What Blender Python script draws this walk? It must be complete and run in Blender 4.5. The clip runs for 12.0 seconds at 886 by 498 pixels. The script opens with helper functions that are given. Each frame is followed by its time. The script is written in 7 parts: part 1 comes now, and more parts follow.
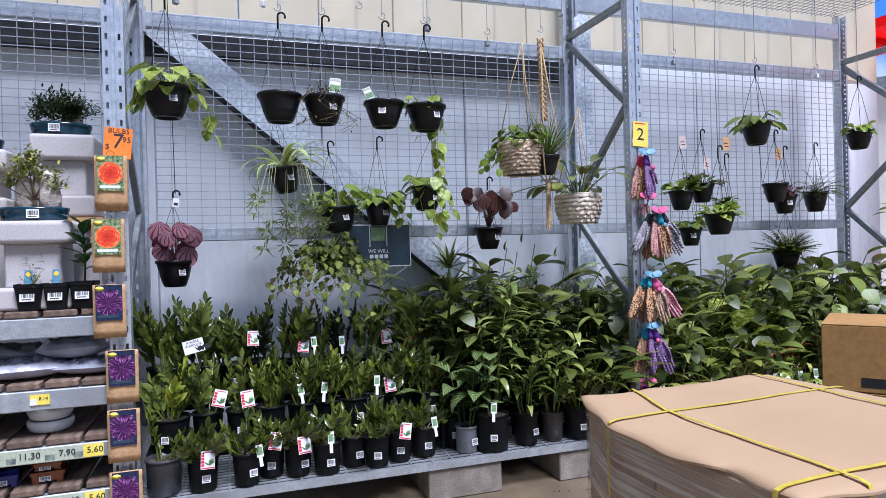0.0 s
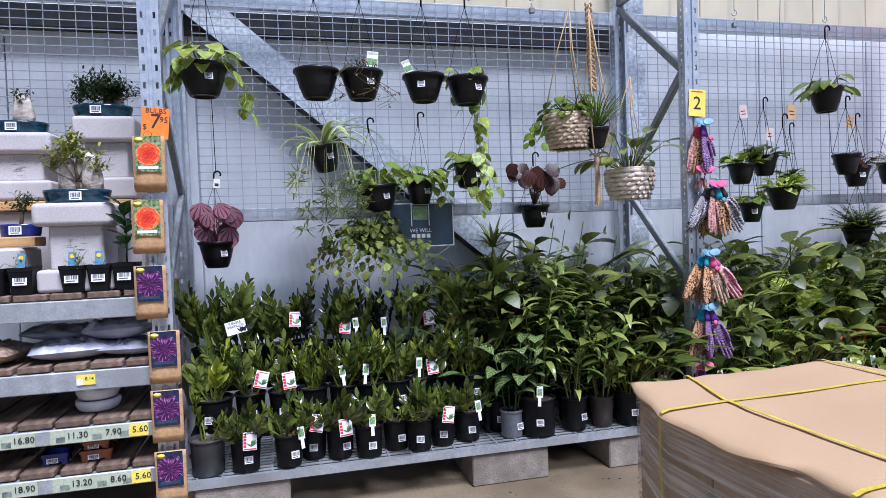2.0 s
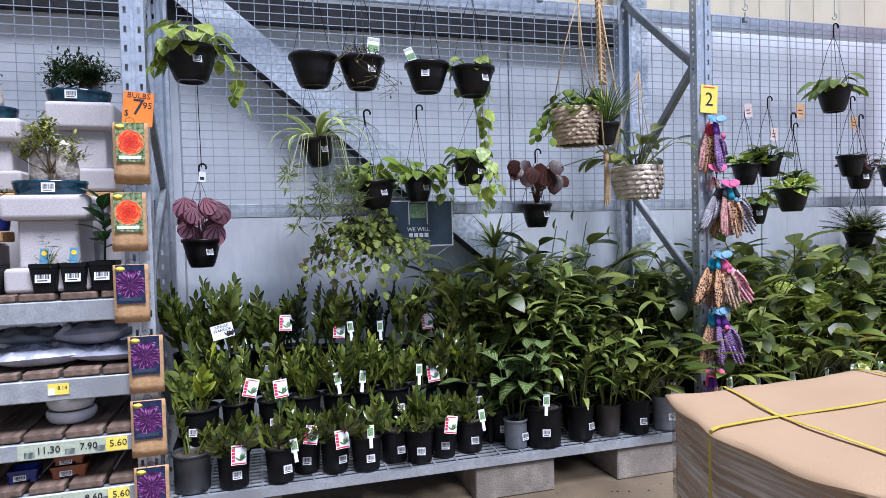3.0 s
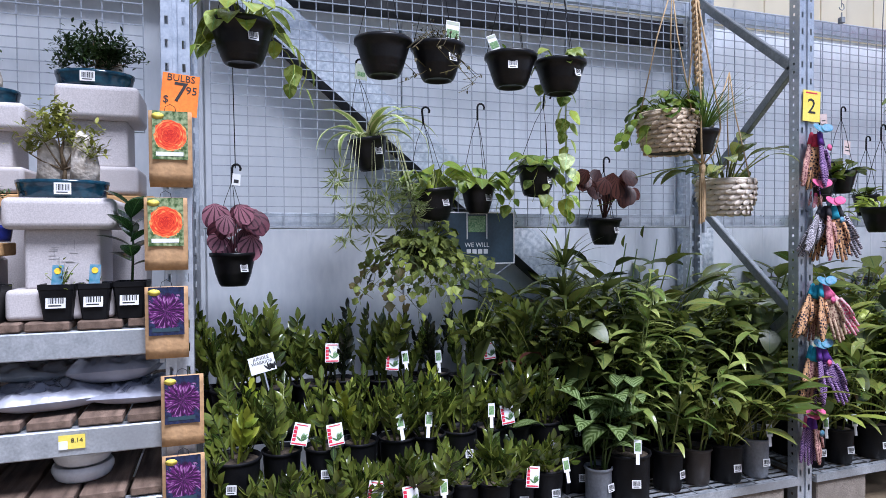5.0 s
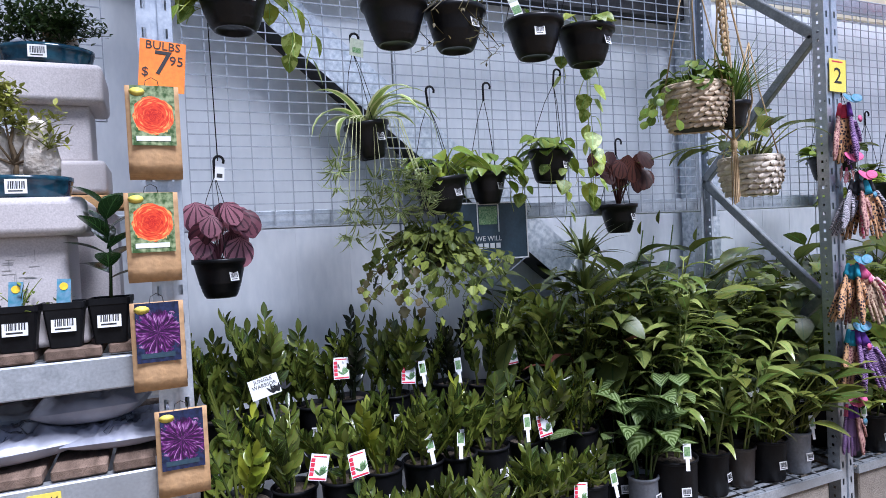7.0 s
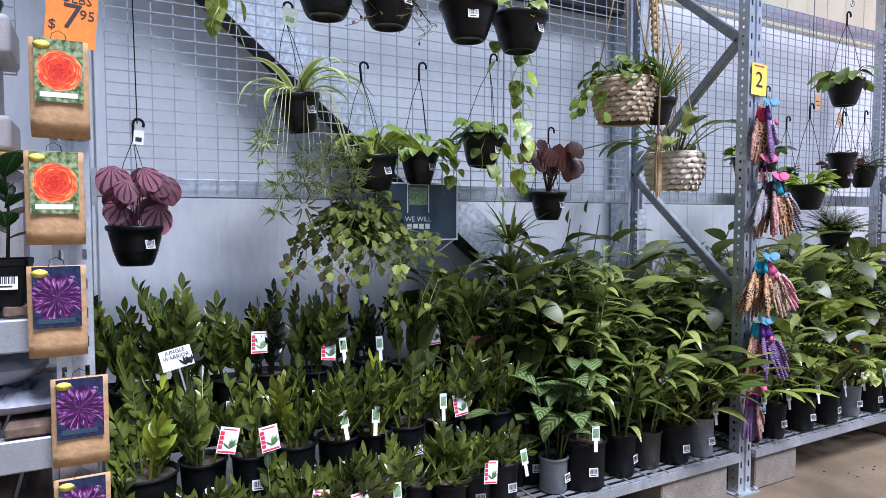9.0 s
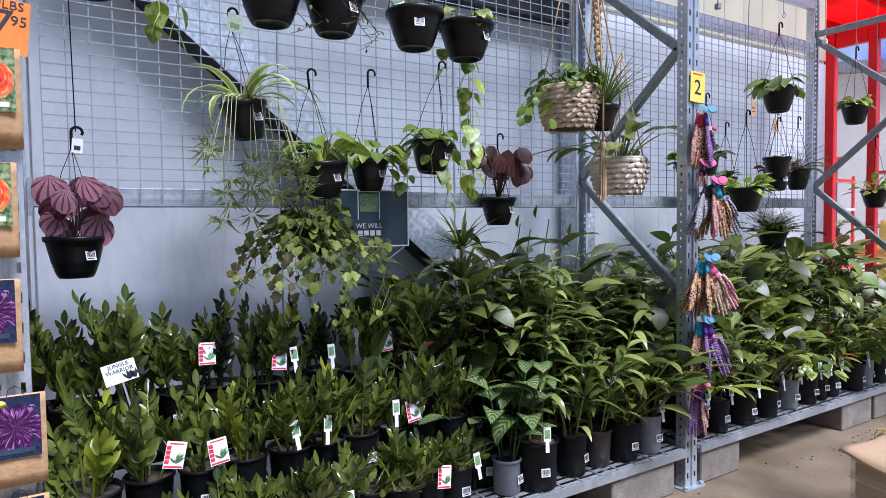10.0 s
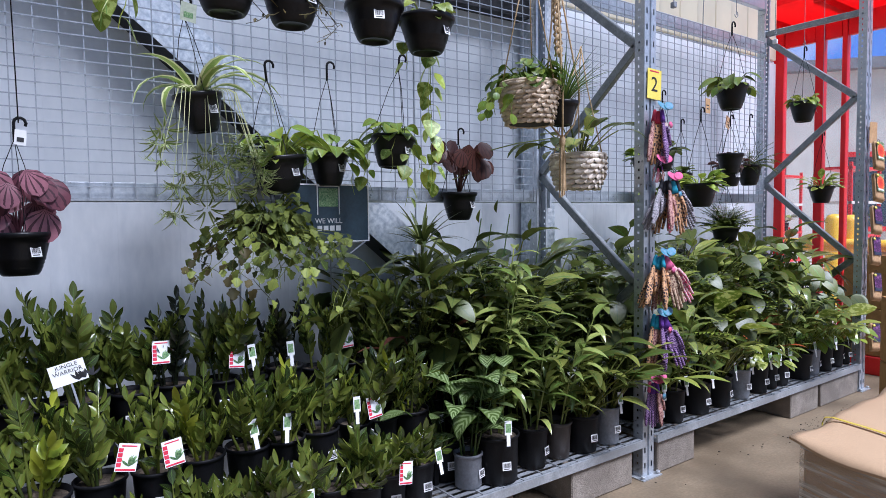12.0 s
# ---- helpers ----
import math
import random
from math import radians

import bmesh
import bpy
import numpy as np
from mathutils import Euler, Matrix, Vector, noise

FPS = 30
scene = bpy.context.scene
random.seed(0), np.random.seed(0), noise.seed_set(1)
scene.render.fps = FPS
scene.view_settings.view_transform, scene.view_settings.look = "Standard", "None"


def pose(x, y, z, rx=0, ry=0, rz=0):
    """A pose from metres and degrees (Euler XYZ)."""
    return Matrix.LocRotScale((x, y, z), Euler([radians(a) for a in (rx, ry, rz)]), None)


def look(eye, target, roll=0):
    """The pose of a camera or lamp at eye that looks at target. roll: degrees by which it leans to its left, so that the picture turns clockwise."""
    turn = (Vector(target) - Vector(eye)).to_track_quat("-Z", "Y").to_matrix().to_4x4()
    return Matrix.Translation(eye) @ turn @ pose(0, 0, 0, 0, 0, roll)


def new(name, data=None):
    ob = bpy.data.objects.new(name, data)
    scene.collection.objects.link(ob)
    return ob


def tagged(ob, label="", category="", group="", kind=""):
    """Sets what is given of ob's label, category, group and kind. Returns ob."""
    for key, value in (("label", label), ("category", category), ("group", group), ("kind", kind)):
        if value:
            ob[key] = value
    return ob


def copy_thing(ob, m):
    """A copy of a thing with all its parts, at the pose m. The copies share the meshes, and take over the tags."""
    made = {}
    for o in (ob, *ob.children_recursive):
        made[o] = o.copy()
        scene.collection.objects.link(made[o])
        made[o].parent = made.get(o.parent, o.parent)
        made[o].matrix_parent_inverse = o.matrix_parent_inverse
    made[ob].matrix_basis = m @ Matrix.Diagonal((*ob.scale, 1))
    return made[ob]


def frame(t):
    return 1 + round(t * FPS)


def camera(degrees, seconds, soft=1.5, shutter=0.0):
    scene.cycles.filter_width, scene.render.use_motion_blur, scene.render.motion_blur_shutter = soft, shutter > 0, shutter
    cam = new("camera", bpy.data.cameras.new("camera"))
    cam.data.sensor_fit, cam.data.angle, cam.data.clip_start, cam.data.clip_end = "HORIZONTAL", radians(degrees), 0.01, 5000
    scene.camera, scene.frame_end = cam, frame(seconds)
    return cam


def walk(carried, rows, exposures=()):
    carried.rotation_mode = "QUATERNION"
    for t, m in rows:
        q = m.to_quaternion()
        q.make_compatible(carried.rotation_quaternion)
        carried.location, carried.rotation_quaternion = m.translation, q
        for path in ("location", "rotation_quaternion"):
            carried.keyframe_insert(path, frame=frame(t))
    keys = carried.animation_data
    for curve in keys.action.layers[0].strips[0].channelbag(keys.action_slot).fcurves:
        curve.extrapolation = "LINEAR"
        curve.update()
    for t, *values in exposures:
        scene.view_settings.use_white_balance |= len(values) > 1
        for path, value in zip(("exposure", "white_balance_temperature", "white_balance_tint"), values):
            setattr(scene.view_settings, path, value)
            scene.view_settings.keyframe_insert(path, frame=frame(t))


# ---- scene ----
cam = camera(69.7, 12.0, 0.8)
PATH = [
    (0, (0.005, 0.248, 1.304), (0.643, 2.144, 1.299), -1.5),
    (0.5, (0.026, 0.257, 1.287), (0.641, 2.16, 1.273), -2.4),
    (1, (0.069, 0.255, 1.304), (0.617, 2.178, 1.27), -2.8),
    (1.5, (0.077, 0.294, 1.309), (0.583, 2.228, 1.259), -2.8),
    (2, (0.074, 0.346, 1.296), (0.56, 2.285, 1.233), -2.0),
    (2.5, (0.051, 0.441, 1.299), (0.573, 2.371, 1.232), -1.4),
    (3, (-0.005, 0.558, 1.287), (0.554, 2.477, 1.226), -1.5),
    (3.2, (-0.047, 0.612, 1.289), (0.509, 2.532, 1.218), -1.6),
    (4.8, (-0.265, 1.065, 1.334), (0.377, 2.959, 1.287), -0.6),
    (5, (-0.319, 1.116, 1.337), (0.334, 3.006, 1.296), -0.4),
    (5.5, (-0.405, 1.229, 1.32), (0.285, 3.106, 1.29), -0.2),
    (6, (-0.439, 1.383, 1.322), (0.304, 3.24, 1.288), -1.4),
    (6.5, (-0.455, 1.441, 1.32), (0.299, 3.292, 1.273), -2.3),
    (6.7, (-0.477, 1.515, 1.319), (0.308, 3.354, 1.281), -3.0),
    (8.5, (-0.417, 1.481, 1.296), (0.501, 3.256, 1.2), -0.2),
    (9, (-0.404, 1.47, 1.305), (0.553, 3.224, 1.202), 0.0),
    (9.5, (-0.404, 1.459, 1.29), (0.599, 3.186, 1.191), -0.1),
    (10, (-0.391, 1.448, 1.311), (0.684, 3.132, 1.222), -0.7),
    (10.5, (-0.386, 1.45, 1.315), (0.739, 3.101, 1.22), -1.4),
    (11, (-0.386, 1.454, 1.313), (0.767, 3.086, 1.214), -1.4),
    (11.5, (-0.386, 1.459, 1.309), (0.783, 3.079, 1.21), -1.1),
    (12, (-0.383, 1.456, 1.312), (0.792, 3.072, 1.205), -0.7),
]
KELVIN, TINT = 5450, 18
EXPOSURES = ((0, 0.74), (2, 0.79), (6, 0.85), (8.5, 0.92), (9.5, 0.92), (10.5, 0.79), (12, 0.78))
walk(cam, [(t, look(eye, target, roll)) for t, eye, target, roll in PATH], [(t, e, KELVIN, TINT) for t, e in EXPOSURES])

# ---- light ----
SUN_ELEV, SUN_AZ = 60.0, 163.0         # a hazy sun behind the walker, softened by shade cloth
world = bpy.data.worlds.new("sky")
scene.world = world
world.use_nodes = True
wn = world.node_tree.nodes
sky = wn.new("ShaderNodeTexSky")
sky.sky_type, sky.sun_disc = 'NISHITA', False
sky.sun_elevation, sky.sun_rotation = radians(SUN_ELEV), radians(SUN_AZ)
sky.dust_density, sky.ozone_density = 1.6, 1.0
wn["Background"].inputs[1].default_value = 0.055
world.node_tree.links.new(sky.outputs[0], wn["Background"].inputs[0])
sun = new("sun", bpy.data.lights.new("sun", 'SUN'))
sun.data.energy, sun.data.angle, sun.data.color = 3.45, radians(22), (1.0, 0.98, 0.95)
sdir = Vector((math.sin(radians(SUN_AZ)) * math.cos(radians(SUN_ELEV)), math.cos(radians(SUN_AZ)) * math.cos(radians(SUN_ELEV)), math.sin(radians(SUN_ELEV))))
sun.matrix_world = look(sdir * 40, (0, 0, 0))

# ---- materials ----
MATS = {}


def nodes_of(name):
    m = bpy.data.materials.new(name)
    m.use_nodes = True
    return m, m.node_tree.nodes, m.node_tree.links, m.node_tree.nodes["Principled BSDF"]


def ramp(n, a, b, ca, cb):
    r = n.new("ShaderNodeValToRGB")
    r.color_ramp.elements[0].position, r.color_ramp.elements[1].position = a, b
    r.color_ramp.elements[0].color, r.color_ramp.elements[1].color = (*ca, 1), (*cb, 1)
    return r


def mixed(n, l, kind, fac, a, b):
    m = n.new("ShaderNodeMix")
    m.data_type, m.blend_type = 'RGBA', kind
    for sock, v in ((m.inputs[0], fac), (m.inputs[6], a), (m.inputs[7], b)):
        if hasattr(v, "is_linked"):
            l.new(v, sock)
        elif isinstance(v, tuple):
            sock.default_value = (*v, 1)
        else:
            sock.default_value = v
    return m.outputs[2]


def surf(name, c1, c2, scale=6.0, rough=0.6, metal=0.0, bump=0.15, fine=90.0, stretch=(1, 1, 1), spread=0.0, spec=0.5, dirt=None, dirt_scale=1.5):
    """Painted, cast or cut surfaces: a broad and a fine noise in object space, relief, wear, and a spread from piece to piece."""
    if name in MATS:
        return MATS[name]
    m, n, l, p = nodes_of(name)
    tc, mp = n.new("ShaderNodeTexCoord"), n.new("ShaderNodeMapping")
    l.new(tc.outputs["Object"], mp.inputs[0])
    mp.inputs["Scale"].default_value = stretch
    n1, n2 = n.new("ShaderNodeTexNoise"), n.new("ShaderNodeTexNoise")
    n1.inputs["Scale"].default_value, n1.inputs["Detail"].default_value = scale, 5
    n2.inputs["Scale"].default_value, n2.inputs["Detail"].default_value = fine, 3
    l.new(mp.outputs[0], n1.inputs[0]), l.new(mp.outputs[0], n2.inputs[0])
    r = ramp(n, 0.32, 0.68, c1, c2)
    l.new(n1.outputs[0], r.inputs[0])
    col = mixed(n, l, 'OVERLAY', 0.35, r.outputs[0], n2.outputs[0])
    if dirt:
        n3 = n.new("ShaderNodeTexNoise")
        n3.inputs["Scale"].default_value, n3.inputs["Detail"].default_value = dirt_scale, 8
        l.new(mp.outputs[0], n3.inputs[0])
        rr = ramp(n, 0.48, 0.72, (0, 0, 0), (1, 1, 1))
        l.new(n3.outputs[0], rr.inputs[0])
        col = mixed(n, l, 'MIX', rr.outputs[0], col, dirt)
    if spread:
        oi, hs = n.new("ShaderNodeObjectInfo"), n.new("ShaderNodeHueSaturation")
        mr = n.new("ShaderNodeMapRange")
        mr.inputs[3].default_value, mr.inputs[4].default_value = 1 - spread, 1 + spread
        l.new(oi.outputs["Random"], mr.inputs[0]), l.new(mr.outputs[0], hs.inputs["Value"]), l.new(col, hs.inputs["Color"])
        col = hs.outputs[0]
    l.new(col, p.inputs["Base Color"])
    rg = n.new("ShaderNodeMapRange")
    rg.inputs[3].default_value, rg.inputs[4].default_value = max(0.03, rough - 0.12), min(1, rough + 0.12)
    l.new(n1.outputs[0], rg.inputs[0]), l.new(rg.outputs[0], p.inputs["Roughness"])
    p.inputs["Metallic"].default_value, p.inputs["Specular IOR Level"].default_value = metal, spec
    if bump:
        b = n.new("ShaderNodeBump")
        b.inputs["Strength"].default_value, b.inputs["Distance"].default_value = bump, 0.004
        l.new(n2.outputs[0], b.inputs["Height"]), l.new(b.outputs[0], p.inputs["Normal"])
    MATS[name] = m
    return m


def leafy(name, dark, light, rough=0.32, vein=None, stripes=None, blotch=None, edge=None, trans=0.22, rays=None):
    """Leaves: each leaf a shade of its own; u runs along the blade, v across it."""
    if name in MATS:
        return MATS[name]
    m, n, l, p = nodes_of(name)
    g, oi, uv, sep = n.new("ShaderNodeNewGeometry"), n.new("ShaderNodeObjectInfo"), n.new("ShaderNodeUVMap"), n.new("ShaderNodeSeparateXYZ")
    uv.uv_map = "UVMap"
    l.new(uv.outputs[0], sep.inputs[0])
    r = ramp(n, 0.0, 1.0, dark, light)
    l.new(g.outputs["Random Per Island"], r.inputs[0])
    col = r.outputs[0]
    tc, nz = n.new("ShaderNodeTexCoord"), n.new("ShaderNodeTexNoise")
    nz.inputs["Scale"].default_value, nz.inputs["Detail"].default_value = 60, 3
    l.new(tc.outputs["Object"], nz.inputs[0])
    col = mixed(n, l, 'OVERLAY', 0.3, col, nz.outputs[0])

    def calc(op, a, b=None):
        q = n.new("ShaderNodeMath")
        q.operation = op
        for i, v in enumerate((a, b)):
            if v is not None:
                if hasattr(v, "is_linked"):
                    l.new(v, q.inputs[i])
                else:
                    q.inputs[i].default_value = v
        return q.outputs[0]
    off = calc('ABSOLUTE', calc('SUBTRACT', sep.outputs[1], 0.5))
    if stripes:
        k = calc('SINE', calc('MULTIPLY', calc('SUBTRACT', sep.outputs[0], calc('MULTIPLY', off, 0.55)), 46.0))
        k = calc('MULTIPLY', calc('GREATER_THAN', k, 0.15), calc('LESS_THAN', off, 0.42))
        col = mixed(n, l, 'MIX', k, col, stripes)
    if rays:
        fan = calc('ARCTAN2', calc('SUBTRACT', sep.outputs[1], 0.5), calc('ADD', sep.outputs[0], 0.06))
        k = calc('MULTIPLY', calc('GREATER_THAN', calc('SINE', calc('MULTIPLY', fan, 17.0)), 0.55), 0.85)
        col = mixed(n, l, 'MIX', k, col, rays)
    if blotch:
        n2 = n.new("ShaderNodeTexNoise")
        n2.inputs["Scale"].default_value, n2.inputs["Detail"].default_value = 38, 4
        l.new(tc.outputs["Object"], n2.inputs[0])
        rr = ramp(n, 0.5, 0.58, (0, 0, 0), (1, 1, 1))
        l.new(n2.outputs[0], rr.inputs[0])
        col = mixed(n, l, 'MIX', rr.outputs[0], col, blotch)
    if edge:
        col = mixed(n, l, 'MIX', calc('GREATER_THAN', off, 0.3), col, edge)
    if vein:
        side = calc('SINE', calc('MULTIPLY', calc('SUBTRACT', sep.outputs[0], calc('MULTIPLY', off, 0.9)), 34.0))
        k = calc('MAXIMUM', calc('LESS_THAN', off, 0.03), calc('MULTIPLY', calc('GREATER_THAN', side, 0.93), 0.45))
        col = mixed(n, l, 'MIX', k, col, vein)
    hs, mr = n.new("ShaderNodeHueSaturation"), n.new("ShaderNodeMapRange")
    mr.inputs[3].default_value, mr.inputs[4].default_value = 0.68, 1.38
    l.new(oi.outputs["Random"], mr.inputs[0]), l.new(mr.outputs[0], hs.inputs["Value"]), l.new(col, hs.inputs["Color"])
    l.new(hs.outputs[0], p.inputs["Base Color"])
    p.inputs["Roughness"].default_value, p.inputs["Specular IOR Level"].default_value = rough, 0.62 if rough < 0.3 else 0.5 if rough < 0.36 else 0.38 if rough < 0.45 else 0.2
    b = n.new("ShaderNodeBump")
    b.inputs["Strength"].default_value, b.inputs["Distance"].default_value = 0.25, 0.003
    l.new(nz.outputs[0], b.inputs["Height"]), l.new(b.outputs[0], p.inputs["Normal"])
    tr, ms = n.new("ShaderNodeBsdfTranslucent"), n.new("ShaderNodeMixShader")
    l.new(hs.outputs[0], tr.inputs[0])
    ms.inputs[0].default_value = trans
    l.new(p.outputs[0], ms.inputs[1]), l.new(tr.outputs[0], ms.inputs[2])
    l.new(ms.outputs[0], n["Material Output"].inputs[0])
    MATS[name] = m
    return m


def clear(name, tint=(0.9, 0.95, 0.95), rough=0.02, alpha=0.25, creased=False):
    m, n, l, p = nodes_of(name)
    p.inputs["Base Color"].default_value = (*tint, 1)
    p.inputs["Roughness"].default_value = rough
    t, ms = n.new("ShaderNodeBsdfTransparent"), n.new("ShaderNodeMixShader")
    ms.inputs[0].default_value = alpha
    if creased:
        tc, mp, wv, bp = n.new("ShaderNodeTexCoord"), n.new("ShaderNodeMapping"), n.new("ShaderNodeTexNoise"), n.new("ShaderNodeBump")
        l.new(tc.outputs["Object"], mp.inputs[0])
        mp.inputs["Rotation"].default_value = (radians(-16), radians(16), 0)
        mp.inputs["Scale"].default_value = (1.6, 1.6, 48.0)
        wv.inputs["Scale"].default_value, wv.inputs["Detail"].default_value, wv.inputs["Roughness"].default_value = 1.0, 5, 0.6
        bp.inputs["Strength"].default_value, bp.inputs["Distance"].default_value = 0.35, 0.006
        l.new(mp.outputs[0], wv.inputs[0]), l.new(wv.outputs[0], bp.inputs["Height"]), l.new(bp.outputs[0], p.inputs["Normal"])
        rr = ramp(n, 0.44, 0.64, (alpha - 0.14,) * 3, (alpha + 0.42,) * 3)
        l.new(wv.outputs[0], rr.inputs[0]), l.new(rr.outputs[0], ms.inputs[0])
    l.new(t.outputs[0], ms.inputs[1]), l.new(p.outputs[0], ms.inputs[2])
    l.new(ms.outputs[0], n["Material Output"].inputs[0])
    return m


def sheet(name, col, trans):
    """Fibreglass roofing sheet that lets daylight through."""
    m, n, l, p = nodes_of(name)
    tc, nz = n.new("ShaderNodeTexCoord"), n.new("ShaderNodeTexNoise")
    nz.inputs["Scale"].default_value, nz.inputs["Detail"].default_value = 3.0, 6
    l.new(tc.outputs["Object"], nz.inputs[0])
    r = ramp(n, 0.3, 0.7, tuple(0.88 * c for c in col), col)
    l.new(nz.outputs[0], r.inputs[0]), l.new(r.outputs[0], p.inputs["Base Color"])
    p.inputs["Roughness"].default_value = 0.5
    tr, ms = n.new("ShaderNodeBsdfTranslucent"), n.new("ShaderNodeMixShader")
    l.new(r.outputs[0], tr.inputs[0])
    ms.inputs[0].default_value = trans
    l.new(p.outputs[0], ms.inputs[1]), l.new(tr.outputs[0], ms.inputs[2])
    l.new(ms.outputs[0], n["Material Output"].inputs[0])
    return m


CONCRETE = surf("concrete_floor", (0.130, 0.096, 0.058), (0.225, 0.172, 0.108), 2.6, 0.58, bump=0.3, fine=70, dirt=(0.105, 0.078, 0.048), dirt_scale=2.2)
BLOCK = surf("concrete_block", (0.19, 0.162, 0.13), (0.31, 0.27, 0.225), 14, 0.92, bump=0.9, fine=160, dirt=(0.2, 0.17, 0.14), dirt_scale=5, spread=0.12)
WALL = surf("wall_steel", (0.64, 0.67, 0.71), (0.74, 0.77, 0.80), 0.8, 0.42, bump=0.03, fine=30, stretch=(1, 1, 0.35), dirt=(0.56, 0.585, 0.60), dirt_scale=1.2)
CREAM = sheet("translucent_cream_sheet", (0.90, 0.83, 0.66), 0.45)
GALV = surf("galvanised", (0.37, 0.395, 0.42), (0.50, 0.525, 0.55), 24, 0.42, 0.5, bump=0.05, fine=120, dirt=(0.30, 0.31, 0.32), dirt_scale=3)
SPANGLE = surf("spangled_galvanised", (0.46, 0.52, 0.59), (0.86, 0.90, 0.95), 42, 0.38, 0.35, bump=0.25, fine=55)
DARKSTEEL = surf("dark_galvanised", (0.22, 0.24, 0.25), (0.32, 0.34, 0.35), 18, 0.5, 0.6, bump=0.05)
WIRE = surf("wire", (0.20, 0.22, 0.24), (0.30, 0.32, 0.34), 30, 0.45, 0.3, bump=0)
MESHWIRE = surf("bright_zinc_wire", (0.31, 0.34, 0.38), (0.43, 0.46, 0.50), 30, 0.35, 0.35, bump=0)
PALEGALV = surf("bright_galvanised", (0.47, 0.51, 0.56), (0.62, 0.66, 0.71), 26, 0.32, 0.55, bump=0.05, fine=120, dirt=(0.46, 0.49, 0.53), dirt_scale=3)
# near-black steel: shade under the brace and purlin put into the colour
SHADESTEEL = surf("shaded_underside_steel", (0.025, 0.026, 0.030), (0.050, 0.051, 0.056), 12, 0.6, 0.2, bump=0.08)
BLACKPLASTIC = surf("black_plastic", (0.005, 0.005, 0.006), (0.009, 0.009, 0.010), 20, 0.5, bump=0.12, fine=140, spread=0.25, spec=0.15)
HANGPLASTIC = surf("hanging_pot_plastic", (0.006, 0.006, 0.007), (0.010, 0.010, 0.011), 20, 0.36, bump=0.1, fine=140, spread=0.2, spec=0.28)
GREYPLASTIC = surf("grey_plastic", (0.17, 0.18, 0.20), (0.22, 0.23, 0.25), 12, 0.5, bump=0.08, spread=0.1)
SOIL = surf("potting_mix", (0.02, 0.014, 0.009), (0.10, 0.075, 0.05), 60, 0.95, bump=1.0, fine=150)
PERLITE = surf("pale_topping", (0.10, 0.07, 0.055), (0.5, 0.42, 0.38), 120, 0.95, bump=1.0, fine=220)
PAPER = surf("white_card", (0.74, 0.74, 0.73), (0.82, 0.82, 0.81), 8, 0.5, bump=0.02)
INK = surf("black_ink", (0.012, 0.012, 0.014), (0.02, 0.02, 0.022), 8, 0.6, bump=0)
REDINK = surf("red_print", (0.55, 0.02, 0.05), (0.65, 0.04, 0.08), 30, 0.45, bump=0)
GREENINK = surf("green_print", (0.05, 0.16, 0.05), (0.3, 0.42, 0.2), 160, 0.45, bump=0)
YELLOW = surf("yellow_card", (0.80, 0.63, 0.08), (0.86, 0.71, 0.13), 8, 0.5, bump=0.02)
ORANGE = surf("orange_card", (0.85, 0.19, 0.01), (0.90, 0.24, 0.02), 8, 0.55, bump=0.02)
TEALCARD = surf("teal_card", (0.03, 0.22, 0.30), (0.20, 0.30, 0.42), 60, 0.45, bump=0)
PALEGREEN = surf("pale_green_strip", (0.40, 0.44, 0.33), (0.46, 0.50, 0.38), 6, 0.45, bump=0.02)
KRAFT = surf("kraft_paper", (0.46, 0.27, 0.12), (0.56, 0.35, 0.18), 10, 0.8, bump=0.4, fine=60)
CARD = surf("cardboard", (0.415, 0.276, 0.158), (0.440, 0.295, 0.170), 0.9, 0.8, bump=0.08, fine=420, dirt=(0.395, 0.258, 0.145), dirt_scale=1.5)
BROWNCARD = surf("golden_brown_cardboard", (0.345, 0.185, 0.052), (0.40, 0.225, 0.070), 3, 0.75, bump=0.2, fine=50)
PAVING = surf("pale_paving", (0.42, 0.39, 0.34), (0.55, 0.52, 0.46), 2.5, 0.85, bump=0.2)
STRAP = surf("yellow_strap", (0.50, 0.38, 0.03), (0.60, 0.47, 0.06), 20, 0.4, bump=0.1)
PINE = surf("pine_plank", (0.40, 0.22, 0.08), (0.55, 0.33, 0.14), 3, 0.7, bump=0.4, fine=60, stretch=(1, 14, 14), spread=0.15)
OLDWOOD = surf("weathered_board", (0.10, 0.065, 0.045), (0.22, 0.15, 0.11), 3, 0.85, bump=0.7, fine=60, stretch=(10, 1, 10), spread=0.25, dirt=(0.07, 0.045, 0.03), dirt_scale=4)
STYRO = surf("white_polystyrene", (0.47, 0.435, 0.43), (0.545, 0.51, 0.505), 4, 0.8, bump=0.10, fine=220, dirt=(0.43, 0.39, 0.375), dirt_scale=4)
TEALGLAZE = surf("teal_glaze", (0.004, 0.018, 0.034), (0.014, 0.062, 0.095), 30, 0.10, bump=0.05, fine=40)
BLUEGLAZE = surf("blue_glaze", (0.01, 0.015, 0.10), (0.02, 0.03, 0.2), 14, 0.15, bump=0.05)
BROWNGLAZE = surf("brown_glaze", (0.16, 0.04, 0.015), (0.30, 0.09, 0.03), 14, 0.2, bump=0.05)
WHITEGLAZE = surf("white_ceramic", (0.72, 0.71, 0.70), (0.82, 0.81, 0.80), 5, 0.25, bump=0.03)
ROCK = surf("pale_rock", (0.42, 0.36, 0.29), (0.72, 0.66, 0.58), 22, 0.9, bump=1.0, fine=90)
BAG = surf("white_poly_bag", (0.27, 0.28, 0.34), (0.37, 0.38, 0.44), 7, 0.36, bump=1.0, fine=22)
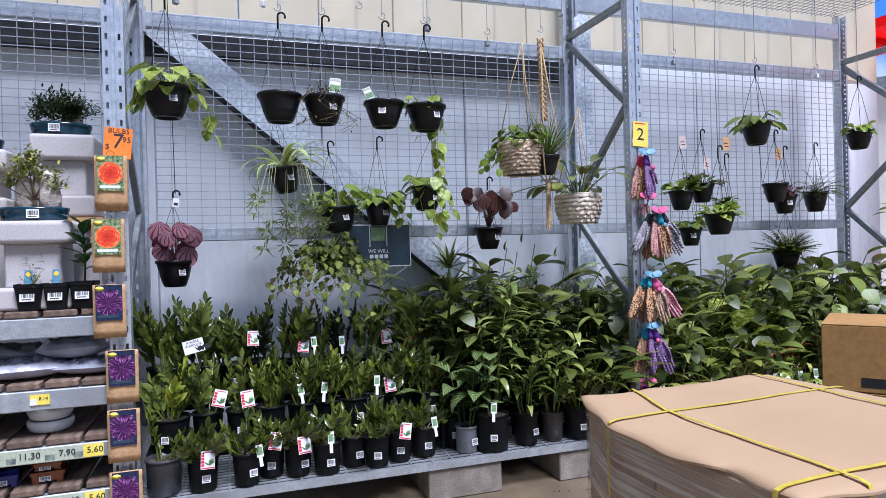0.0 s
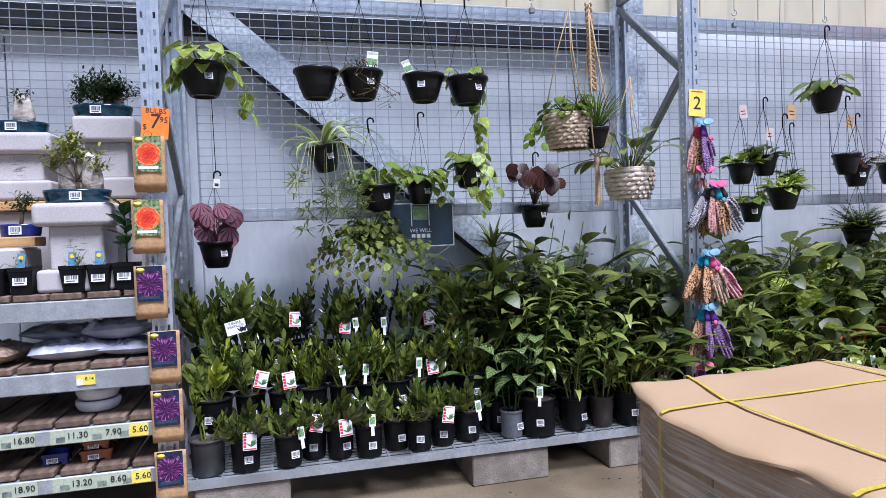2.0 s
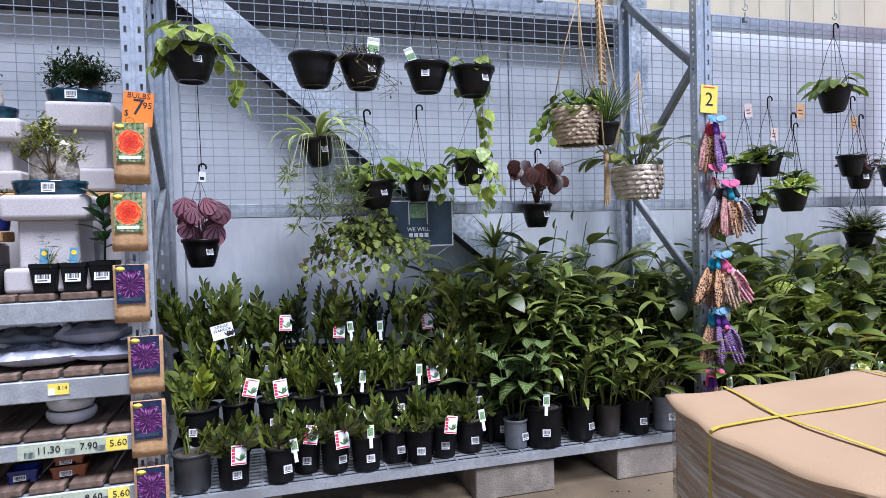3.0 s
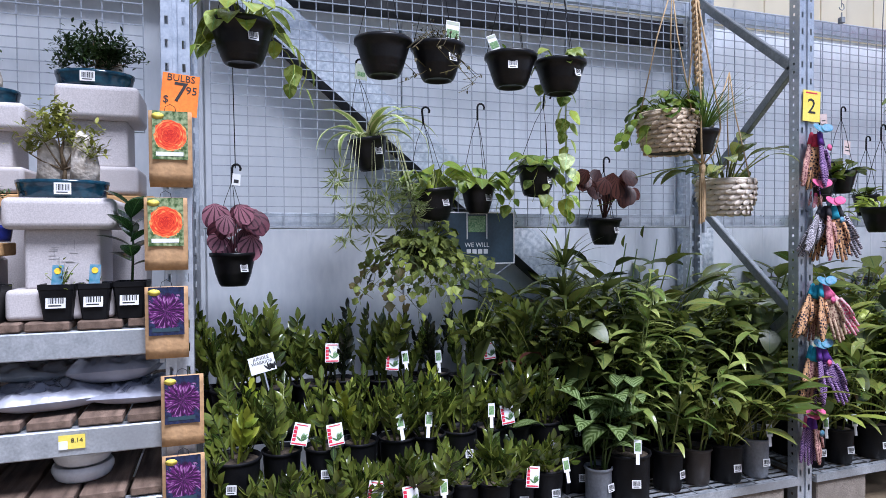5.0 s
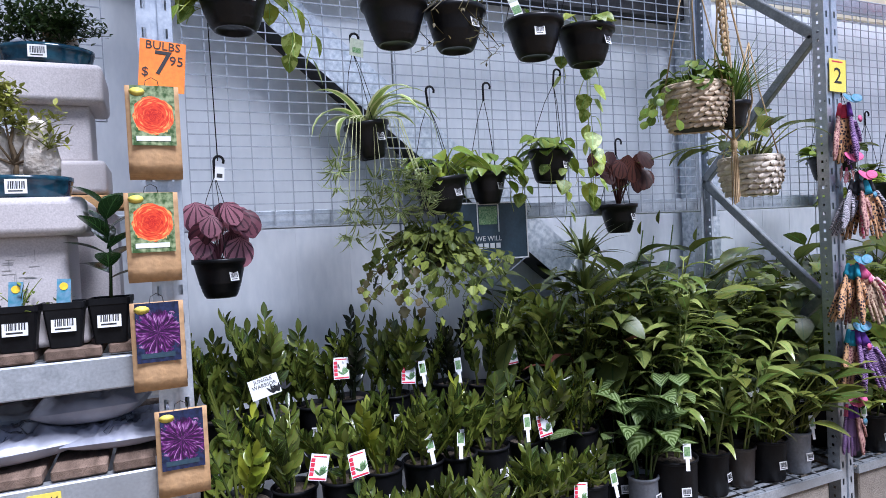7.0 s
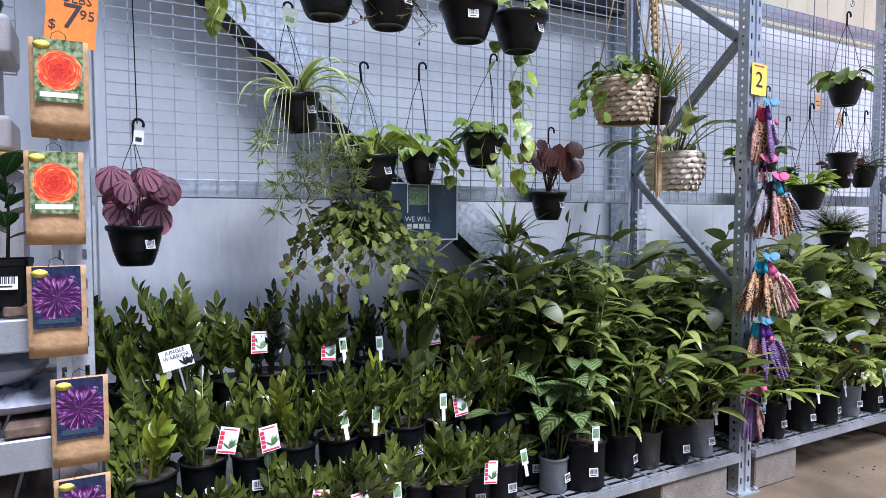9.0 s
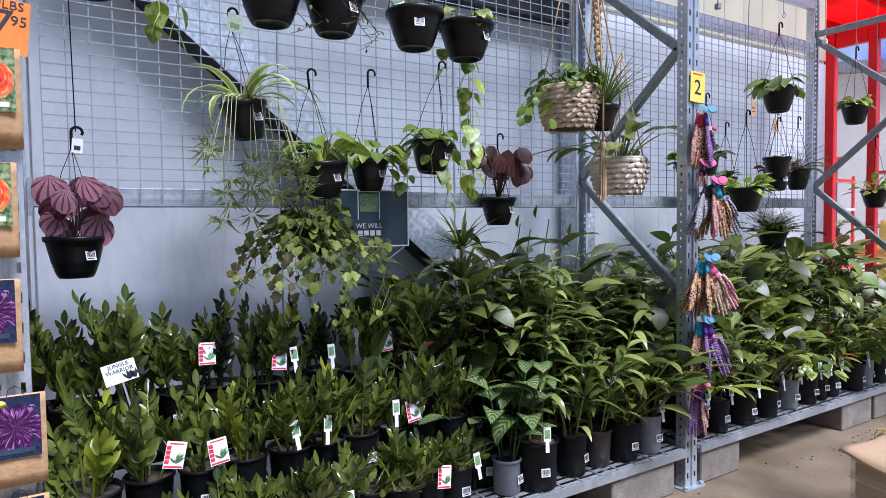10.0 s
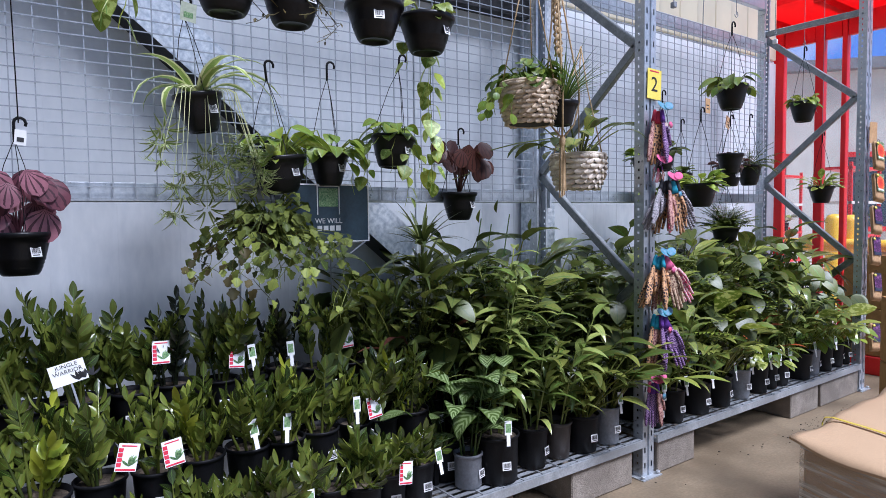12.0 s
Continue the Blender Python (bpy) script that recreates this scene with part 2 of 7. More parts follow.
BARK = surf("stem_bark", (0.12, 0.08, 0.045), (0.25, 0.18, 0.10), 40, 0.85, bump=0.6)
STEM = surf("green_stem", (0.06, 0.12, 0.02), (0.12, 0.2, 0.05), 40, 0.5, bump=0.1)
JUTE = surf("jute_cord", (0.40, 0.27, 0.13), (0.58, 0.42, 0.24), 40, 0.95, bump=0.8, fine=260)
WICKER = surf("woven_hyacinth", (0.46, 0.34, 0.22), (0.78, 0.64, 0.47), 24, 0.85, bump=0.8, fine=120, spread=0.0)
WHITEWICKER = surf("whitewashed_wicker", (0.58, 0.49, 0.39), (0.84, 0.75, 0.63), 26, 0.85, bump=0.8, fine=120)
SIGNBLUE = surf("slate_blue_sign", (0.022, 0.045, 0.065), (0.03, 0.06, 0.085), 4, 0.45, bump=0.02)
REDPAINT = surf("red_paint", (0.72, 0.012, 0.012), (0.82, 0.022, 0.018), 3, 0.35, bump=0.03)
BOLLARD = surf("orange_yellow_paint", (0.88, 0.52, 0.02), (0.92, 0.62, 0.05), 5, 0.4, bump=0.03)
RENDERED = surf("pale_facade", (0.68, 0.64, 0.57), (0.78, 0.74, 0.67), 1.5, 0.8, bump=0.1)
ASPHALT = surf("asphalt", (0.04, 0.04, 0.042), (0.065, 0.063, 0.06), 3, 0.9, bump=0.5)
SMOKED = clear("shop_glass", (0.75, 0.85, 0.88), 0.02, 0.10)
FILMWRAP = clear("stretch_wrap", (0.78, 0.74, 0.66), 0.16, 0.30, True)
REDSHEET = sheet("translucent_red_sheet", (0.95, 0.045, 0.035), 0.75)

ZZ = leafy("zz_leaf", (0.018, 0.030, 0.007), (0.175, 0.202, 0.032), 0.22, vein=(0.100, 0.180, 0.025))
ZZYOUNG = leafy("zz_young_leaf", (0.126, 0.180, 0.011), (0.306, 0.323, 0.027), 0.28)
ZZBLACK = leafy("zz_black_leaf", (0.006, 0.009, 0.005), (0.016, 0.022, 0.009), 0.25)
LILY = leafy("peace_lily_leaf", (0.054, 0.078, 0.016), (0.275, 0.292, 0.062), 0.25, vein=(0.070, 0.170, 0.031))
CANE = leafy("lance_leaf", (0.092, 0.130, 0.026), (0.320, 0.350, 0.100), 0.24, vein=(0.120, 0.250, 0.047))
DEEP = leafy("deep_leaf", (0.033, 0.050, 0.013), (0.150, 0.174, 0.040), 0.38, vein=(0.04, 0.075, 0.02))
MONST = leafy("philodendron_leaf", (0.064, 0.096, 0.014), (0.250, 0.275, 0.050), 0.40, vein=(0.110, 0.240, 0.047))
FERNM = leafy("fern_leaf", (0.075, 0.115, 0.014), (0.220, 0.260, 0.036), 0.45)
CALA = leafy("striped_calathea_leaf", (0.045, 0.075, 0.016), (0.085, 0.130, 0.030), 0.32, stripes=(0.210, 0.275, 0.115))
VARIE = leafy("variegated_leaf", (0.090, 0.142, 0.011), (0.216, 0.257, 0.022), 0.3, blotch=(0.460, 0.500, 0.140))
POTHOS = leafy("pothos_leaf", (0.115, 0.175, 0.014), (0.310, 0.345, 0.035), 0.42, blotch=(0.380, 0.460, 0.120), vein=(0.200, 0.360, 0.078))
POTHOSG = leafy("green_pothos_leaf", (0.064, 0.114, 0.010), (0.216, 0.266, 0.026), 0.38, vein=(0.130, 0.270, 0.055))
SPIDER = leafy("spider_plant_leaf", (0.130, 0.205, 0.042), (0.260, 0.340, 0.085), 0.35, edge=(0.56, 0.58, 0.30))
SPIDERG = leafy("grass_leaf", (0.080, 0.160, 0.023), (0.200, 0.300, 0.055), 0.4)
BEGON = leafy("rex_begonia_leaf", (0.085, 0.022, 0.032), (0.36, 0.150, 0.185), 0.42, rays=(0.030, 0.008, 0.014))
BEGRED = leafy("red_begonia_leaf", (0.060, 0.020, 0.014), (0.150, 0.050, 0.034), 0.4, rays=(0.030, 0.009, 0.007))
GERAN = leafy("ivy_geranium_leaf", (0.030, 0.044, 0.010), (0.205, 0.235, 0.045), 0.5, vein=(0.10, 0.14, 0.03))
TRADES = leafy("dark_trailing_leaf", (0.030, 0.028, 0.009), (0.120, 0.095, 0.034), 0.5)
RUBBER = leafy("rubber_leaf", (0.015, 0.040, 0.012), (0.040, 0.090, 0.027), 0.2, vein=(0.060, 0.130, 0.039))
MAPLE = leafy("pale_bonsai_leaf", (0.200, 0.230, 0.039), (0.420, 0.420, 0.101), 0.45)
DARKBON = leafy("dark_bonsai_leaf", (0.015, 0.035, 0.009), (0.045, 0.080, 0.020), 0.4)
CROTON = leafy("red_croton_leaf", (0.200, 0.030, 0.015), (0.400, 0.100, 0.020), 0.35)
PETAL = leafy("blossom_petal", (0.250, 0.080, 0.020), (0.500, 0.200, 0.060), 0.5)


# ---- mesh building ----
class Shape:
    """Vertices, faces and blade coordinates of one part."""

    def __init__(self):
        self.v, self.f, self.uv, self.smooth = [], [], {}, []

    def face(self, idx, smooth=False):
        self.f.append(idx)
        self.smooth.append(smooth)

    def box(self, x0, x1, y0, y1, z0, z1, m=None, c=0.0):
        b = len(self.v)
        if c <= 0:
            pts = [(x, y, z) for z in (z0, z1) for x, y in ((x0, y0), (x1, y0), (x1, y1), (x0, y1))]
            fs = [(3, 2, 1, 0), (4, 5, 6, 7), (0, 1, 5, 4), (1, 2, 6, 5), (2, 3, 7, 6), (3, 0, 4, 7)]
        else:
            pts = []
            for z, i in ((z0, c), (z0 + c, 0), (z1 - c, 0), (z1, c)):
                for x, y in ((x0 + c, y0 + i), (x1 - c, y0 + i), (x1 - i, y0 + c), (x1 - i, y1 - c), (x1 - c, y1 - i), (x0 + c, y1 - i), (x0 + i, y1 - c), (x0 + i, y0 + c)):
                    pts.append((x, y, z))
            fs = [tuple(range(7, -1, -1)), tuple(range(24, 32))]
            for k in range(3):
                fs += [(8 * k + i, 8 * k + (i + 1) % 8, 8 * k + 8 + (i + 1) % 8, 8 * k + 8 + i) for i in range(8)]
        self.v += [tuple(m @ Vector(p)) for p in pts] if m else pts
        for f in fs:
            self.face(tuple(b + i for i in f))
        return self

    def rounded(self, x0, x1, y0, y1, z0, z1, r, seg=4):
        """A box with softly rounded edges."""
        bm = bmesh.new()
        bmesh.ops.create_cube(bm, size=1.0)
        for v in bm.verts:
            v.co = Vector(((x0 + x1) / 2 + v.co.x * (x1 - x0), (y0 + y1) / 2 + v.co.y * (y1 - y0), (z0 + z1) / 2 + v.co.z * (z1 - z0)))
        bmesh.ops.bevel(bm, geom=list(bm.edges), offset=r, segments=seg, affect='EDGES', profile=0.5)
        b = len(self.v)
        bm.verts.index_update()
        self.v += [tuple(v.co) for v in bm.verts]
        for f in bm.faces:
            self.face(tuple(b + v.index for v in f.verts), f.calc_area() < 0.5 * r * max(x1 - x0, y1 - y0, z1 - z0) * 1.6)
        bm.free()
        return self

    def tube(self, pts, r, sides=5, r2=None, caps=True):
        pts = [Vector(p) for p in pts]
        r2 = r if r2 is None else r2
        b, n = len(self.v), len(pts)
        side = None
        for i, p in enumerate(pts):
            d = (pts[min(i + 1, n - 1)] - pts[max(i - 1, 0)]).normalized()
            if side is None:
                side = d.orthogonal().normalized()
            side = (side - d * side.dot(d)).normalized()
            up = d.cross(side)
            rr = r + (r2 - r) * i / max(1, n - 1)
            for k in range(sides):
                a = 2 * math.pi * k / sides
                self.v.append(tuple(p + (side * math.cos(a) + up * math.sin(a)) * rr))
        for i in range(n - 1):
            for k in range(sides):
                k2 = (k + 1) % sides
                self.face((b + i * sides + k, b + i * sides + k2, b + (i + 1) * sides + k2, b + (i + 1) * sides + k), sides > 4)
        if caps:
            self.face(tuple(b + k for k in range(sides - 1, -1, -1)))
            self.face(tuple(b + (n - 1) * sides + k for k in range(sides)))
        return self

    def lathe(self, prof, sides=20, sx=1.0, sy=1.0, cx=0.0, cy=0.0, wob=0.0):
        b = len(self.v)
        for r, z in prof:
            for k in range(sides):
                a = 2 * math.pi * k / sides
                w = 1 + wob * math.sin(3 * a + z * 40)
                self.v.append((cx + r * sx * w * math.cos(a), cy + r * sy * w * math.sin(a), z))
        for i in range(len(prof) - 1):
            for k in range(sides):
                k2 = (k + 1) % sides
                self.face((b + i * sides + k, b + i * sides + k2, b + (i + 1) * sides + k2, b + (i + 1) * sides + k), True)
        return self

    def disc(self, r, z, sides=20, sx=1.0, sy=1.0, cx=0.0, cy=0.0, jit=0.0):
        b = len(self.v)
        rnd = random.Random(int(r * 1e4))
        self.v.append((cx, cy, z + jit))
        for q in (0.5, 1.0):
            for k in range(sides):
                a = 2 * math.pi * k / sides
                self.v.append((cx + r * q * sx * math.cos(a), cy + r * q * sy * math.sin(a), z + (rnd.uniform(-jit, jit) if q < 1 else 0)))
        for k in range(sides):
            k2 = (k + 1) % sides
            self.face((b, b + 1 + k, b + 1 + k2), True)
            self.face((b + 1 + k, b + 1 + sides + k, b + 1 + sides + k2, b + 1 + k2), True)
        return self

    def leaf(self, base, way, length, width, shape="ellipse", droop=0.3, fold=0.25, seg=5, up=(0, 0, 1), twist=0.0):
        """One blade: way is where it points at its base; it bends down by droop and folds along its midrib."""
        p, d = Vector(base), Vector(way).normalized()
        side = d.cross(Vector(up))
        side = side.normalized() if side.length > 1e-3 else d.orthogonal().normalized()
        if twist:
            side = Matrix.Rotation(twist, 3, d) @ side
        b = len(self.v)
        prof = PROFILES[shape]
        if shape == "lobed":
            seg, fold = 8, fold + 0.35
        for i in range(seg + 1):
            u = i / seg
            nrm = side.cross(d)
            w = width * 0.5 * prof(u)
            self.v += [tuple(p - side * w + nrm * w * fold), tuple(p), tuple(p + side * w + nrm * w * fold)]
            for j, vv in enumerate((0.0, 0.5, 1.0)):
                self.uv[b + 3 * i + j] = (u, vv)
            d = (Matrix.Rotation(-droop / seg, 3, side) @ d).normalized()
            p = p + d * (length / seg)
        for i in range(seg):
            q = b + 3 * i
            self.face((q, q + 1, q + 4, q + 3), True)
            self.face((q + 1, q + 2, q + 5, q + 4), True)
        return self

    def add(self, other, m):
        b = len(self.v)
        self.v += [tuple(m @ Vector(p)) for p in other.v]
        for k, c in other.uv.items():
            self.uv[b + k] = c
        for f, s in zip(other.f, other.smooth):
            self.face(tuple(b + i for i in f), s)
        return self

    def mesh(self, name, mat):
        me = bpy.data.meshes.new(name)
        me.from_pydata(self.v, [], self.f)
        me.polygons.foreach_set("use_smooth", self.smooth)
        if self.uv:
            lay = me.uv_layers.new(name="UVMap")
            idx = np.zeros(len(me.loops), dtype=np.int32)
            me.loops.foreach_get("vertex_index", idx)
            tab = np.zeros((len(self.v), 2), dtype=np.float32)
            for k, c in self.uv.items():
                tab[k] = c
            lay.data.foreach_set("uv", tab[idx].ravel())
        me.materials.append(mat)
        me.update()
        return me


PROFILES = {
    "ellipse": lambda u: max(0.03, math.sin(math.pi * min(1, u * 0.94 + 0.03)) ** 0.8),
    "leaflet": lambda u: max(0.03, math.sin(math.pi * u ** 0.85) ** 0.85 if 0 < u < 1 else 0.0),
    "lance": lambda u: max(0.03, (math.sin(math.pi * u ** 0.75) ** 0.9 if u < 1 else 0.0)),
    "heart": lambda u: max(0.02, math.sin(math.pi * min(1.0, max(u, 0.002) ** 0.58)) ** 0.68),
    "round": lambda u: max(0.1, math.sqrt(max(0.0, 1 - (2 * u - 1) ** 2)) * 0.98),
    "lobed": lambda u: max(0.12, math.sqrt(max(0.0, 1 - (2 * u - 1) ** 2)) * (0.84 + 0.2 * math.cos(u * 4 * math.pi))),
    "blade": lambda u: max(0.04, (0.75 + 0.25 * math.sin(math.pi * u)) * (1 - u ** 3)),
    "paddle": lambda u: max(0.04, math.sin(math.pi * u ** 1.25) ** 0.75 if 0 < u < 1 else 0.0),
}


def part(name, shape, material, parent, label=""):
    ob = new(name, shape.mesh(name, material))
    ob.parent = parent
    if label:
        ob["label"] = label
    return ob


def thing(name, label, category, m=None, group="", kind=""):
    ob = new(name)
    ob.empty_display_size = 0.05
    if m:
        ob.matrix_world = m
    return tagged(ob, label, category, group, kind)


def solid(name, shape, material, label, category="", group="", kind="", m=None):
    ob = new(name, shape.mesh(name, material))
    if m:
        ob.matrix_world = m
    return tagged(ob, label, category, group, kind)


def shared(name, mesh, parent, m=None):
    ob = new(name, mesh)
    ob.parent = parent
    if m:
        ob.matrix_basis = m
    return ob


def lettering(body, size, material, parent, m, name="lettering", depth=0.0006, align='CENTER'):
    cu = bpy.data.curves.new(name, 'FONT')
    cu.body, cu.size, cu.extrude, cu.align_x, cu.align_y, cu.resolution_u = body, size, depth, align, 'CENTER', 2
    ob = bpy.data.objects.new(name, cu)
    me = bpy.data.meshes.new_from_object(ob)
    bpy.data.objects.remove(ob)
    me.materials.clear()
    me.materials.append(material)
    o = new(name, me)
    o.parent = parent
    o.matrix_basis = m
    return o


FACING = pose(0, 0, 0, 90, 0, 0)     # writing upright, read from the aisle


# ---- setting ----
WALL_Y, RACK_Y, BACK_Y = 4.44, 3.37, 4.07
FRAMES = (-3.20, -0.458, 2.252, 4.77)
WALL_END = 5.62

ground = Shape()
ground.box(-400, 400, -400, 400, -0.3, -0.012)
solid("ground", ground, ASPHALT, "dark asphalt ground around the garden centre", "ground", kind="structure")
floor = Shape()
floor.box(-9, 6.58, -9, 7.5, -0.2, 0.0)
solid("floor", floor, CONCRETE, "worn tan concrete floor with stains and spilt soil", "floor", kind="structure")

solid("pavement", Shape().box(6.6, 40, -9, 40, -0.1, -0.004), PAVING, "pale sunlit paving outside the entrance", "pavement", kind="structure")

wall = thing("wall_north", "pale blue-white steel clad wall with cream upper sheets", "wall", kind="structure")
core = Shape()
core.box(-9, WALL_END, WALL_Y + 0.03, WALL_Y + 0.25, 0, 2.69)
part("wall_core", core, WALL, wall)
lower, upper = Shape(), Shape()
for a, wd in ((lower, 1.0), (upper, 0.5)):
    z0, z1 = (0.0, 2.66) if a is lower else (2.69, 5.9)
    a.box(0.004, wd - 0.004, 0, 0.028, z0, z1, c=0.003)
    for k in range(int(wd / 0.25) - 1):
        a.box(0.25 * (k + 1) - 0.012, 0.25 * (k + 1) + 0.012, -0.0012, 0.0, z0 + 0.005, z1 - 0.005)
lm, um = lower.mesh("wall_panel", WALL), upper.mesh("cladding_sheet", CREAM)
for k in range(14):
    shared("wall_panel", lm, wall, pose(-8.4 + k, WALL_Y, 0))
for k in range(28):
    shared("cladding_sheet", um, wall, pose(-8.4 + 0.5 * k, WALL_Y, 0))

# added out of view: cuts sky light so left-facing sides go darker
solid("wall_west", Shape().box(-5.2, -5.0, -9, WALL_Y - 0.004, 0, 5.9), surf("light_blocker_grey", (0.20, 0.20, 0.195), (0.27, 0.27, 0.265), 1.2, 0.8, bump=0.1), "plain grey partition wall closing the bay", "wall", kind="structure")

# steel of the building behind the racks
column = Shape()
column.box(2.40, 2.53, 4.27, 4.40, 0, 5.5)
column.box(2.385, 2.40, 4.25, 4.42, 0, 5.5)
solid("steel_column", column, SPANGLE, "spangled galvanised steel column against the wall", "column", kind="structure")
# purlin coloured black to draw the shadowed gap below the top beam
purlin = Shape()
purlin.box(-8.0, 2.38, 4.36, 4.435, 2.50, 2.52)
purlin.box(-8.0, 2.38, 4.33, 4.36, 2.50, 2.62)
solid("steel_purlin", purlin, SHADESTEEL, "dark steel purlin along the wall", "purlin", kind="structure")


def wall_brace(x0, z0, x1, z1):
    a, b = Vector((x0, 0, z0)), Vector((x1, 0, z1))
    d = (b - a)
    ang = math.degrees(math.atan2(-d.z, d.x))
    n = d.length
    t = thing("diagonal_brace", "wide spangled galvanised diagonal channel brace on the wall", "brace", pose(x0, 4.255, z0, 0, ang, 0), kind="structure")
    part("web", Shape().box(0, n, 0, 0.006, -0.085, 0.085), SPANGLE, t)
    # lower flange is galvanised too; its black colour stands for shade
    part("flange", Shape().box(0, n, 0.006, 0.18, -0.085, -0.079), SHADESTEEL, t, "dark underside flange")
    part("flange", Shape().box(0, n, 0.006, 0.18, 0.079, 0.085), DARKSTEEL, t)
    return t


wall_brace(-0.385, 2.66, 1.455, 1.12)


# ---- racking ----
def slotted(s, x0, x1, y, z0, z1, cols, w, h, pitch, flip):
    """A steel face in the plane y with rows of real slots; flip lays it in the plane x instead."""
    xs = [x0]
    for c in cols:
        xs += [c - w / 2, c + w / 2]
    xs.append(x1)

    def quad(a, b, c, d):
        i = len(s.v)
        pts = [(a, y, c), (b, y, c), (b, y, d), (a, y, d)]
        s.v += [(p[1], p[0], p[2]) for p in pts] if flip else pts
        s.face((i, i + 1, i + 2, i + 3))
    for i in range(0, len(xs) - 1):
        if i % 2 == 0:
            quad(xs[i], xs[i + 1], z0, z1)
        else:
            z = z0
            while z < z1 - 1e-6:
                quad(xs[i], xs[i + 1], z, min(z1, z + pitch - h))
                z += pitch


def upright():
    """Pallet-rack upright 0.088 wide and 0.056 deep: slotted face, grooved middle, open back."""
    s = Shape()
    slotted(s, -0.0435, -0.009, 0.0, 0.0, 3.1, (-0.026,), 0.011, 0.027, 0.0762, False)
    slotted(s, 0.009, 0.0435, 0.0, 0.0, 3.1, (0.026,), 0.011, 0.027, 0.0762, False)
    s.box(-0.009, 0.009, 0.008, 0.010, 0, 3.1)
    s.box(-0.0095, -0.0080, 0.0, 0.010, 0, 3.1)
    s.box(0.0080, 0.0095, 0.0, 0.010, 0, 3.1)
    for x in (-0.044, 0.044):
        slotted(s, 0.0, 0.056, x, 0.0, 3.1, (0.030,), 0.010, 0.012, 0.0381, True)
    for x in (-0.036, 0.036):
        s.box(x - 0.008, x + 0.008, 0.054, 0.056, 0, 3.1)
    return s


um_mesh = upright().mesh("upright", PALEGALV)
foot = Shape()
foot.box(-0.075, 0.075, -0.03, 0.11, 0, 0.006)
for sx in (-0.06, 0.06):
    foot.tube([(sx, -0.015, 0.006), (sx, -0.015, 0.022)], 0.011, 6)
foot_mesh = foot.mesh("base_plate", GALV)
ZIG = ((4.11, 2.68), (3.445, 2.125), (4.11, 1.535), (3.445, 0.955), (4.11, 0.38))


def strut(y0, z0, y1, z1):
    s = Shape()
    d = Vector((0, y1 - y0, z1 - z0))
    ang = math.degrees(math.atan2(d.z, d.y))
    s.box(-0.016, 0.016, 0, d.length, -0.022, 0.022, pose(0, y0, z0, ang, 0, 0), 0.004)
    return s


rack_frames = []
for x in FRAMES:
    f = thing("rack_frame", "galvanised pallet-rack end frame with slotted uprights and zigzag bracing", "racking", pose(x, 0, 0), "rack frames")
    shared("upright", um_mesh, f, pose(0, RACK_Y, 0))
    shared("upright", um_mesh, f, pose(0, BACK_Y + 0.085, 0, 0, 0, 180))
    shared("base_plate", foot_mesh, f, pose(0, RACK_Y, 0))
    shared("base_plate", foot_mesh, f, pose(0, BACK_Y + 0.085, 0, 0, 0, 180))
    for (y0, z0), (y1, z1) in zip(ZIG, ZIG[1:]):
        part("brace", strut(y0, z0, y1, z1), DARKSTEEL, f)
    part("brace", strut(3.42, 2.72, 4.12, 2.72), DARKSTEEL, f)
    rack_frames.append(f)


def beam(x0, x1, y, z0, z1, mat=GALV, label="galvanised rack beam clipped between two uprights"):
    s = Shape()
    s.box(x0, x1, y, y + 0.045, z0, z1, c=0.004)
    s.box(x0 - 0.012, x0 + 0.003, y - 0.004, y + 0.05, z0 - 0.03, z1 + 0.03)
    s.box(x1 - 0.003, x1 + 0.012, y - 0.004, y + 0.05, z0 - 0.03, z1 + 0.03)
    return solid("rack_beam", s, mat, label, "beam", "rack beams")


BAYS = [(a + 0.057, b - 0.057) for a, b in zip(FRAMES, FRAMES[1:])]
for x0, x1 in BAYS:
    beam(x0, x1, 4.085, 1.375, 1.448, PALEGALV)
    beam(x0, x1, 4.085, 2.565, 2.65, PALEGALV)
    beam(x0, x1, 4.085, 2.90, 3.02, PALEGALV)
    beam(x0, x1, 3.39, 3.0, 3.08)


def wire_panel(x0, x1, z0, z1, dx, dz, y):
    n, k = int((x1 - x0) / dx), int((z1 - z0) / dz)
    t = thing("wire_mesh_panel", "welded galvanised wire mesh panel hung on the rack back", "mesh panel", group="mesh panels")
    up_ = Shape().tube([(0, y, z0), (0, y, z1)], 0.0028, 4, caps=False).mesh("wire", MESHWIRE)
    across = Shape().tube([(x0, y - 0.004, 0), (x1, y - 0.004, 0)], 0.0028, 4, caps=False).mesh("wire", MESHWIRE)
    for i in range(n + 1):
        shared("wire", up_, t, pose(x0 + (x1 - x0) * i / n, 0, 0))
    for j in range(k + 1):
        shared("wire", across, t, pose(0, 0, z0 + (z1 - z0) * j / k))
    return t


for i, (x0, x1) in enumerate(BAYS):
    wire_panel(x0 + (0.04 if i else 0), x1 - (0.04 if i < 2 else 0.02) - (0.07 if i == 0 else 0), 1.385 if i else 1.78, 2.632, 0.0755, 0.0433, 4.07)
deck = Shape()
for x0, x1 in BAYS:
    for i in range(int((x1 - x0) / 0.05) + 1):
        deck.tube([(x0 + 0.05 * i, 3.40, 3.085), (x0 + 0.05 * i, 4.12, 3.085)], 0.002, 4, caps=False)
    for j in range(15):
        deck.tube([(x0, 3.40 + 0.05 * j, 3.089), (x1, 3.40 + 0.05 * j, 3.089)], 0.002, 4, caps=False)
solid("overhead_wire_deck", deck, WIRE, "galvanised wire mesh deck over the rack tops", "mesh deck", kind="structure")


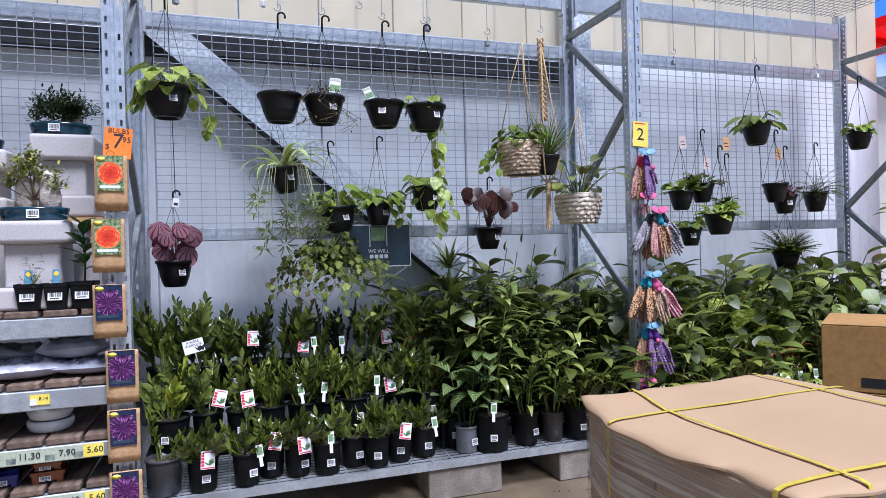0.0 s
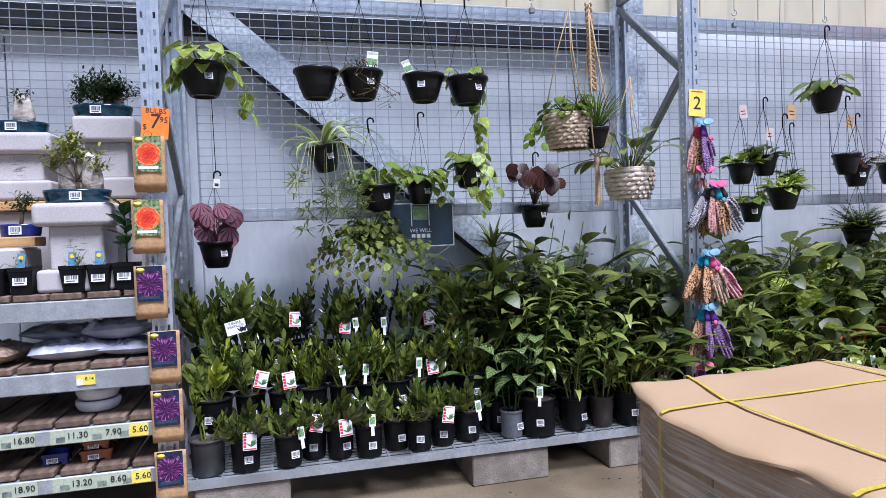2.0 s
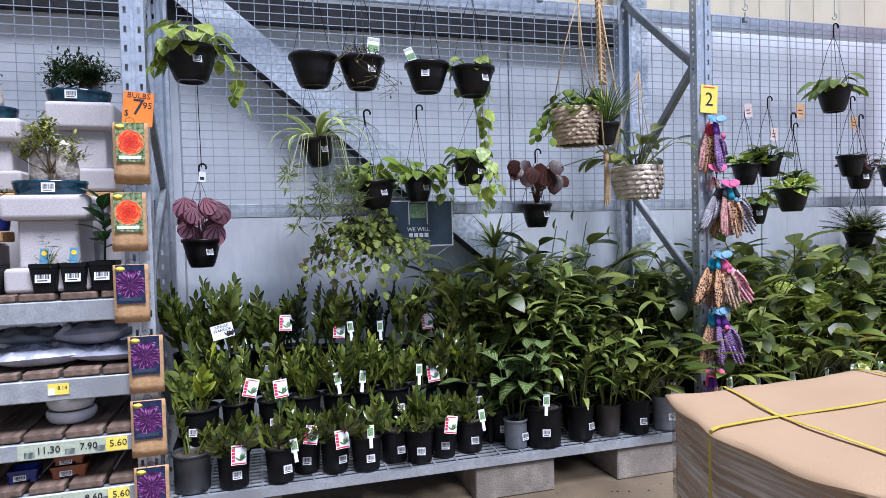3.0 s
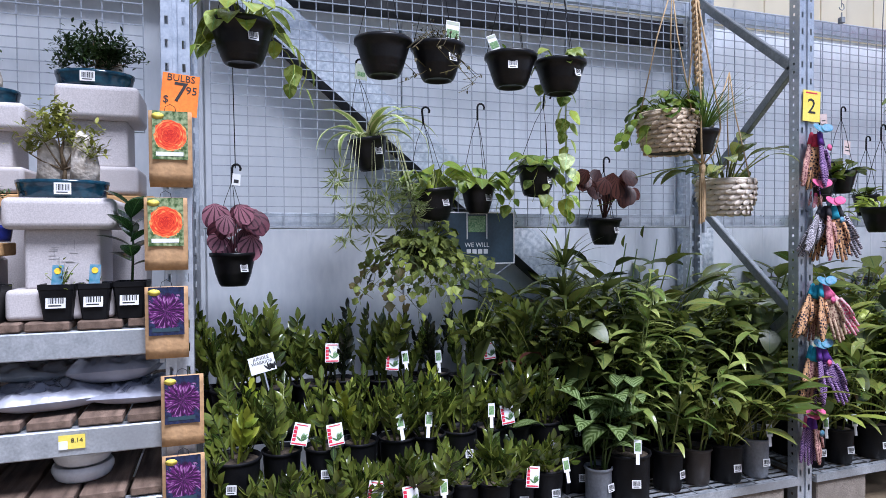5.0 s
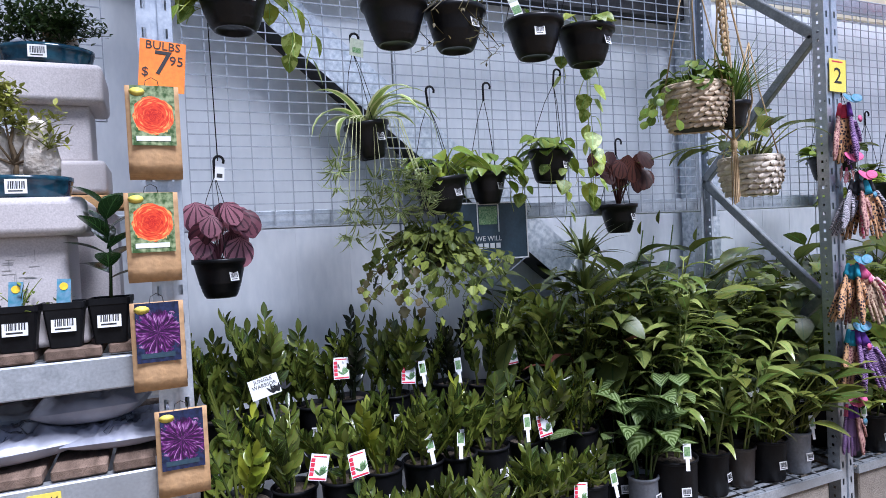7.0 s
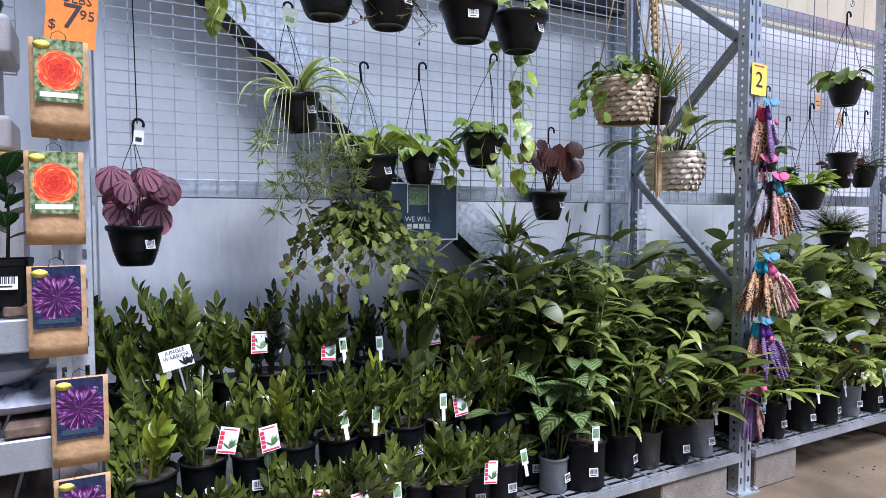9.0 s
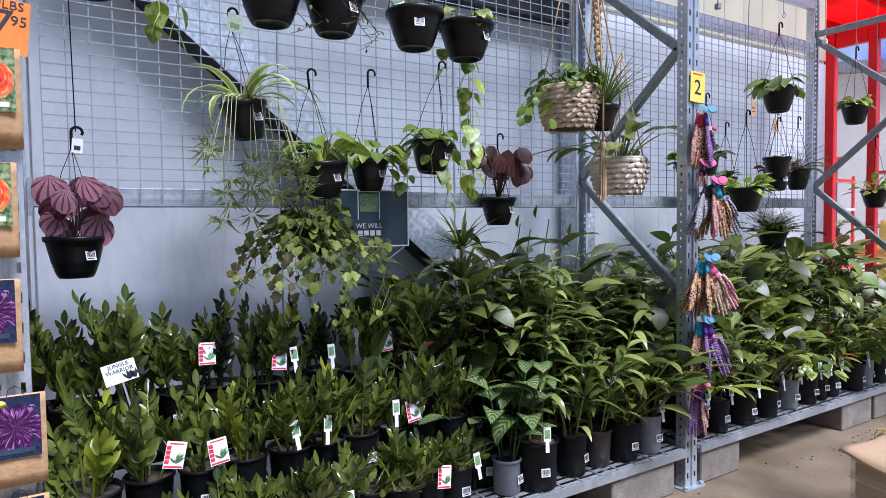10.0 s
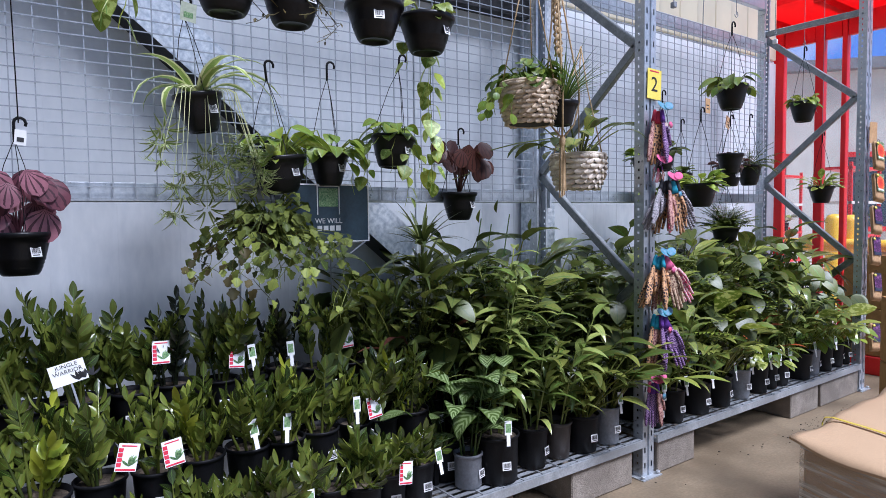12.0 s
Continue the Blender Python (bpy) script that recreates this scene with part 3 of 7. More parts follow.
# ---- bench ----
def bench(x0, x1):
    t = thing("plant_bench", "low galvanised grating bench carried on concrete blocks", "bench", group="plant benches")
    s = Shape()
    s.box(x0, x1, 3.352, 3.362, 0.165, 0.202)
    s.box(x0, x1, 4.05, 4.06, 0.165, 0.202)
    for k in range(4):
        xx = x0 + (x1 - x0) * k / 3
        s.box(max(x0, xx - 0.02), min(x1, xx + 0.02), 3.362, 4.05, 0.163, 0.180)
    part("edge_frame", s, GALV, t)
    g = Shape().box(x0, x1, 0, 0.020, 0.196, 0.2).mesh("grating_strip", GALV)
    for j in range(17):
        shared("grating_strip", g, t, pose(0, 3.37 + 0.042 * j, 0))
    c = Shape().box(0, 0.008, 3.363, 4.05, 0.184, 0.2035).mesh("cross_rod", GALV)
    for i in range(int((x1 - x0) / 0.11)):
        shared("cross_rod", c, t, pose(x0 + 0.05 + 0.11 * i, 0, 0))
    return t


bench(FRAMES[1] + 0.055, FRAMES[2] - 0.055)
bench(FRAMES[2] + 0.055, FRAMES[3] - 0.055)


def block(x0, x1, y0=3.366, depth=0.39):
    s = Shape()
    s.box(x0, x1, y0, y0 + depth, 0, 0.162, c=0.006)
    return solid("concrete_block", s, BLOCK, "rough grey solid concrete block under the bench", "block", "concrete blocks")


for x0, x1 in ((-0.36, 0.06), (0.945, 1.352), (1.70, 2.125), (2.325, 2.645), (3.70, 4.07), (4.11, 4.69)):
    block(x0, x1)


# ---- foliage ----
def around(rnd, lean):
    a = rnd.uniform(0, 2 * math.pi)
    return Vector((math.sin(lean) * math.cos(a), math.sin(lean) * math.sin(a), math.cos(lean))), a


def arch(base, way, length, droop, n=6):
    pts, p, d = [Vector(base)], Vector(base), Vector(way).normalized()
    side = d.cross(Vector((0, 0, 1)))
    side = side.normalized() if side.length > 1e-3 else Vector((1, 0, 0))
    for _ in range(n):
        d = Matrix.Rotation(-droop / n, 3, side) @ d
        p = p + d * (length / n)
        pts.append(p.copy())
    return pts


def zz_foliage(seed, stems=7, height=0.34, leaf=0.062, spread=0.5, r0=0.03):
    """Feather-like fronds: a thick stalk with broad glossy leaflets in two ranks, bare near the soil."""
    rnd, s = random.Random(seed), Shape()
    for k in range(stems):
        d, a = around(rnd, rnd.uniform(0.06, spread))
        h = height * rnd.uniform(0.60, 1.10)
        pts = arch((r0 * math.cos(a), r0 * math.sin(a), 0), d, h, rnd.uniform(0.05, 0.4), 8)
        s.tube(pts, 0.0062, 5, 0.0022, False)
        roll = rnd.uniform(-1.0, 1.0)
        n = max(6, int(h / 0.0165))
        for i in range(n):
            u = 0.20 + 0.80 * i / n
            q = min(7.99, u * 8)
            j = int(q)
            p = pts[j].lerp(pts[j + 1], q - j)
            t = (pts[j + 1] - pts[j]).normalized()
            sd = Matrix.Rotation(roll, 3, t) @ Vector((-math.sin(a), math.cos(a), 0))
            nrm = sd.cross(t)
            sign = 1 if i % 2 else -1
            w = (t * rnd.uniform(0.8, 1.25) + sd * sign * rnd.uniform(0.65, 0.95) + nrm * rnd.uniform(-0.45, 0.55)).normalized()
            ll = leaf * rnd.uniform(0.85, 1.15) * (1.12 - 0.5 * abs(u - 0.55))
            s.leaf(p + w * 0.003, w, ll, ll * rnd.uniform(0.40, 0.50), "leaflet", rnd.uniform(0.1, 0.8), rnd.uniform(0.2, 0.55), 5, up=tuple(nrm), twist=rnd.uniform(-0.45, 0.45))
        s.leaf(pts[-1], (pts[-1] - pts[-2]), leaf, leaf * 0.42, "ellipse", 0.2, 0.3, 4, up=(math.cos(a), math.sin(a), 0.2))
    return s


def broad_foliage(seed, n=12, height=0.4, length=0.2, width=0.09, shape="lance", spread=0.8, droop=0.9, fold=0.25, r0=0.03, seg=6, low=0.45, hang=0.0):
    rnd, s = random.Random(seed), Shape()
    for k in range(n):
        d, a = around(rnd, rnd.uniform(0.1, spread))
        h = height * rnd.uniform(low, 1.0)
        pts = arch((r0 * math.cos(a), r0 * math.sin(a), 0), d, h, rnd.uniform(0.15, 0.6), 5)
        s.tube(pts, 0.0042, 4, 0.0026, False)
        w = (pts[-1] - pts[-2]).normalized() + Vector((math.cos(a), math.sin(a), 0)) * rnd.uniform(0.3, 0.9)
        if hang:
            w = Vector((math.cos(a), math.sin(a), 0)) * rnd.uniform(0.5, 1.0) + Vector((0, 0, -hang * rnd.uniform(0.3, 1.2)))
        ll = length * rnd.uniform(0.7, 1.15)
        s.leaf(pts[-1], w, ll, width * ll / length * rnd.uniform(0.85, 1.15), shape, droop * rnd.uniform(0.5, 1.3), fold, seg, twist=rnd.uniform(-0.5, 0.5))
    return s


def cane_foliage(seed, canes=5, height=0.62, leaf=0.17, width=0.034, gap=0.05, spread=0.22, start=0.15):
    rnd, s = random.Random(seed), Shape()
    for k in range(canes):
        d, a = around(rnd, rnd.uniform(0.03, spread))
        h = height * rnd.uniform(0.55, 1.0)
        pts = arch((0.03 * math.cos(a), 0.03 * math.sin(a), 0), d, h, 0.15, 6)
        s.tube(pts, 0.005, 5, 0.003, False)
        n = int(h * (1 - start) / gap) + 2
        for i in range(n):
            q = min(5.99, (start + (1 - start) * i / (n - 1)) * 6)
            p = pts[int(q)].lerp(pts[int(q) + 1], q - int(q))
            b = a + i * 2.4 + rnd.uniform(-0.4, 0.4)
            w = Vector((math.cos(b), math.sin(b), rnd.uniform(0.5, 1.6)))
            ll = leaf * rnd.uniform(0.75, 1.15)
            s.leaf(p, w, ll, width * rnd.uniform(0.8, 1.2), "lance", rnd.uniform(0.8, 1.9), 0.3, 6, twist=rnd.uniform(-0.3, 0.3))
    return s


def fern_foliage(seed, fronds=16, length=0.34, leaflet=0.045, width=0.011, spread=1.0, droop=1.2):
    rnd, s = random.Random(seed), Shape()
    for k in range(fronds):
        d, a = around(rnd, rnd.uniform(0.15, spread))
        pts = arch((0, 0, 0), d, length * rnd.uniform(0.7, 1.1), droop * rnd.uniform(0.5, 1.2), 10)
        s.tube(pts, 0.0018, 3, 0.001, False)
        for i in range(2, 21):
            q = min(9.99, i / 2)
            p = pts[int(q)].lerp(pts[int(q) + 1], q - int(q))
            t = (pts[int(q) + 1] - pts[int(q)]).normalized()
            sd = t.cross(Vector((0, 0, 1)))
            sd = sd.normalized() if sd.length > 1e-3 else Vector((1, 0, 0))
            for sg in (-1, 1):
                ll = leaflet * (1.15 - i / 24)
                s.leaf(p, sd * sg + t * 0.5 + Vector((0, 0, rnd.uniform(-.2, .2))), ll, width, "lance", 0.3, 0.1, 2)
    return s


def blade_foliage(seed, n=24, length=0.34, width=0.016, spread=1.0, droop=1.9, seg=8):
    rnd, s = random.Random(seed), Shape()
    for k in range(n):
        d, a = around(rnd, rnd.uniform(0.05, spread))
        s.leaf((0.015 * math.cos(a), 0.015 * math.sin(a), 0), d, length * rnd.uniform(0.55, 1.1), width * rnd.uniform(0.8, 1.2), "blade", droop * rnd.uniform(0.5, 1.2), 0.3, seg)
    return s


def bush_foliage(seed, n=150, rx=0.10, rz=0.07, leaf=0.02, shape="ellipse", twigs=10):
    rnd, s = random.Random(seed), Shape()
    tips = []
    for k in range(twigs):
        d, a = around(rnd, rnd.uniform(0.1, 1.3))
        pts = arch((0, 0, 0), Vector((d.x, d.y, d.z * 0.9)), rx * rnd.uniform(0.7, 1.15), 0.3, 5)
        s.tube(pts, 0.0022, 3, 0.0009, False)
        tips.append(pts)
    for k in range(n):
        pts = rnd.choice(tips)
        q = rnd.uniform(1.2, 4.99)
        p = pts[int(q)].lerp(pts[int(q) + 1], q - int(q)) + Vector((rnd.gauss(0, 0.13 * rx), rnd.gauss(0, 0.13 * rx), rnd.gauss(0.1 * rz, 0.2 * rz)))
        d, a = around(rnd, rnd.uniform(0.2, 1.9))
        s.leaf(p, d, leaf * rnd.uniform(0.7, 1.3), leaf * 0.5, shape, 0.4, 0.2, 3)
    return s


def trail_foliage(seed, strands, leaf=0.06, shape="heart", gap=0.045, ratio=0.86, wander=0.3):
    """Trailing stems: each strand is (angle, how far out, how far down)."""
    rnd, s = random.Random(seed), Shape()
    for a, out, down in strands:
        a = math.radians(a)
        c = Vector((math.cos(a), math.sin(a), 0))
        pts, n = [], max(6, int((out + down) / 0.05))
        for i in range(n + 1):
            u = i / n
            o = out * min(1, u * 2.2) ** 0.7
            z = 0.05 * math.sin(min(1, u * 4) * math.pi) - down * max(0, u - 0.18) / 0.82
            pts.append(c * o + Vector((wander * 0.05 * math.sin(u * 9 + seed), wander * 0.05 * math.cos(u * 7 + seed), z)))
        s.tube(pts, 0.002, 3, 0.0013, False)
        run = 0.0
        for i in range(n):
            run += (pts[i + 1] - pts[i]).length
            if run > gap:
                run = 0.0
                b = a + rnd.choice((-1, 1)) * rnd.uniform(0.3, 1.5)
                w = Vector((math.cos(b), math.sin(b), rnd.uniform(-0.3, 0.3)))
                face_ = Vector((math.cos(b) * 0.6 + rnd.uniform(-.4, .4), math.sin(b) * 0.6 - 0.5, 0.35))
                ll = leaf * rnd.uniform(0.65, 1.2)
                q = pts[i] + w * 0.018
                s.tube([pts[i], q], 0.0011, 3, caps=False)
                s.leaf(q, w * 0.6 + Vector((0, 0, -0.9)), ll, ll * ratio, shape, rnd.uniform(0.0, 0.5), 0.12, 6, up=face_)
    return s


def begonia_foliage(seed, n, size, width, z0, z1, front=0.05, shape="round"):
    """Large drooping leaves that hang from upright stalks like shingles."""
    rnd, s = random.Random(seed), Shape()
    for k in range(n):
        u = k / max(1, n - 1)
        a = 6.28 * k * 0.382
        x, y = width * math.cos(a) * rnd.uniform(0.5, 1.0), front * math.sin(a) - 0.03
        z = z0 + (z1 - z0) * rnd.uniform(0, 1)
        s.tube([(0, 0, 0), (x * 0.3, y * 0.5, z * 0.75), (x * 0.8, y, z)], 0.003, 4, 0.002, False)
        sgn = 1 if x > 0 else -1
        w = Vector((sgn * rnd.uniform(-0.35, 0.6), rnd.uniform(-0.6, 0.0), rnd.uniform(-1.2, -0.4)))
        ll = size * rnd.uniform(0.7, 1.15)
        s.leaf((x * 0.8, y, z), w, ll, ll * rnd.uniform(0.8, 1.0), shape, rnd.uniform(0.0, 0.5), rnd.uniform(-0.2, 0.3), 7, up=(0, -1, 0.3))
    return s


def crown(seed, n=12, leaf=0.07, shape="heart", height=0.09, spread=1.1, ratio=0.75):
    return broad_foliage(seed, n, height, leaf, leaf * ratio, shape, spread, 0.6, 0.2, 0.02, 6, 0.4, 0.35 if shape in ("heart", "round", "lobed") else 0.0)


# ---- pots, labels ----
def pot_shape(r, h, taper=0.8, wall=0.004, rim=0.012, sides=22):
    s = Shape()
    rb = r * taper
    s.lathe([(0.001, 0.0), (rb - 0.004, 0.0), (rb, 0.004), (r - 0.006, h - rim - 0.004), (r - 0.005, h - rim), (r, h - rim + 0.002), (r, h - 0.002), (r - 0.002, h), (r - wall - 0.002, h), (r - wall - 0.006, h - 0.03), (rb * 0.9, 0.01)], sides)
    return s


def bowl_shape(r, h, sides=26):
    """Hanging-basket pot: flared, with moulded rings near the foot and a rolled rim."""
    s = Shape()
    s.lathe([(0.001, 0.010), (r * 0.44, 0.010), (r * 0.46, 0.0), (r * 0.54, 0.0), (r * 0.61, 0.010), (r * 0.655, 0.022), (r * 0.675, 0.025), (r * 0.685, 0.034), (r * 0.72, 0.038), (r * 0.73, 0.047), (r * 0.765, 0.051), (r * 0.775, 0.060), (r * 0.87, h * 0.68), (r * 0.93, h - 0.02), (r, h - 0.017), (r * 1.012, h - 0.008), (r, h), (r * 0.95, h), (r * 0.92, h - 0.02), (r * 0.6, 0.03)], sides)
    return s


def card(w, h, t=0.0008):
    return Shape().box(-w / 2, w / 2, -t / 2, t / 2, -h / 2, h / 2)


BAR_MESH = None


def barcode(parent, m, w=0.038, h=0.034):
    global BAR_MESH
    c = part("barcode_label", card(w, h), PAPER, parent)
    c.matrix_basis = m
    if BAR_MESH is None:
        rnd, s = random.Random(3), Shape()
        x = -0.013
        while x < 0.012:
            b = rnd.choice((0.0007, 0.0012, 0.002))
            s.box(x, x + b, -0.0009, -0.0005, -0.005, 0.010)
            x += b + rnd.choice((0.0008, 0.0015))
        s.box(-0.012, 0.010, -0.0009, -0.0005, -0.0105, -0.0078)
        BAR_MESH = s.mesh("barcode", INK)
    b = shared("barcode", BAR_MESH, c)
    b.scale = (w / 0.034, 1, h / 0.028)
    return c


def zz_tag(parent, m):
    """White care tag with a red side column, red foot and a plant picture."""
    t = part("care_tag", card(0.05, 0.066), PAPER, parent, "white care tag with red panels and a plant picture")
    t.matrix_basis = m @ Matrix.Diagonal((1.28, 1, 1.28, 1))
    s = Shape()
    for k in range(4):
        s.box(-0.0235, -0.0125, -0.0012, -0.0006, 0.012 - k * 0.0115, 0.0215 - k * 0.0115)
    s.box(-0.023, 0.023, -0.0012, -0.0006, -0.031, -0.0265)
    s.box(-0.018, 0.018, -0.0012, -0.0006, 0.0255, 0.0285)
    part("red_panel", s, REDINK, t)
    g, rnd = Shape(), random.Random(5)
    for k in range(9):
        a = rnd.uniform(-1.0, 1.0)
        g.leaf((0.006, -0.0011, -0.02), (math.sin(a), 0, math.cos(a)), rnd.uniform(0.018, 0.03), 0.006, "ellipse", 0, 0, 3, up=(0, 1, 0))
    part("plant_picture", g, GREENINK, t)
    return t


def stake_tag(parent, m, pic=None):
    """Narrow white plant label on a stake, wider above, with a dark picture."""
    s = Shape()
    s.box(-0.011, 0.011, -0.0006, 0.0006, -0.01, 0.035)
    s.box(-0.0055, 0.0055, -0.0006, 0.0006, -0.045, -0.01)
    t = part("stake_label", s, PAPER, parent, "white plastic stake label with a small picture")
    t.matrix_basis = m @ Matrix.Diagonal((1.4, 1, 1.25, 1))
    part("picture", Shape().box(-0.0085, 0.0085, -0.0012, -0.0007, -0.002, 0.026), pic or GREENINK, t)
    return t


GARDEN = {}


def potted(kind, label, x, y, z, r, h, foliage, mat, turn=None, pot=BLACKPLASTIC, group="potted plants", taper=0.8, tag=None, code=True, young=None, scale=1.0, tag_at=None):
    """A plant in a plastic pot. The first of a kind is built, the others are copies whose foliage is turned."""
    rnd = random.Random(hash((round(x * 1000), round(y * 1000), round(z * 1000))))
    m = pose(x, y, z, 0, 0, rnd.uniform(-22, 22)) @ Matrix.Diagonal((scale, scale, scale, 1))
    key = (kind, r, h, tag)
    if key in GARDEN:
        ob = copy_thing(GARDEN[key], m.normalized())
        ob.scale = (scale, scale, scale * rnd.uniform(0.93, 1.06))
    else:
        ob = thing("potted_plant", label, "potted plant", None, group)
        ob.matrix_basis = m
        part("pot", pot_shape(r, h, taper), pot, ob)
        part("potting_mix", Shape().disc(r - 0.008, h - 0.018, 18, jit=0.006), SOIL, ob)
        f = part("foliage", foliage(), mat, ob)
        f.location = (0, 0, h - 0.02)
        if young:
            f2 = part("young_foliage", young(), ZZYOUNG, ob, "fresh light green shoots")
            f2.location = (0, 0, h - 0.02)
        rm = r * (taper + (1 - taper) * 0.45) + 0.002
        if code:
            barcode(ob, pose(0.01, -rm, h * 0.42, -6, 0, 0))
        if tag == "zz":
            zz_tag(ob, pose(-0.005, -r - 0.026, h + 0.030, -14, 4, -4))
        elif tag == "stake":
            stake_tag(ob, pose(0.01, -r - 0.014, h + 0.035, -10, 3, 0))
        elif tag == "zzstake":
            stake_tag(ob, pose(0.02, -r - 0.016, h + 0.01, -8, -4, 0), REDINK)
        GARDEN[key] = ob
    for c in ob.children:
        if "foliage" in c.name:
            c.rotation_euler = (0, 0, rnd.uniform(0, 6.28))
        elif tag_at and c.name.split(".")[0] in ("care_tag", "stake_label"):
            size = (1.22, 1, 1.22, 1) if "care" in c.name else (1.4, 1, 1.25, 1)
            c.matrix_basis = ob.matrix_basis.inverted() @ pose(*tag_at[:3], -10, tag_at[3], 6) @ Matrix.Diagonal(size)
    return ob


# ---- tiered stands and the plants of the first bay ----
def stand(x0, x1, y0, y1, z):
    t = thing("plant_riser", "black plastic slatted riser tray on the bench", "riser", group="plant risers")
    s = Shape().box(0, 0.05, y0, y1, z - 0.012, z).mesh("slat", BLACKPLASTIC)
    for k in range(int((x1 - x0) / 0.06)):
        shared("slat", s, t, pose(x0 + k * 0.06, 0, 0))
    for xx in (x0, (x0 + x1) / 2, x1 - 0.02):
        for yy in (y0, y1 - 0.02):
            part("leg", Shape().box(xx, xx + 0.02, yy, yy + 0.02, 0.204, z - 0.012), BLACKPLASTIC, t)
    part("apron", Shape().box(x0, x1, y0 + 0.021, y0 + 0.03, z - 0.05, z - 0.012), BLACKPLASTIC, t)
    return t


B = 0.2045
stand(-0.39, 1.10, 3.545, 3.725, 0.36)
stand(-0.39, 1.10, 3.755, 4.05, 0.55)
stand(1.12, 2.16, 3.70, 4.05, 0.34)
stand(2.36, 4.66, 3.68, 3.98, 0.34)

ZL = "glossy green zamioculcas in a black pot with barcode and care tag"
zz_small = [lambda k=k: zz_foliage(20 + k, 10, 0.175, 0.058, 0.95, 0.03) for k in range(3)]
zz_mid = [lambda k=k: zz_foliage(40 + k, 8, 0.265, 0.058, 0.62, 0.03) for k in range(3)]
zz_tall = [lambda k=k: zz_foliage(60 + k, 6, 0.345, 0.062, 0.40, 0.03) for k in range(2)]

ZZ_FRONT = ((-0.135, 3.435, "zz", (-0.110, 3.345, 0.363, 3)), (0.06, 3.425, "stake", (0.12, 3.36, 0.355, -6)), (0.178, 3.50, "zz", (0.194, 3.37, 0.405, 14)), (0.302, 3.46, "zz", (0.325, 3.36, 0.374, -3)), (0.442, 3.435, "stake", (0.451, 3.35, 0.380, 2)), (0.585, 3.49, None, None), (0.695, 3.44, None, None), (0.822, 3.475, "zz", (0.831, 3.37, 0.379, 12)), (0.962, 3.50, "stake", (0.992, 3.385, 0.385, -4)))
for i, (x, y, tag, at) in enumerate(ZZ_FRONT):
    potted("zz_small%d" % (i % 3), ZL, x, y, B, 0.07 if i % 4 else 0.075, 0.155, zz_small[i % 3], ZZ, tag=tag, group="zamioculcas plants", tag_at=at)
ZZ_MID = ((-0.285, 3.60, None, 0.095, None), (-0.115, 3.63, "zz", 0.078, (-0.055, 3.52, 0.601, 16)), (0.045, 3.62, "zz", 0.078, (0.074, 3.52, 0.586, -5)), (0.19, 3.64, None, 0.078, None), (0.345, 3.635, "stake", 0.078, (0.334, 3.53, 0.590, -6)), (0.475, 3.63, "stake", 0.078, (0.449, 3.53, 0.588, 8)), (0.62, 3.645, None, 0.078, None), (0.765, 3.63, "stake", 0.07, (0.727, 3.54, 0.595, 5)), (0.875, 3.62, "zz", 0.07, (0.795, 3.53, 0.590, -4)), (1.02, 3.64, None, 0.085, None))
for i, (x, y, tag, r, at) in enumerate(ZZ_MID):
    potted("zz_mid%d" % (i % 3), ZL, x, y, 0.36, r, 0.16, zz_mid[i % 3], ZZ, tag=tag, group="zamioculcas plants", young=(lambda: zz_foliage(77, 2, 0.29, 0.06, 0.3)) if i % 3 == 0 else None, tag_at=at)
ZZ_BACK = ((-0.29, 3.86, None, 0.085, None), (-0.13, 3.90, None, 0.085, None), (0.03, 3.92, "zz", 0.078, (0.118, 3.85, 0.838, 4)), (0.165, 3.93, None, 0.078, None), (0.345, 3.92, "zz", 0.078, (0.385, 3.85, 0.783, 8)), (0.46, 3.91, "stake", 0.075, (0.442, 3.84, 0.782, -3)), (0.60, 3.92, "stake", 0.078, (0.597, 3.84, 0.775, 0)), (0.74, 3.92, None, 0.078, None), (0.89, 3.92, "zz", 0.085, (0.860, 3.87, 0.795, -2)), (1.04, 3.92, None, 0.085, None))
for i, (x, y, tag, r, at) in enumerate(ZZ_BACK):
    if i in (3, 6):
        potted("zz_dark", "near-black zamioculcas with curled leaflets in a black pot", x, y, 0.55, r, 0.16, lambda: zz_foliage(66, 5, 0.33, 0.05, 0.3, 0.03), ZZBLACK, tag=tag, group="zamioculcas plants", tag_at=at)
    else:
        potted("zz_tall%d" % (i % 2), ZL, x, y, 0.55, r, 0.16, zz_tall[i % 2], ZZ, tag=tag, group="zamioculcas plants", tag_at=at, scale=(1.06, 1.0, 0.96, 1, 0.9, 0.85, 1, 0.84, 0.86, 0.9)[i])
for x, sc in ((-0.37, 1.06), (-0.29, 1.0), (-0.20, 1.0), (-0.11, 0.96), (-0.03, 1.02), (0.09, 0.95), (0.26, 0.96), (0.53, 0.92)):
    potted("zz_lone", ZL, x, 4.0, 0.55, 0.06, 0.14, lambda: zz_foliage(83, 5, 0.36, 0.062, 0.30, 0.02), ZZ, group="zamioculcas plants", scale=sc, code=False)
potted("zz_floor", "small-leaved green plant in a tall dark grey pot", -0.305, 3.455, B, 0.082, 0.165, lambda: zz_foliage(91, 3, 0.23, 0.055, 0.5), ZZ, pot=surf("charcoal_pot", (0.03, 0.03, 0.032), (0.045, 0.045, 0.048), 12, 0.45), code=False, taper=0.88)

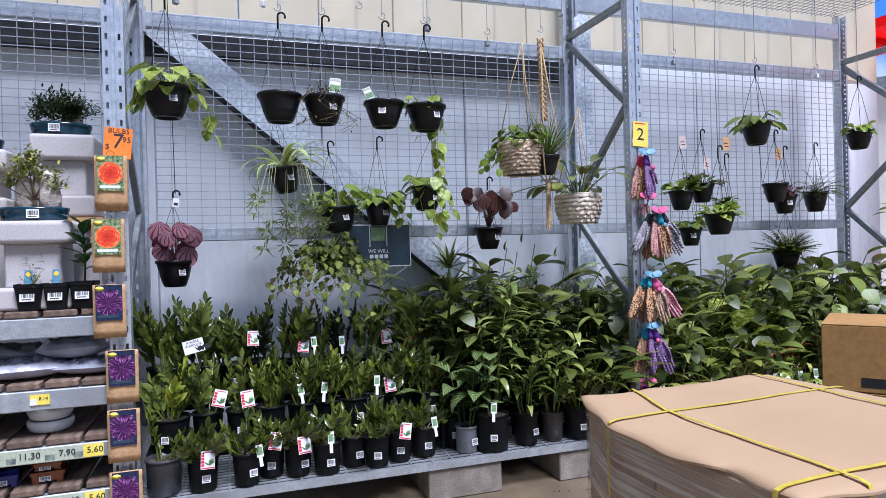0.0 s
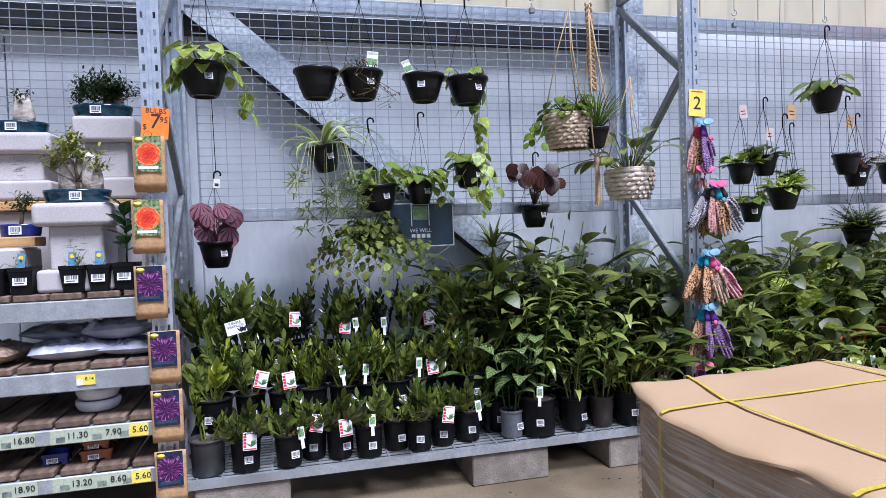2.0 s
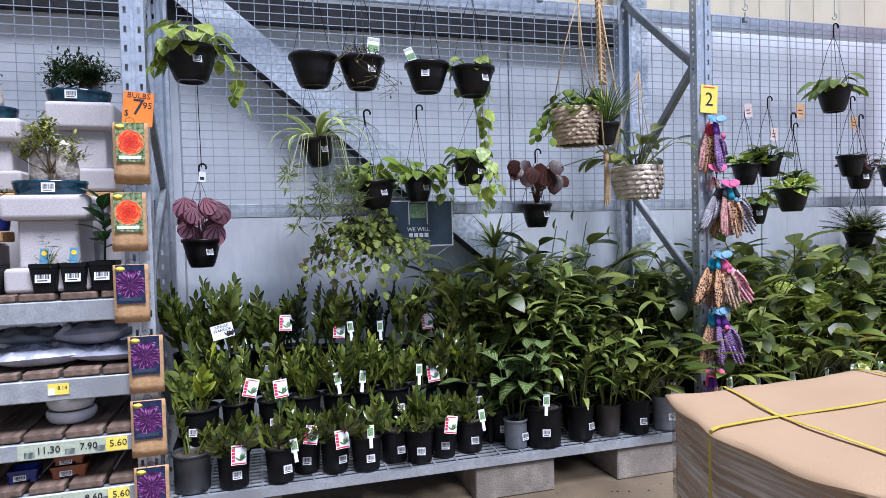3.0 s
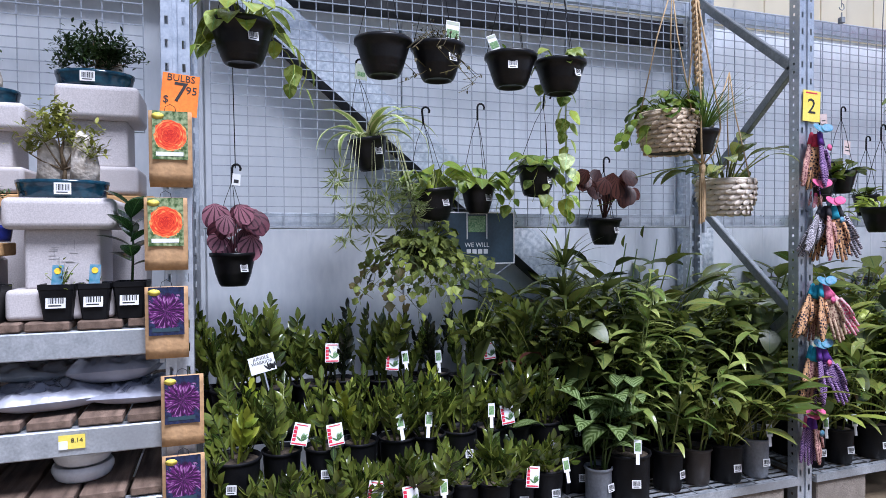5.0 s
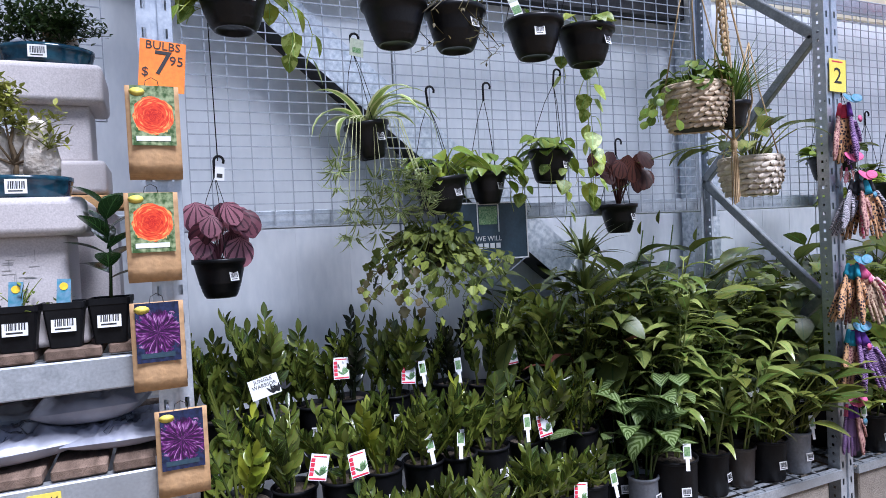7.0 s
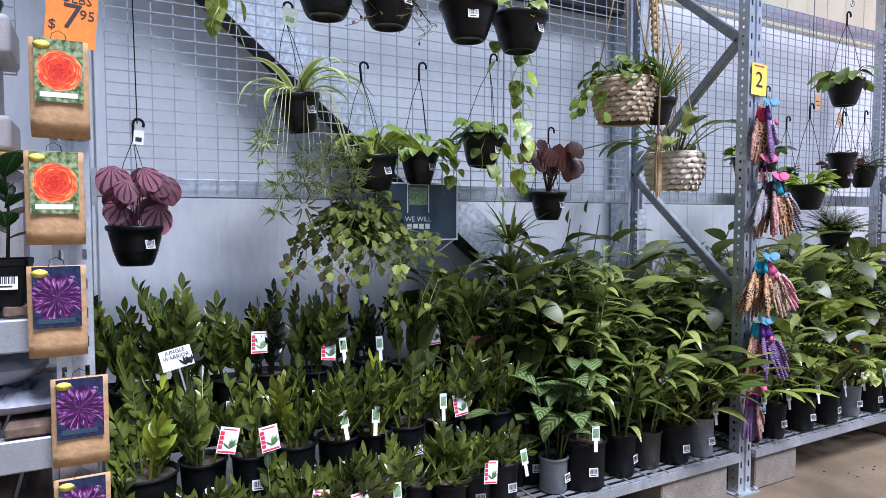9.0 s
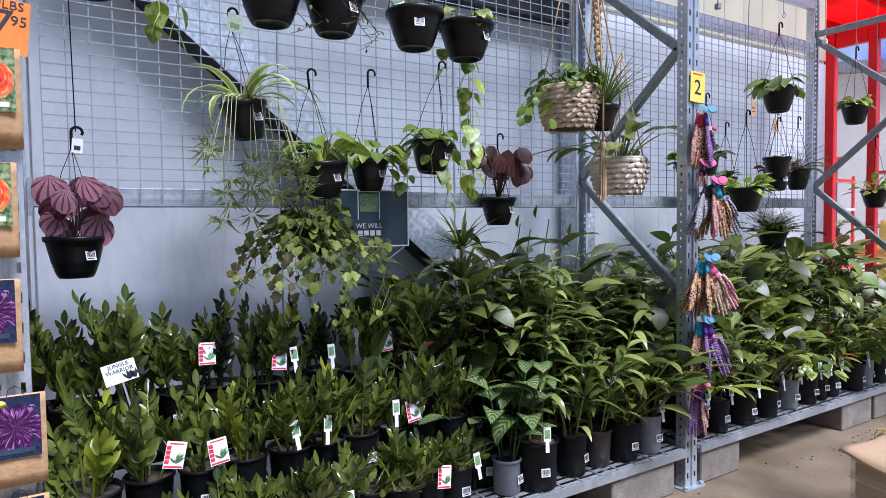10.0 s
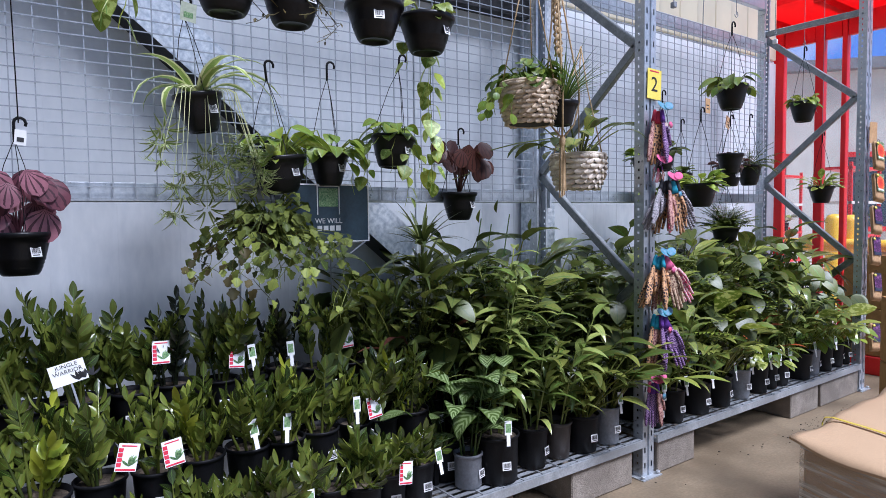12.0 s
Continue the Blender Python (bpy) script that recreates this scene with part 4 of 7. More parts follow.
# jungle warrior sign card
jw = thing("variety_card", "white printed variety card reading jungle warrior", "sign card", pose(-0.178, 3.74, 0.832, -10, -13, 0))
part("card_panel", card(0.10, 0.068), PAPER, jw)
lettering("JUNGLE\nWARRIOR", 0.018, INK, jw, pose(0, -0.001, 0.014) @ FACING)
jb = Shape()
for k in range(14):
    rr = random.Random(k)
    a = rr.uniform(-1.2, 1.2)
    jb.leaf((0.022 + 0.02 * (k % 3), -0.0012, -0.03), (math.sin(a), 0, math.cos(a)), 0.03, 0.008, "ellipse", 0, 0, 3, up=(0, 1, 0))
part("leaf_picture", jb, INK, jw)
part("stake", Shape().box(-0.003, 0.003, 0.0006, 0.002, -0.13, 0.03), GALV, jw)

# tropical foliage plants of the first bay
CALA_L = "calathea with pale herringbone stripes in a pot"
LIL = "peace lily with long arching green leaves in a black pot"
CAN = "upright lance-leaved parlour plant in a black pot"
lily = [lambda k=k: broad_foliage(100 + k, 30, 0.34, 0.175, 0.068, "lance", 0.6, 0.8, 0.25, 0.03) for k in range(3)]
lily_tall = [lambda k=k: broad_foliage(120 + k, 42, 0.56, 0.19, 0.074, "lance", 0.48, 0.8, 0.25, 0.03) for k in range(2)]
cane = [lambda k=k: cane_foliage(140 + k, 5, 0.80, 0.175, 0.040, 0.042, 0.13, 0.18) for k in range(2)]
cane_low = [lambda k=k: cane_foliage(150 + k, 6, 0.52, 0.175, 0.038, 0.042, 0.24, 0.15) for k in range(2)]
fern_a = lambda: fern_foliage(31, 22, 0.56, 0.07, 0.016, 0.85, 1.0)
fern_b = lambda: fern_foliage(35, 24, 0.70, 0.09, 0.020, 0.75, 0.9)
big = [lambda k=k: broad_foliage(160 + k, 30, 0.54, 0.14, 0.11, "heart", 0.75, 0.4, 0.1, 0.03, 7, 0.35, 0.8) for k in range(3)]
dief = [lambda k=k: broad_foliage(170 + k, 14, 0.34, 0.20, 0.10, "paddle", 0.7, 0.5, 0.2, 0.02, 7) for k in range(2)]
potted("calathea", CALA_L, 1.195, 3.47, B, 0.062, 0.14, lambda: cane_foliage(3, 5, 0.42, 0.15, 0.088, 0.055, 0.30, 0.25), CALA, pot=GREYPLASTIC, taper=0.9)
potted("cane0", CAN, 1.335, 3.455, B, 0.098, 0.195, cane[0], CANE, tag="stake", taper=0.9)
potted("cane_low0", CAN, 1.545, 3.46, B, 0.075, 0.18, cane_low[0], CANE)
potted("cane_brown", CAN, 1.715, 3.47, B, 0.068, 0.165, cane_low[1], CANE, pot=surf("brown_pot", (0.035, 0.026, 0.022), (0.05, 0.04, 0.034), 12, 0.5), code=False)
potted("lily0", LIL, 1.865, 3.455, B, 0.082, 0.175, lily[0], LILY)
potted("lily_grey", LIL, 2.035, 3.45, B, 0.066, 0.18, lily[1], LILY, pot=GREYPLASTIC, tag="stake", taper=0.85)
for i, (x, y, z, k, f, mt, lb, sc) in enumerate((
        (1.17, 3.60, B, "calathea2", lambda: broad_foliage(4, 16, 0.40, 0.14, 0.066, "paddle", 0.7, 0.8, 0.15, 0.02), CALA, CALA_L, 1.0),
        (1.42, 3.62, B, "cane1", cane[1], CANE, CAN, 1.0), (1.60, 3.61, B, "cane0b", cane[0], CANE, CAN, 0.95), (1.78, 3.62, B, "lily1", lily[1], LILY, LIL, 1.2), (1.98, 3.61, B, "lily2", lily[2], LILY, LIL, 1.15), (2.12, 3.66, B, "cane1", cane[1], CANE, CAN, 0.9),
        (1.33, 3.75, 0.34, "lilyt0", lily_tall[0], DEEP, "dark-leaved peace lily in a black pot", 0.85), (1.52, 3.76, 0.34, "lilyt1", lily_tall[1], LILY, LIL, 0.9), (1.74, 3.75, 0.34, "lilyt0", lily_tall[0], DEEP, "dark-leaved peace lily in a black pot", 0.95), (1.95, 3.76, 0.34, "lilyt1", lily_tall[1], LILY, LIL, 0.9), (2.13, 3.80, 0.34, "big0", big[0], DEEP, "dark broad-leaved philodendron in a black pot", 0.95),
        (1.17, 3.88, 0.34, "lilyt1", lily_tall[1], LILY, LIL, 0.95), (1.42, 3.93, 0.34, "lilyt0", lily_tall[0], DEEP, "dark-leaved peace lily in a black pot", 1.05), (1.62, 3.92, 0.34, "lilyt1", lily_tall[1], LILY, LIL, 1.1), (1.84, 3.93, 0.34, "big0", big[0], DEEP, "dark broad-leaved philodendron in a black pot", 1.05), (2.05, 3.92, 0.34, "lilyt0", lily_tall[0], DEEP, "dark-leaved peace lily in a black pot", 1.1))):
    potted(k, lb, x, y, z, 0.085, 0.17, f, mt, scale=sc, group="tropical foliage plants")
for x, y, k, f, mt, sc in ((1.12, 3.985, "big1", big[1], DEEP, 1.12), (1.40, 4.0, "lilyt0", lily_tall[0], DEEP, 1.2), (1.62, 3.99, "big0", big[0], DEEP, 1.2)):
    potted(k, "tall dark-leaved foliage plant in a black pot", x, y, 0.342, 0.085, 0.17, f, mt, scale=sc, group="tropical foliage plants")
potted("dracaena", "tall slender dracaena with narrow arching leaves in a black pot", 1.27, 3.88, 0.34, 0.07, 0.16, lambda: (lambda s: s.tube([(0, 0, 0), (0.01, 0, 0.74)], 0.008, 6).add(blade_foliage(8, 40, 0.25, 0.022, 1.3, 1.2), pose(0.01, 0, 0.55)).add(blade_foliage(9, 30, 0.22, 0.022, 1.2, 1.1), pose(0.01, 0, 0.70)))(Shape()), DEEP)
potted("redleaf", "calathea with a dark red-backed leaf in a black pot", 1.22, 3.78, 0.34, 0.07, 0.16, lambda: broad_foliage(12, 7, 0.36, 0.2, 0.06, "lance", 0.9, 0.8), BEGRED)

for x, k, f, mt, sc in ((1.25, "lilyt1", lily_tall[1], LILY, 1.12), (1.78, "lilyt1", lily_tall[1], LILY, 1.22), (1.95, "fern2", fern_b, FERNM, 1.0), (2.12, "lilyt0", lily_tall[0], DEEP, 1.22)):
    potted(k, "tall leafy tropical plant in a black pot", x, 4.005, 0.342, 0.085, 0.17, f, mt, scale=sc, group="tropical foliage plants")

# flower stalks rising from the lilies
for k, (x, y, z) in enumerate(((1.66, 3.98, 1.27), (1.78, 3.98, 1.32), (2.02, 3.98, 1.22), (1.58, 3.97, 1.30))):
    s = Shape().tube(arch((x, y, 0.52), (0.05, 0, 1), z - 0.52, 0.15, 5), 0.003, 4)
    ob = solid("flower_stalk", s, STEM, "thin green flower stalk with a closed pale bud", "flower stalk", "flower stalks")
    top = Shape().leaf((x + 0.02, y, z), (0.1, 0, 1), 0.07, 0.028, "lance", 0.1, 0.7)
    part("bud", top, MONST, ob)

# ---- second bay ----
FRONT2 = ((2.40, "strap0", lambda: broad_foliage(201, 9, 0.20, 0.24, 0.06, "paddle", 0.7, 0.9), MONST, 0.062, BLACKPLASTIC), (2.56, "cane_low1b", cane_low[1], CANE, 0.08, BLACKPLASTIC), (2.79, "dief0", dief[0], MONST, 0.088, BLACKPLASTIC), (3.01, "lily2b", lily[2], LILY, 0.085, BLACKPLASTIC), (3.25, "zzg", zz_mid[1], ZZ, 0.066, GREYPLASTIC),
          (3.44, "pothb", lambda: crown(9, 26, 0.085, "heart", 0.22, 1.0), VARIE, 0.075, BLACKPLASTIC), (3.585, "pothc", lambda: crown(10, 24, 0.08, "heart", 0.2, 1.0), POTHOSG, 0.062, BLACKPLASTIC), (3.71, "cane_low0c", cane_low[0], CANE, 0.07, BLACKPLASTIC), (3.975, "varb", dief[1], VARIE, 0.09, BLACKPLASTIC), (4.15, "varc", lambda: crown(11, 22, 0.09, "heart", 0.2, 1.1), POTHOSG, 0.066, GREYPLASTIC), (4.32, "lily0c", lily[0], LILY, 0.075, BLACKPLASTIC), (4.50, "pothd", lambda: crown(9, 26, 0.085, "heart", 0.22, 1.0), VARIE, 0.07, BLACKPLASTIC), (4.64, "pothc", lambda: crown(10, 24, 0.08, "heart", 0.2, 1.0), POTHOSG, 0.062, BLACKPLASTIC))
for x, k, f, mt, r, pm in FRONT2:
    potted(k, "green foliage plant in a plastic pot with barcode and stake label", x, 3.455, B, r, 0.175, f, mt, pot=pm, tag="stake", group="front row foliage plants")
ROWS2 = ((2.44, 3.63, B, "lily1", lily[1], LILY, 1.15), (2.66, 3.62, B, "big2s", big[2], DEEP, 0.75), (2.88, 3.62, B, "lily2", lily[2], LILY, 1.1), (3.10, 3.63, B, "diefv", dief[0], VARIE, 1.25), (3.32, 3.62, B, "strapc", lambda: broad_foliage(203, 14, 0.34, 0.22, 0.08, "paddle", 0.7, 0.9), MONST, 1.0), (3.50, 3.62, B, "croton", lambda: broad_foliage(205, 22, 0.32, 0.13, 0.035, "lance", 0.8, 0.7), CROTON, 1.0), (3.68, 3.62, B, "diefw", dief[1], VARIE, 1.3), (3.92, 3.63, B, "big1s", big[1], MONST, 0.8), (4.16, 3.62, B, "lily1", lily[1], LILY, 1.1), (4.38, 3.63, B, "big0s", big[0], MONST, 0.8), (4.60, 3.62, B, "big2s", big[2], DEEP, 0.8),
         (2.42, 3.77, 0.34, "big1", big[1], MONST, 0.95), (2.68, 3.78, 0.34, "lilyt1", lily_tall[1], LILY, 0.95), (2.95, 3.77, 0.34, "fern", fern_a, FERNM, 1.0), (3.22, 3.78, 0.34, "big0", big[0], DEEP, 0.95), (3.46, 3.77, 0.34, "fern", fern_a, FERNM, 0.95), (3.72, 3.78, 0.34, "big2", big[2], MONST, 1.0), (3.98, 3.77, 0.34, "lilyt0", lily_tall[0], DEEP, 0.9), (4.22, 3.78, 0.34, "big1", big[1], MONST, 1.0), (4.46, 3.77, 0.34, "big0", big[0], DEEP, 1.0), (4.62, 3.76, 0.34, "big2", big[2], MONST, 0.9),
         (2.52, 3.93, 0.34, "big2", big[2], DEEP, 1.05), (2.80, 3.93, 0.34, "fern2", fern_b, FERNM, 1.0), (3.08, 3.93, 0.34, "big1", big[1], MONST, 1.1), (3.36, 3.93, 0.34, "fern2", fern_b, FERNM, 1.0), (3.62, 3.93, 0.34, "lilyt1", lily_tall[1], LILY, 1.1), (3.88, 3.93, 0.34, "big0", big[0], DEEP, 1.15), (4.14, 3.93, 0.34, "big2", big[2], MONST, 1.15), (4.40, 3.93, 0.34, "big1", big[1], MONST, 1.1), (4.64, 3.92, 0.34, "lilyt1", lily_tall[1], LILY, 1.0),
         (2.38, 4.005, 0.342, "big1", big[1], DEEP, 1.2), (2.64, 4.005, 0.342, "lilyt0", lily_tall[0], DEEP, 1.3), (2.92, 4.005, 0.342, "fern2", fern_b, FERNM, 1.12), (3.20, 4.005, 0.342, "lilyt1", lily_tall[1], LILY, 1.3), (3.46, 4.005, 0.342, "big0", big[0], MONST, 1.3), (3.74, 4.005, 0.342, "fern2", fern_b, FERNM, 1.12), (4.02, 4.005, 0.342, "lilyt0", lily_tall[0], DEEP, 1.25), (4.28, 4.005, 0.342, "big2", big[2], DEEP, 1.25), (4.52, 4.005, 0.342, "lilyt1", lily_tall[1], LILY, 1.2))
for x, y, z, k, f, mt, sc in ROWS2:
    potted(k, "large leafy tropical foliage plant in a black pot", x, y, z, 0.085, 0.17, f, mt, scale=sc, group="tropical foliage plants")


# ---- hanging plants ----
def hook_shape(z0, z1, r=0.005):
    """A plastic hook with a swan neck, from z0 up to its crown at z1."""
    s = Shape()
    rr = 0.018
    pts = [(0, 0, z0), (0, 0, z1 - 2 * rr)] + [(rr - rr * math.cos(a), 0, z1 - rr + rr * math.sin(a) - 0.0) for a in (0.0, 0.6, 1.2, 1.8, 2.4, 3.1, 3.7)]
    return s.tube(pts, r, 6)


def hanging(x, y, z, r, h, leaves, label, hook=0.37, cords=3, turn=0.0, pot=HANGPLASTIC, code=20.0, topping=SOIL, name="hanging_plant", group="hanging plants", tilt=0.0):
    """A hanging-basket plant whose rim is at z, with cords up to a hook. leaves: (shape, material, part name, label) each."""
    t = thing(name, label, "hanging plant", pose(x, y, z, 0, tilt, turn), group)
    p = part("pot", bowl_shape(r, h), pot, t)
    p.location = (0, 0, -h)
    part("potting_mix", Shape().disc(r * 0.91, -0.018, 18, jit=0.008), topping, t)
    for sh, mt, nm, lb in leaves:
        f = part(nm, sh, mt, t, lb)
        f.location = (0, 0, -0.02)
    if hook:
        for k in range(cords):
            a = math.radians(360 / cords * k + 30)
            part("hanger_cord", Shape().tube([(r * 0.97 * math.cos(a), r * 0.97 * math.sin(a), -0.012), (0.35 * r * math.cos(a), 0.35 * r * math.sin(a), hook * 0.62), (0, 0, hook - 0.05)], 0.0016, 4), BLACKPLASTIC, t)
        part("hook", hook_shape(hook - 0.06, hook + 0.022), BLACKPLASTIC, t, "black swan-neck plastic hook")
    if code is not None:
        a = math.radians(-90 + code)
        rm = r * 0.83 + 0.004
        barcode(t, pose(rm * math.cos(a), rm * math.sin(a), -h * 0.45, -13, 0, code) , 0.036, 0.034)
    return t


def wire_hook(x, y, z0, z1=3.085):
    s = Shape().tube([(x, y, z1), (x, y, z0 + 0.03)], 0.0019, 4)
    rr = 0.018
    s.tube([(x + rr * math.sin(a), y, z0 + 0.015 - rr * math.cos(a) + rr) for a in (3.1, 2.2, 1.2, 0.3, -0.6, -1.4)][::-1], 0.0024, 5)
    return solid("wire_hook", s, WIRE, "long thin wire hook hung from the overhead mesh", "hook", "wire hooks")


F = "foliage"
pothos_crown = lambda k, n=16: crown(k, n, 0.085, "heart", 0.10, 1.15, 0.72)
hanging(-0.247, 3.43, 2.075, 0.110, 0.142, [(crown(1, 22, 0.115, "heart", 0.13, 1.15, 0.68), POTHOS, F, ""), (trail_foliage(2, [(10, 0.17, 0.20), (-20, 0.21, 0.24), (200, 0.14, 0.10), (150, 0.1, 0.06)], 0.075), POTHOS, "trailing_stem", "")], "golden variegated pothos spilling from a black hanging pot", 0.42)
hanging(0.262, 3.475, 2.078, 0.109, 0.136, [(crown(5, 5, 0.02, "ellipse", 0.02), DARKBON, F, "")], "black hanging pot with sparse pale dried topping", 0.385, topping=PERLITE, code=None)
hanging(0.478, 3.47, 2.075, 0.106, 0.136, [(bush_foliage(7, 260, 0.10, 0.05, 0.014, "lance", 16), TRADES, F, ""), (trail_foliage(8, [(a, 0.13, d) for a, d in ((-90, .13), (-40, .17), (10, .16), (60, .1), (-140, .14), (190, .15), (-10, .12), (-75, .1))], 0.018, "lance", 0.012, 0.5, 1.0), TRADES, "trailing_stem", "")], "fine dark trailing plant in a black hanging pot with a tag", 0.39)
hanging(0.785, 3.46, 2.062, 0.106, 0.130, [(crown(9, 8, 0.04, "ellipse", 0.04), POTHOSG, F, "")], "black hanging pot with low sparse sprouts and a care card", 0.40, code=-20)
hanging(1.012, 3.465, 2.055, 0.108, 0.132, [(crown(11, 24, 0.06, "heart", 0.09, 1.2), POTHOS, F, "")], "light green pothos in a black hanging pot", 0.41)
stick = thing("care_card", "green and yellow printed care card standing in a pot", "care card", pose(0.53, 3.44, 2.13, -5, 5, 0))
part("card_panel", card(0.055, 0.075), PAPER, stick)
part("printed_panel", Shape().box(-0.025, 0.025, -0.0012, -0.0006, 0.022, 0.034), PALEGREEN, stick)
part("plant_picture", Shape().box(-0.025, 0.025, -0.0012, -0.0006, -0.03, 0.003), GREENINK, stick)
stick2 = copy_thing(stick, pose(0.70, 3.44, 2.10, -5, -25, 10))
stick2.scale = (0.8, 1, 0.8)
for x, y, z in ((-0.247, 3.43, 2.50), (0.262, 3.475, 2.475), (0.478, 3.47, 2.475), (0.785, 3.46, 2.475), (1.012, 3.465, 2.475), (1.39, 3.5, 2.46), (1.72, 3.5, 2.50), (1.05, 3.52, 2.50), (2.63, 3.5, 2.44), (3.28, 3.52, 2.44), (3.9, 3.6, 2.46), (0.20, 3.6, 2.58), (0.70, 3.62, 2.58)):
    wire_hook(x, y, z)
# small clear price cubes clipped on the free hooks
cube = Shape().box(-0.014, 0.014, -0.012, 0.012, -0.05, -0.02, c=0.003).box(-0.003, 0.003, -0.002, 0.002, -0.02, 0.004)
for k, (x, y, z) in enumerate(((1.39, 3.5, 2.46), (1.72, 3.5, 2.50), (1.05, 3.52, 2.52), (0.20, 3.6, 2.60), (2.63, 3.5, 2.44), (3.9, 3.6, 2.46), (-0.20, 3.45, 2.52))):
    solid("hook_tag", cube, WHITEGLAZE if k % 2 else WIRE, "small pale tag block clipped on a wire hook", "tag", "hook tags", m=pose(x, y, z, 0, 0, 20 * k))

# the long vine below the last pot of the upper row
vine = trail_foliage(13, [(20, 0.05, 0.66), (-60, 0.04, 0.60), (170, 0.07, 0.16)], 0.078, "heart", 0.05)
tagged(new("pothos_vine", vine.mesh("pothos_vine", POTHOS)), "long trailing golden pothos vine hanging below a pot", "vine").matrix_world = pose(1.085, 3.60, 2.05)

# on the wire mesh
hanging(-0.278, 4.02, 1.272, 0.098, 0.145, [(begonia_foliage(21, 14, 0.110, 0.110, 0.09, 0.27, 0.06, "round"), BEGON, F, "")], "purple-veined rex begonia in a black hanging pot", 0.36, name="hanging_begonia", turn=10)
solid("extension_wire", Shape().tube([(-0.285, 4.01, 3.085), (-0.265, 4.01, 1.635)], 0.0022, 5), BLACKPLASTIC, "long black wire holding up the begonia", "wire")
hanging(1.585, 4.02, 1.425, 0.093, 0.140, [(begonia_foliage(24, 16, 0.105, 0.19, 0.17, 0.29, 0.08), BEGRED, F, "")], "dark red-leaved begonia on bare stems in a black pot", 0.30, name="hanging_begonia", turn=0)
hanging(0.312, 4.0, 1.785, 0.092, 0.145, [(blade_foliage(25, 11, 0.42, 0.046, 0.65, 2.8), SPIDER, F, "")], "spider plant with striped arching blades in a black hanging pot", 0.34, name="hanging_spider_plant", tilt=-8)
cascade = thing("spider_plant_cascade", "cascade of striped spider plant plantlets on long runners", "plant", pose(0.34, 3.98, 1.76))
rnd = random.Random(9)
for k in range(17):
    runner = Shape()
    end = Vector((rnd.uniform(-0.24, 0.20), rnd.uniform(-0.16, 0.02), rnd.uniform(-0.46, -0.14)))
    top = Vector((end.x * 0.6, -0.06, 0.03))
    pts = [Vector((0, 0, 0)).lerp(top, u / 4) + Vector((0, 0, 0.03 * math.sin(u / 4 * math.pi))) for u in range(5)] + [top.lerp(end, u / 6) for u in range(1, 7)]
    runner.tube(pts, 0.0013, 3, caps=False)
    for q in (1.0, 0.78):
        runner.add(blade_foliage(200 + k, 15, 0.075, 0.008, 1.4, 1.2, 4), Matrix.Translation(top.lerp(end, q)) @ Matrix.Rotation(2.3 + 0.5 * (k % 3), 4, 'X'))
    part("runner", runner, SPIDER, cascade)
hanging(0.60, 3.95, 1.555, 0.120, 0.150, [(crown(27, 15, 0.105, "heart", 0.16, 0.9, 0.62), POTHOSG, F, ""), (crown(28, 10, 0.10, "heart", 0.15, 1.0), POTHOS, "variegated_foliage", "yellow-green young leaves")], "green philodendron in a black hanging pot", 0.36, tilt=-6)
hanging(0.872, 4.03, 1.585, 0.088, 0.14, [(crown(29, 30, 0.085, "heart", 0.13, 1.1), POTHOSG, F, ""), (trail_foliage(30, [(-60, .12, .16), (-20, .16, .13), (-160, .15, .10)], 0.065), POTHOSG, "trailing_stem", "")], "trailing green pothos in a black hanging pot", 0.38)
hanging(1.165, 3.96, 1.67, 0.102, 0.14, [(crown(31, 22, 0.085, "heart", 0.12, 1.2), POTHOSG, F, ""), (trail_foliage(32, [(-70, .1, .30), (-120, .13, .16), (-170, .16, .22), (0, .15, .12)], 0.068), POTHOS, "trailing_stem", "")], "golden pothos trailing from a black hanging pot", 0.36, tilt=6)
grow = random.Random(17)
g = [(grow.uniform(-190, 20), grow.uniform(0.08, 0.30), grow.uniform(0.08, 0.26)) for k in range(26)] + [(-30, .28, .36), (-10, .32, .42), (-70, .18, .38), (-100, .12, .32)]
hanging(0.55, 3.94, 1.295, 0.085, 0.13, [(crown(33, 150, 0.040, "lobed", 0.16, 1.8, 0.95), GERAN, F, ""), (trail_foliage(34, g, 0.040, "lobed", 0.018, 1.0, 1.0), GERAN, "trailing_stem", ""), (trail_foliage(36, [(-140, .2, .2), (-170, .28, .22), (-120, .15, .28), (170, .22, .18), (-155, .16, .3)], 0.042, "lobed", 0.012, 1.0, 1.0), TRADES, "old_foliage", "bronzed older leaves")], "sprawling ivy geranium with bronzed leaves in a hanging pot", 0.30, code=None)

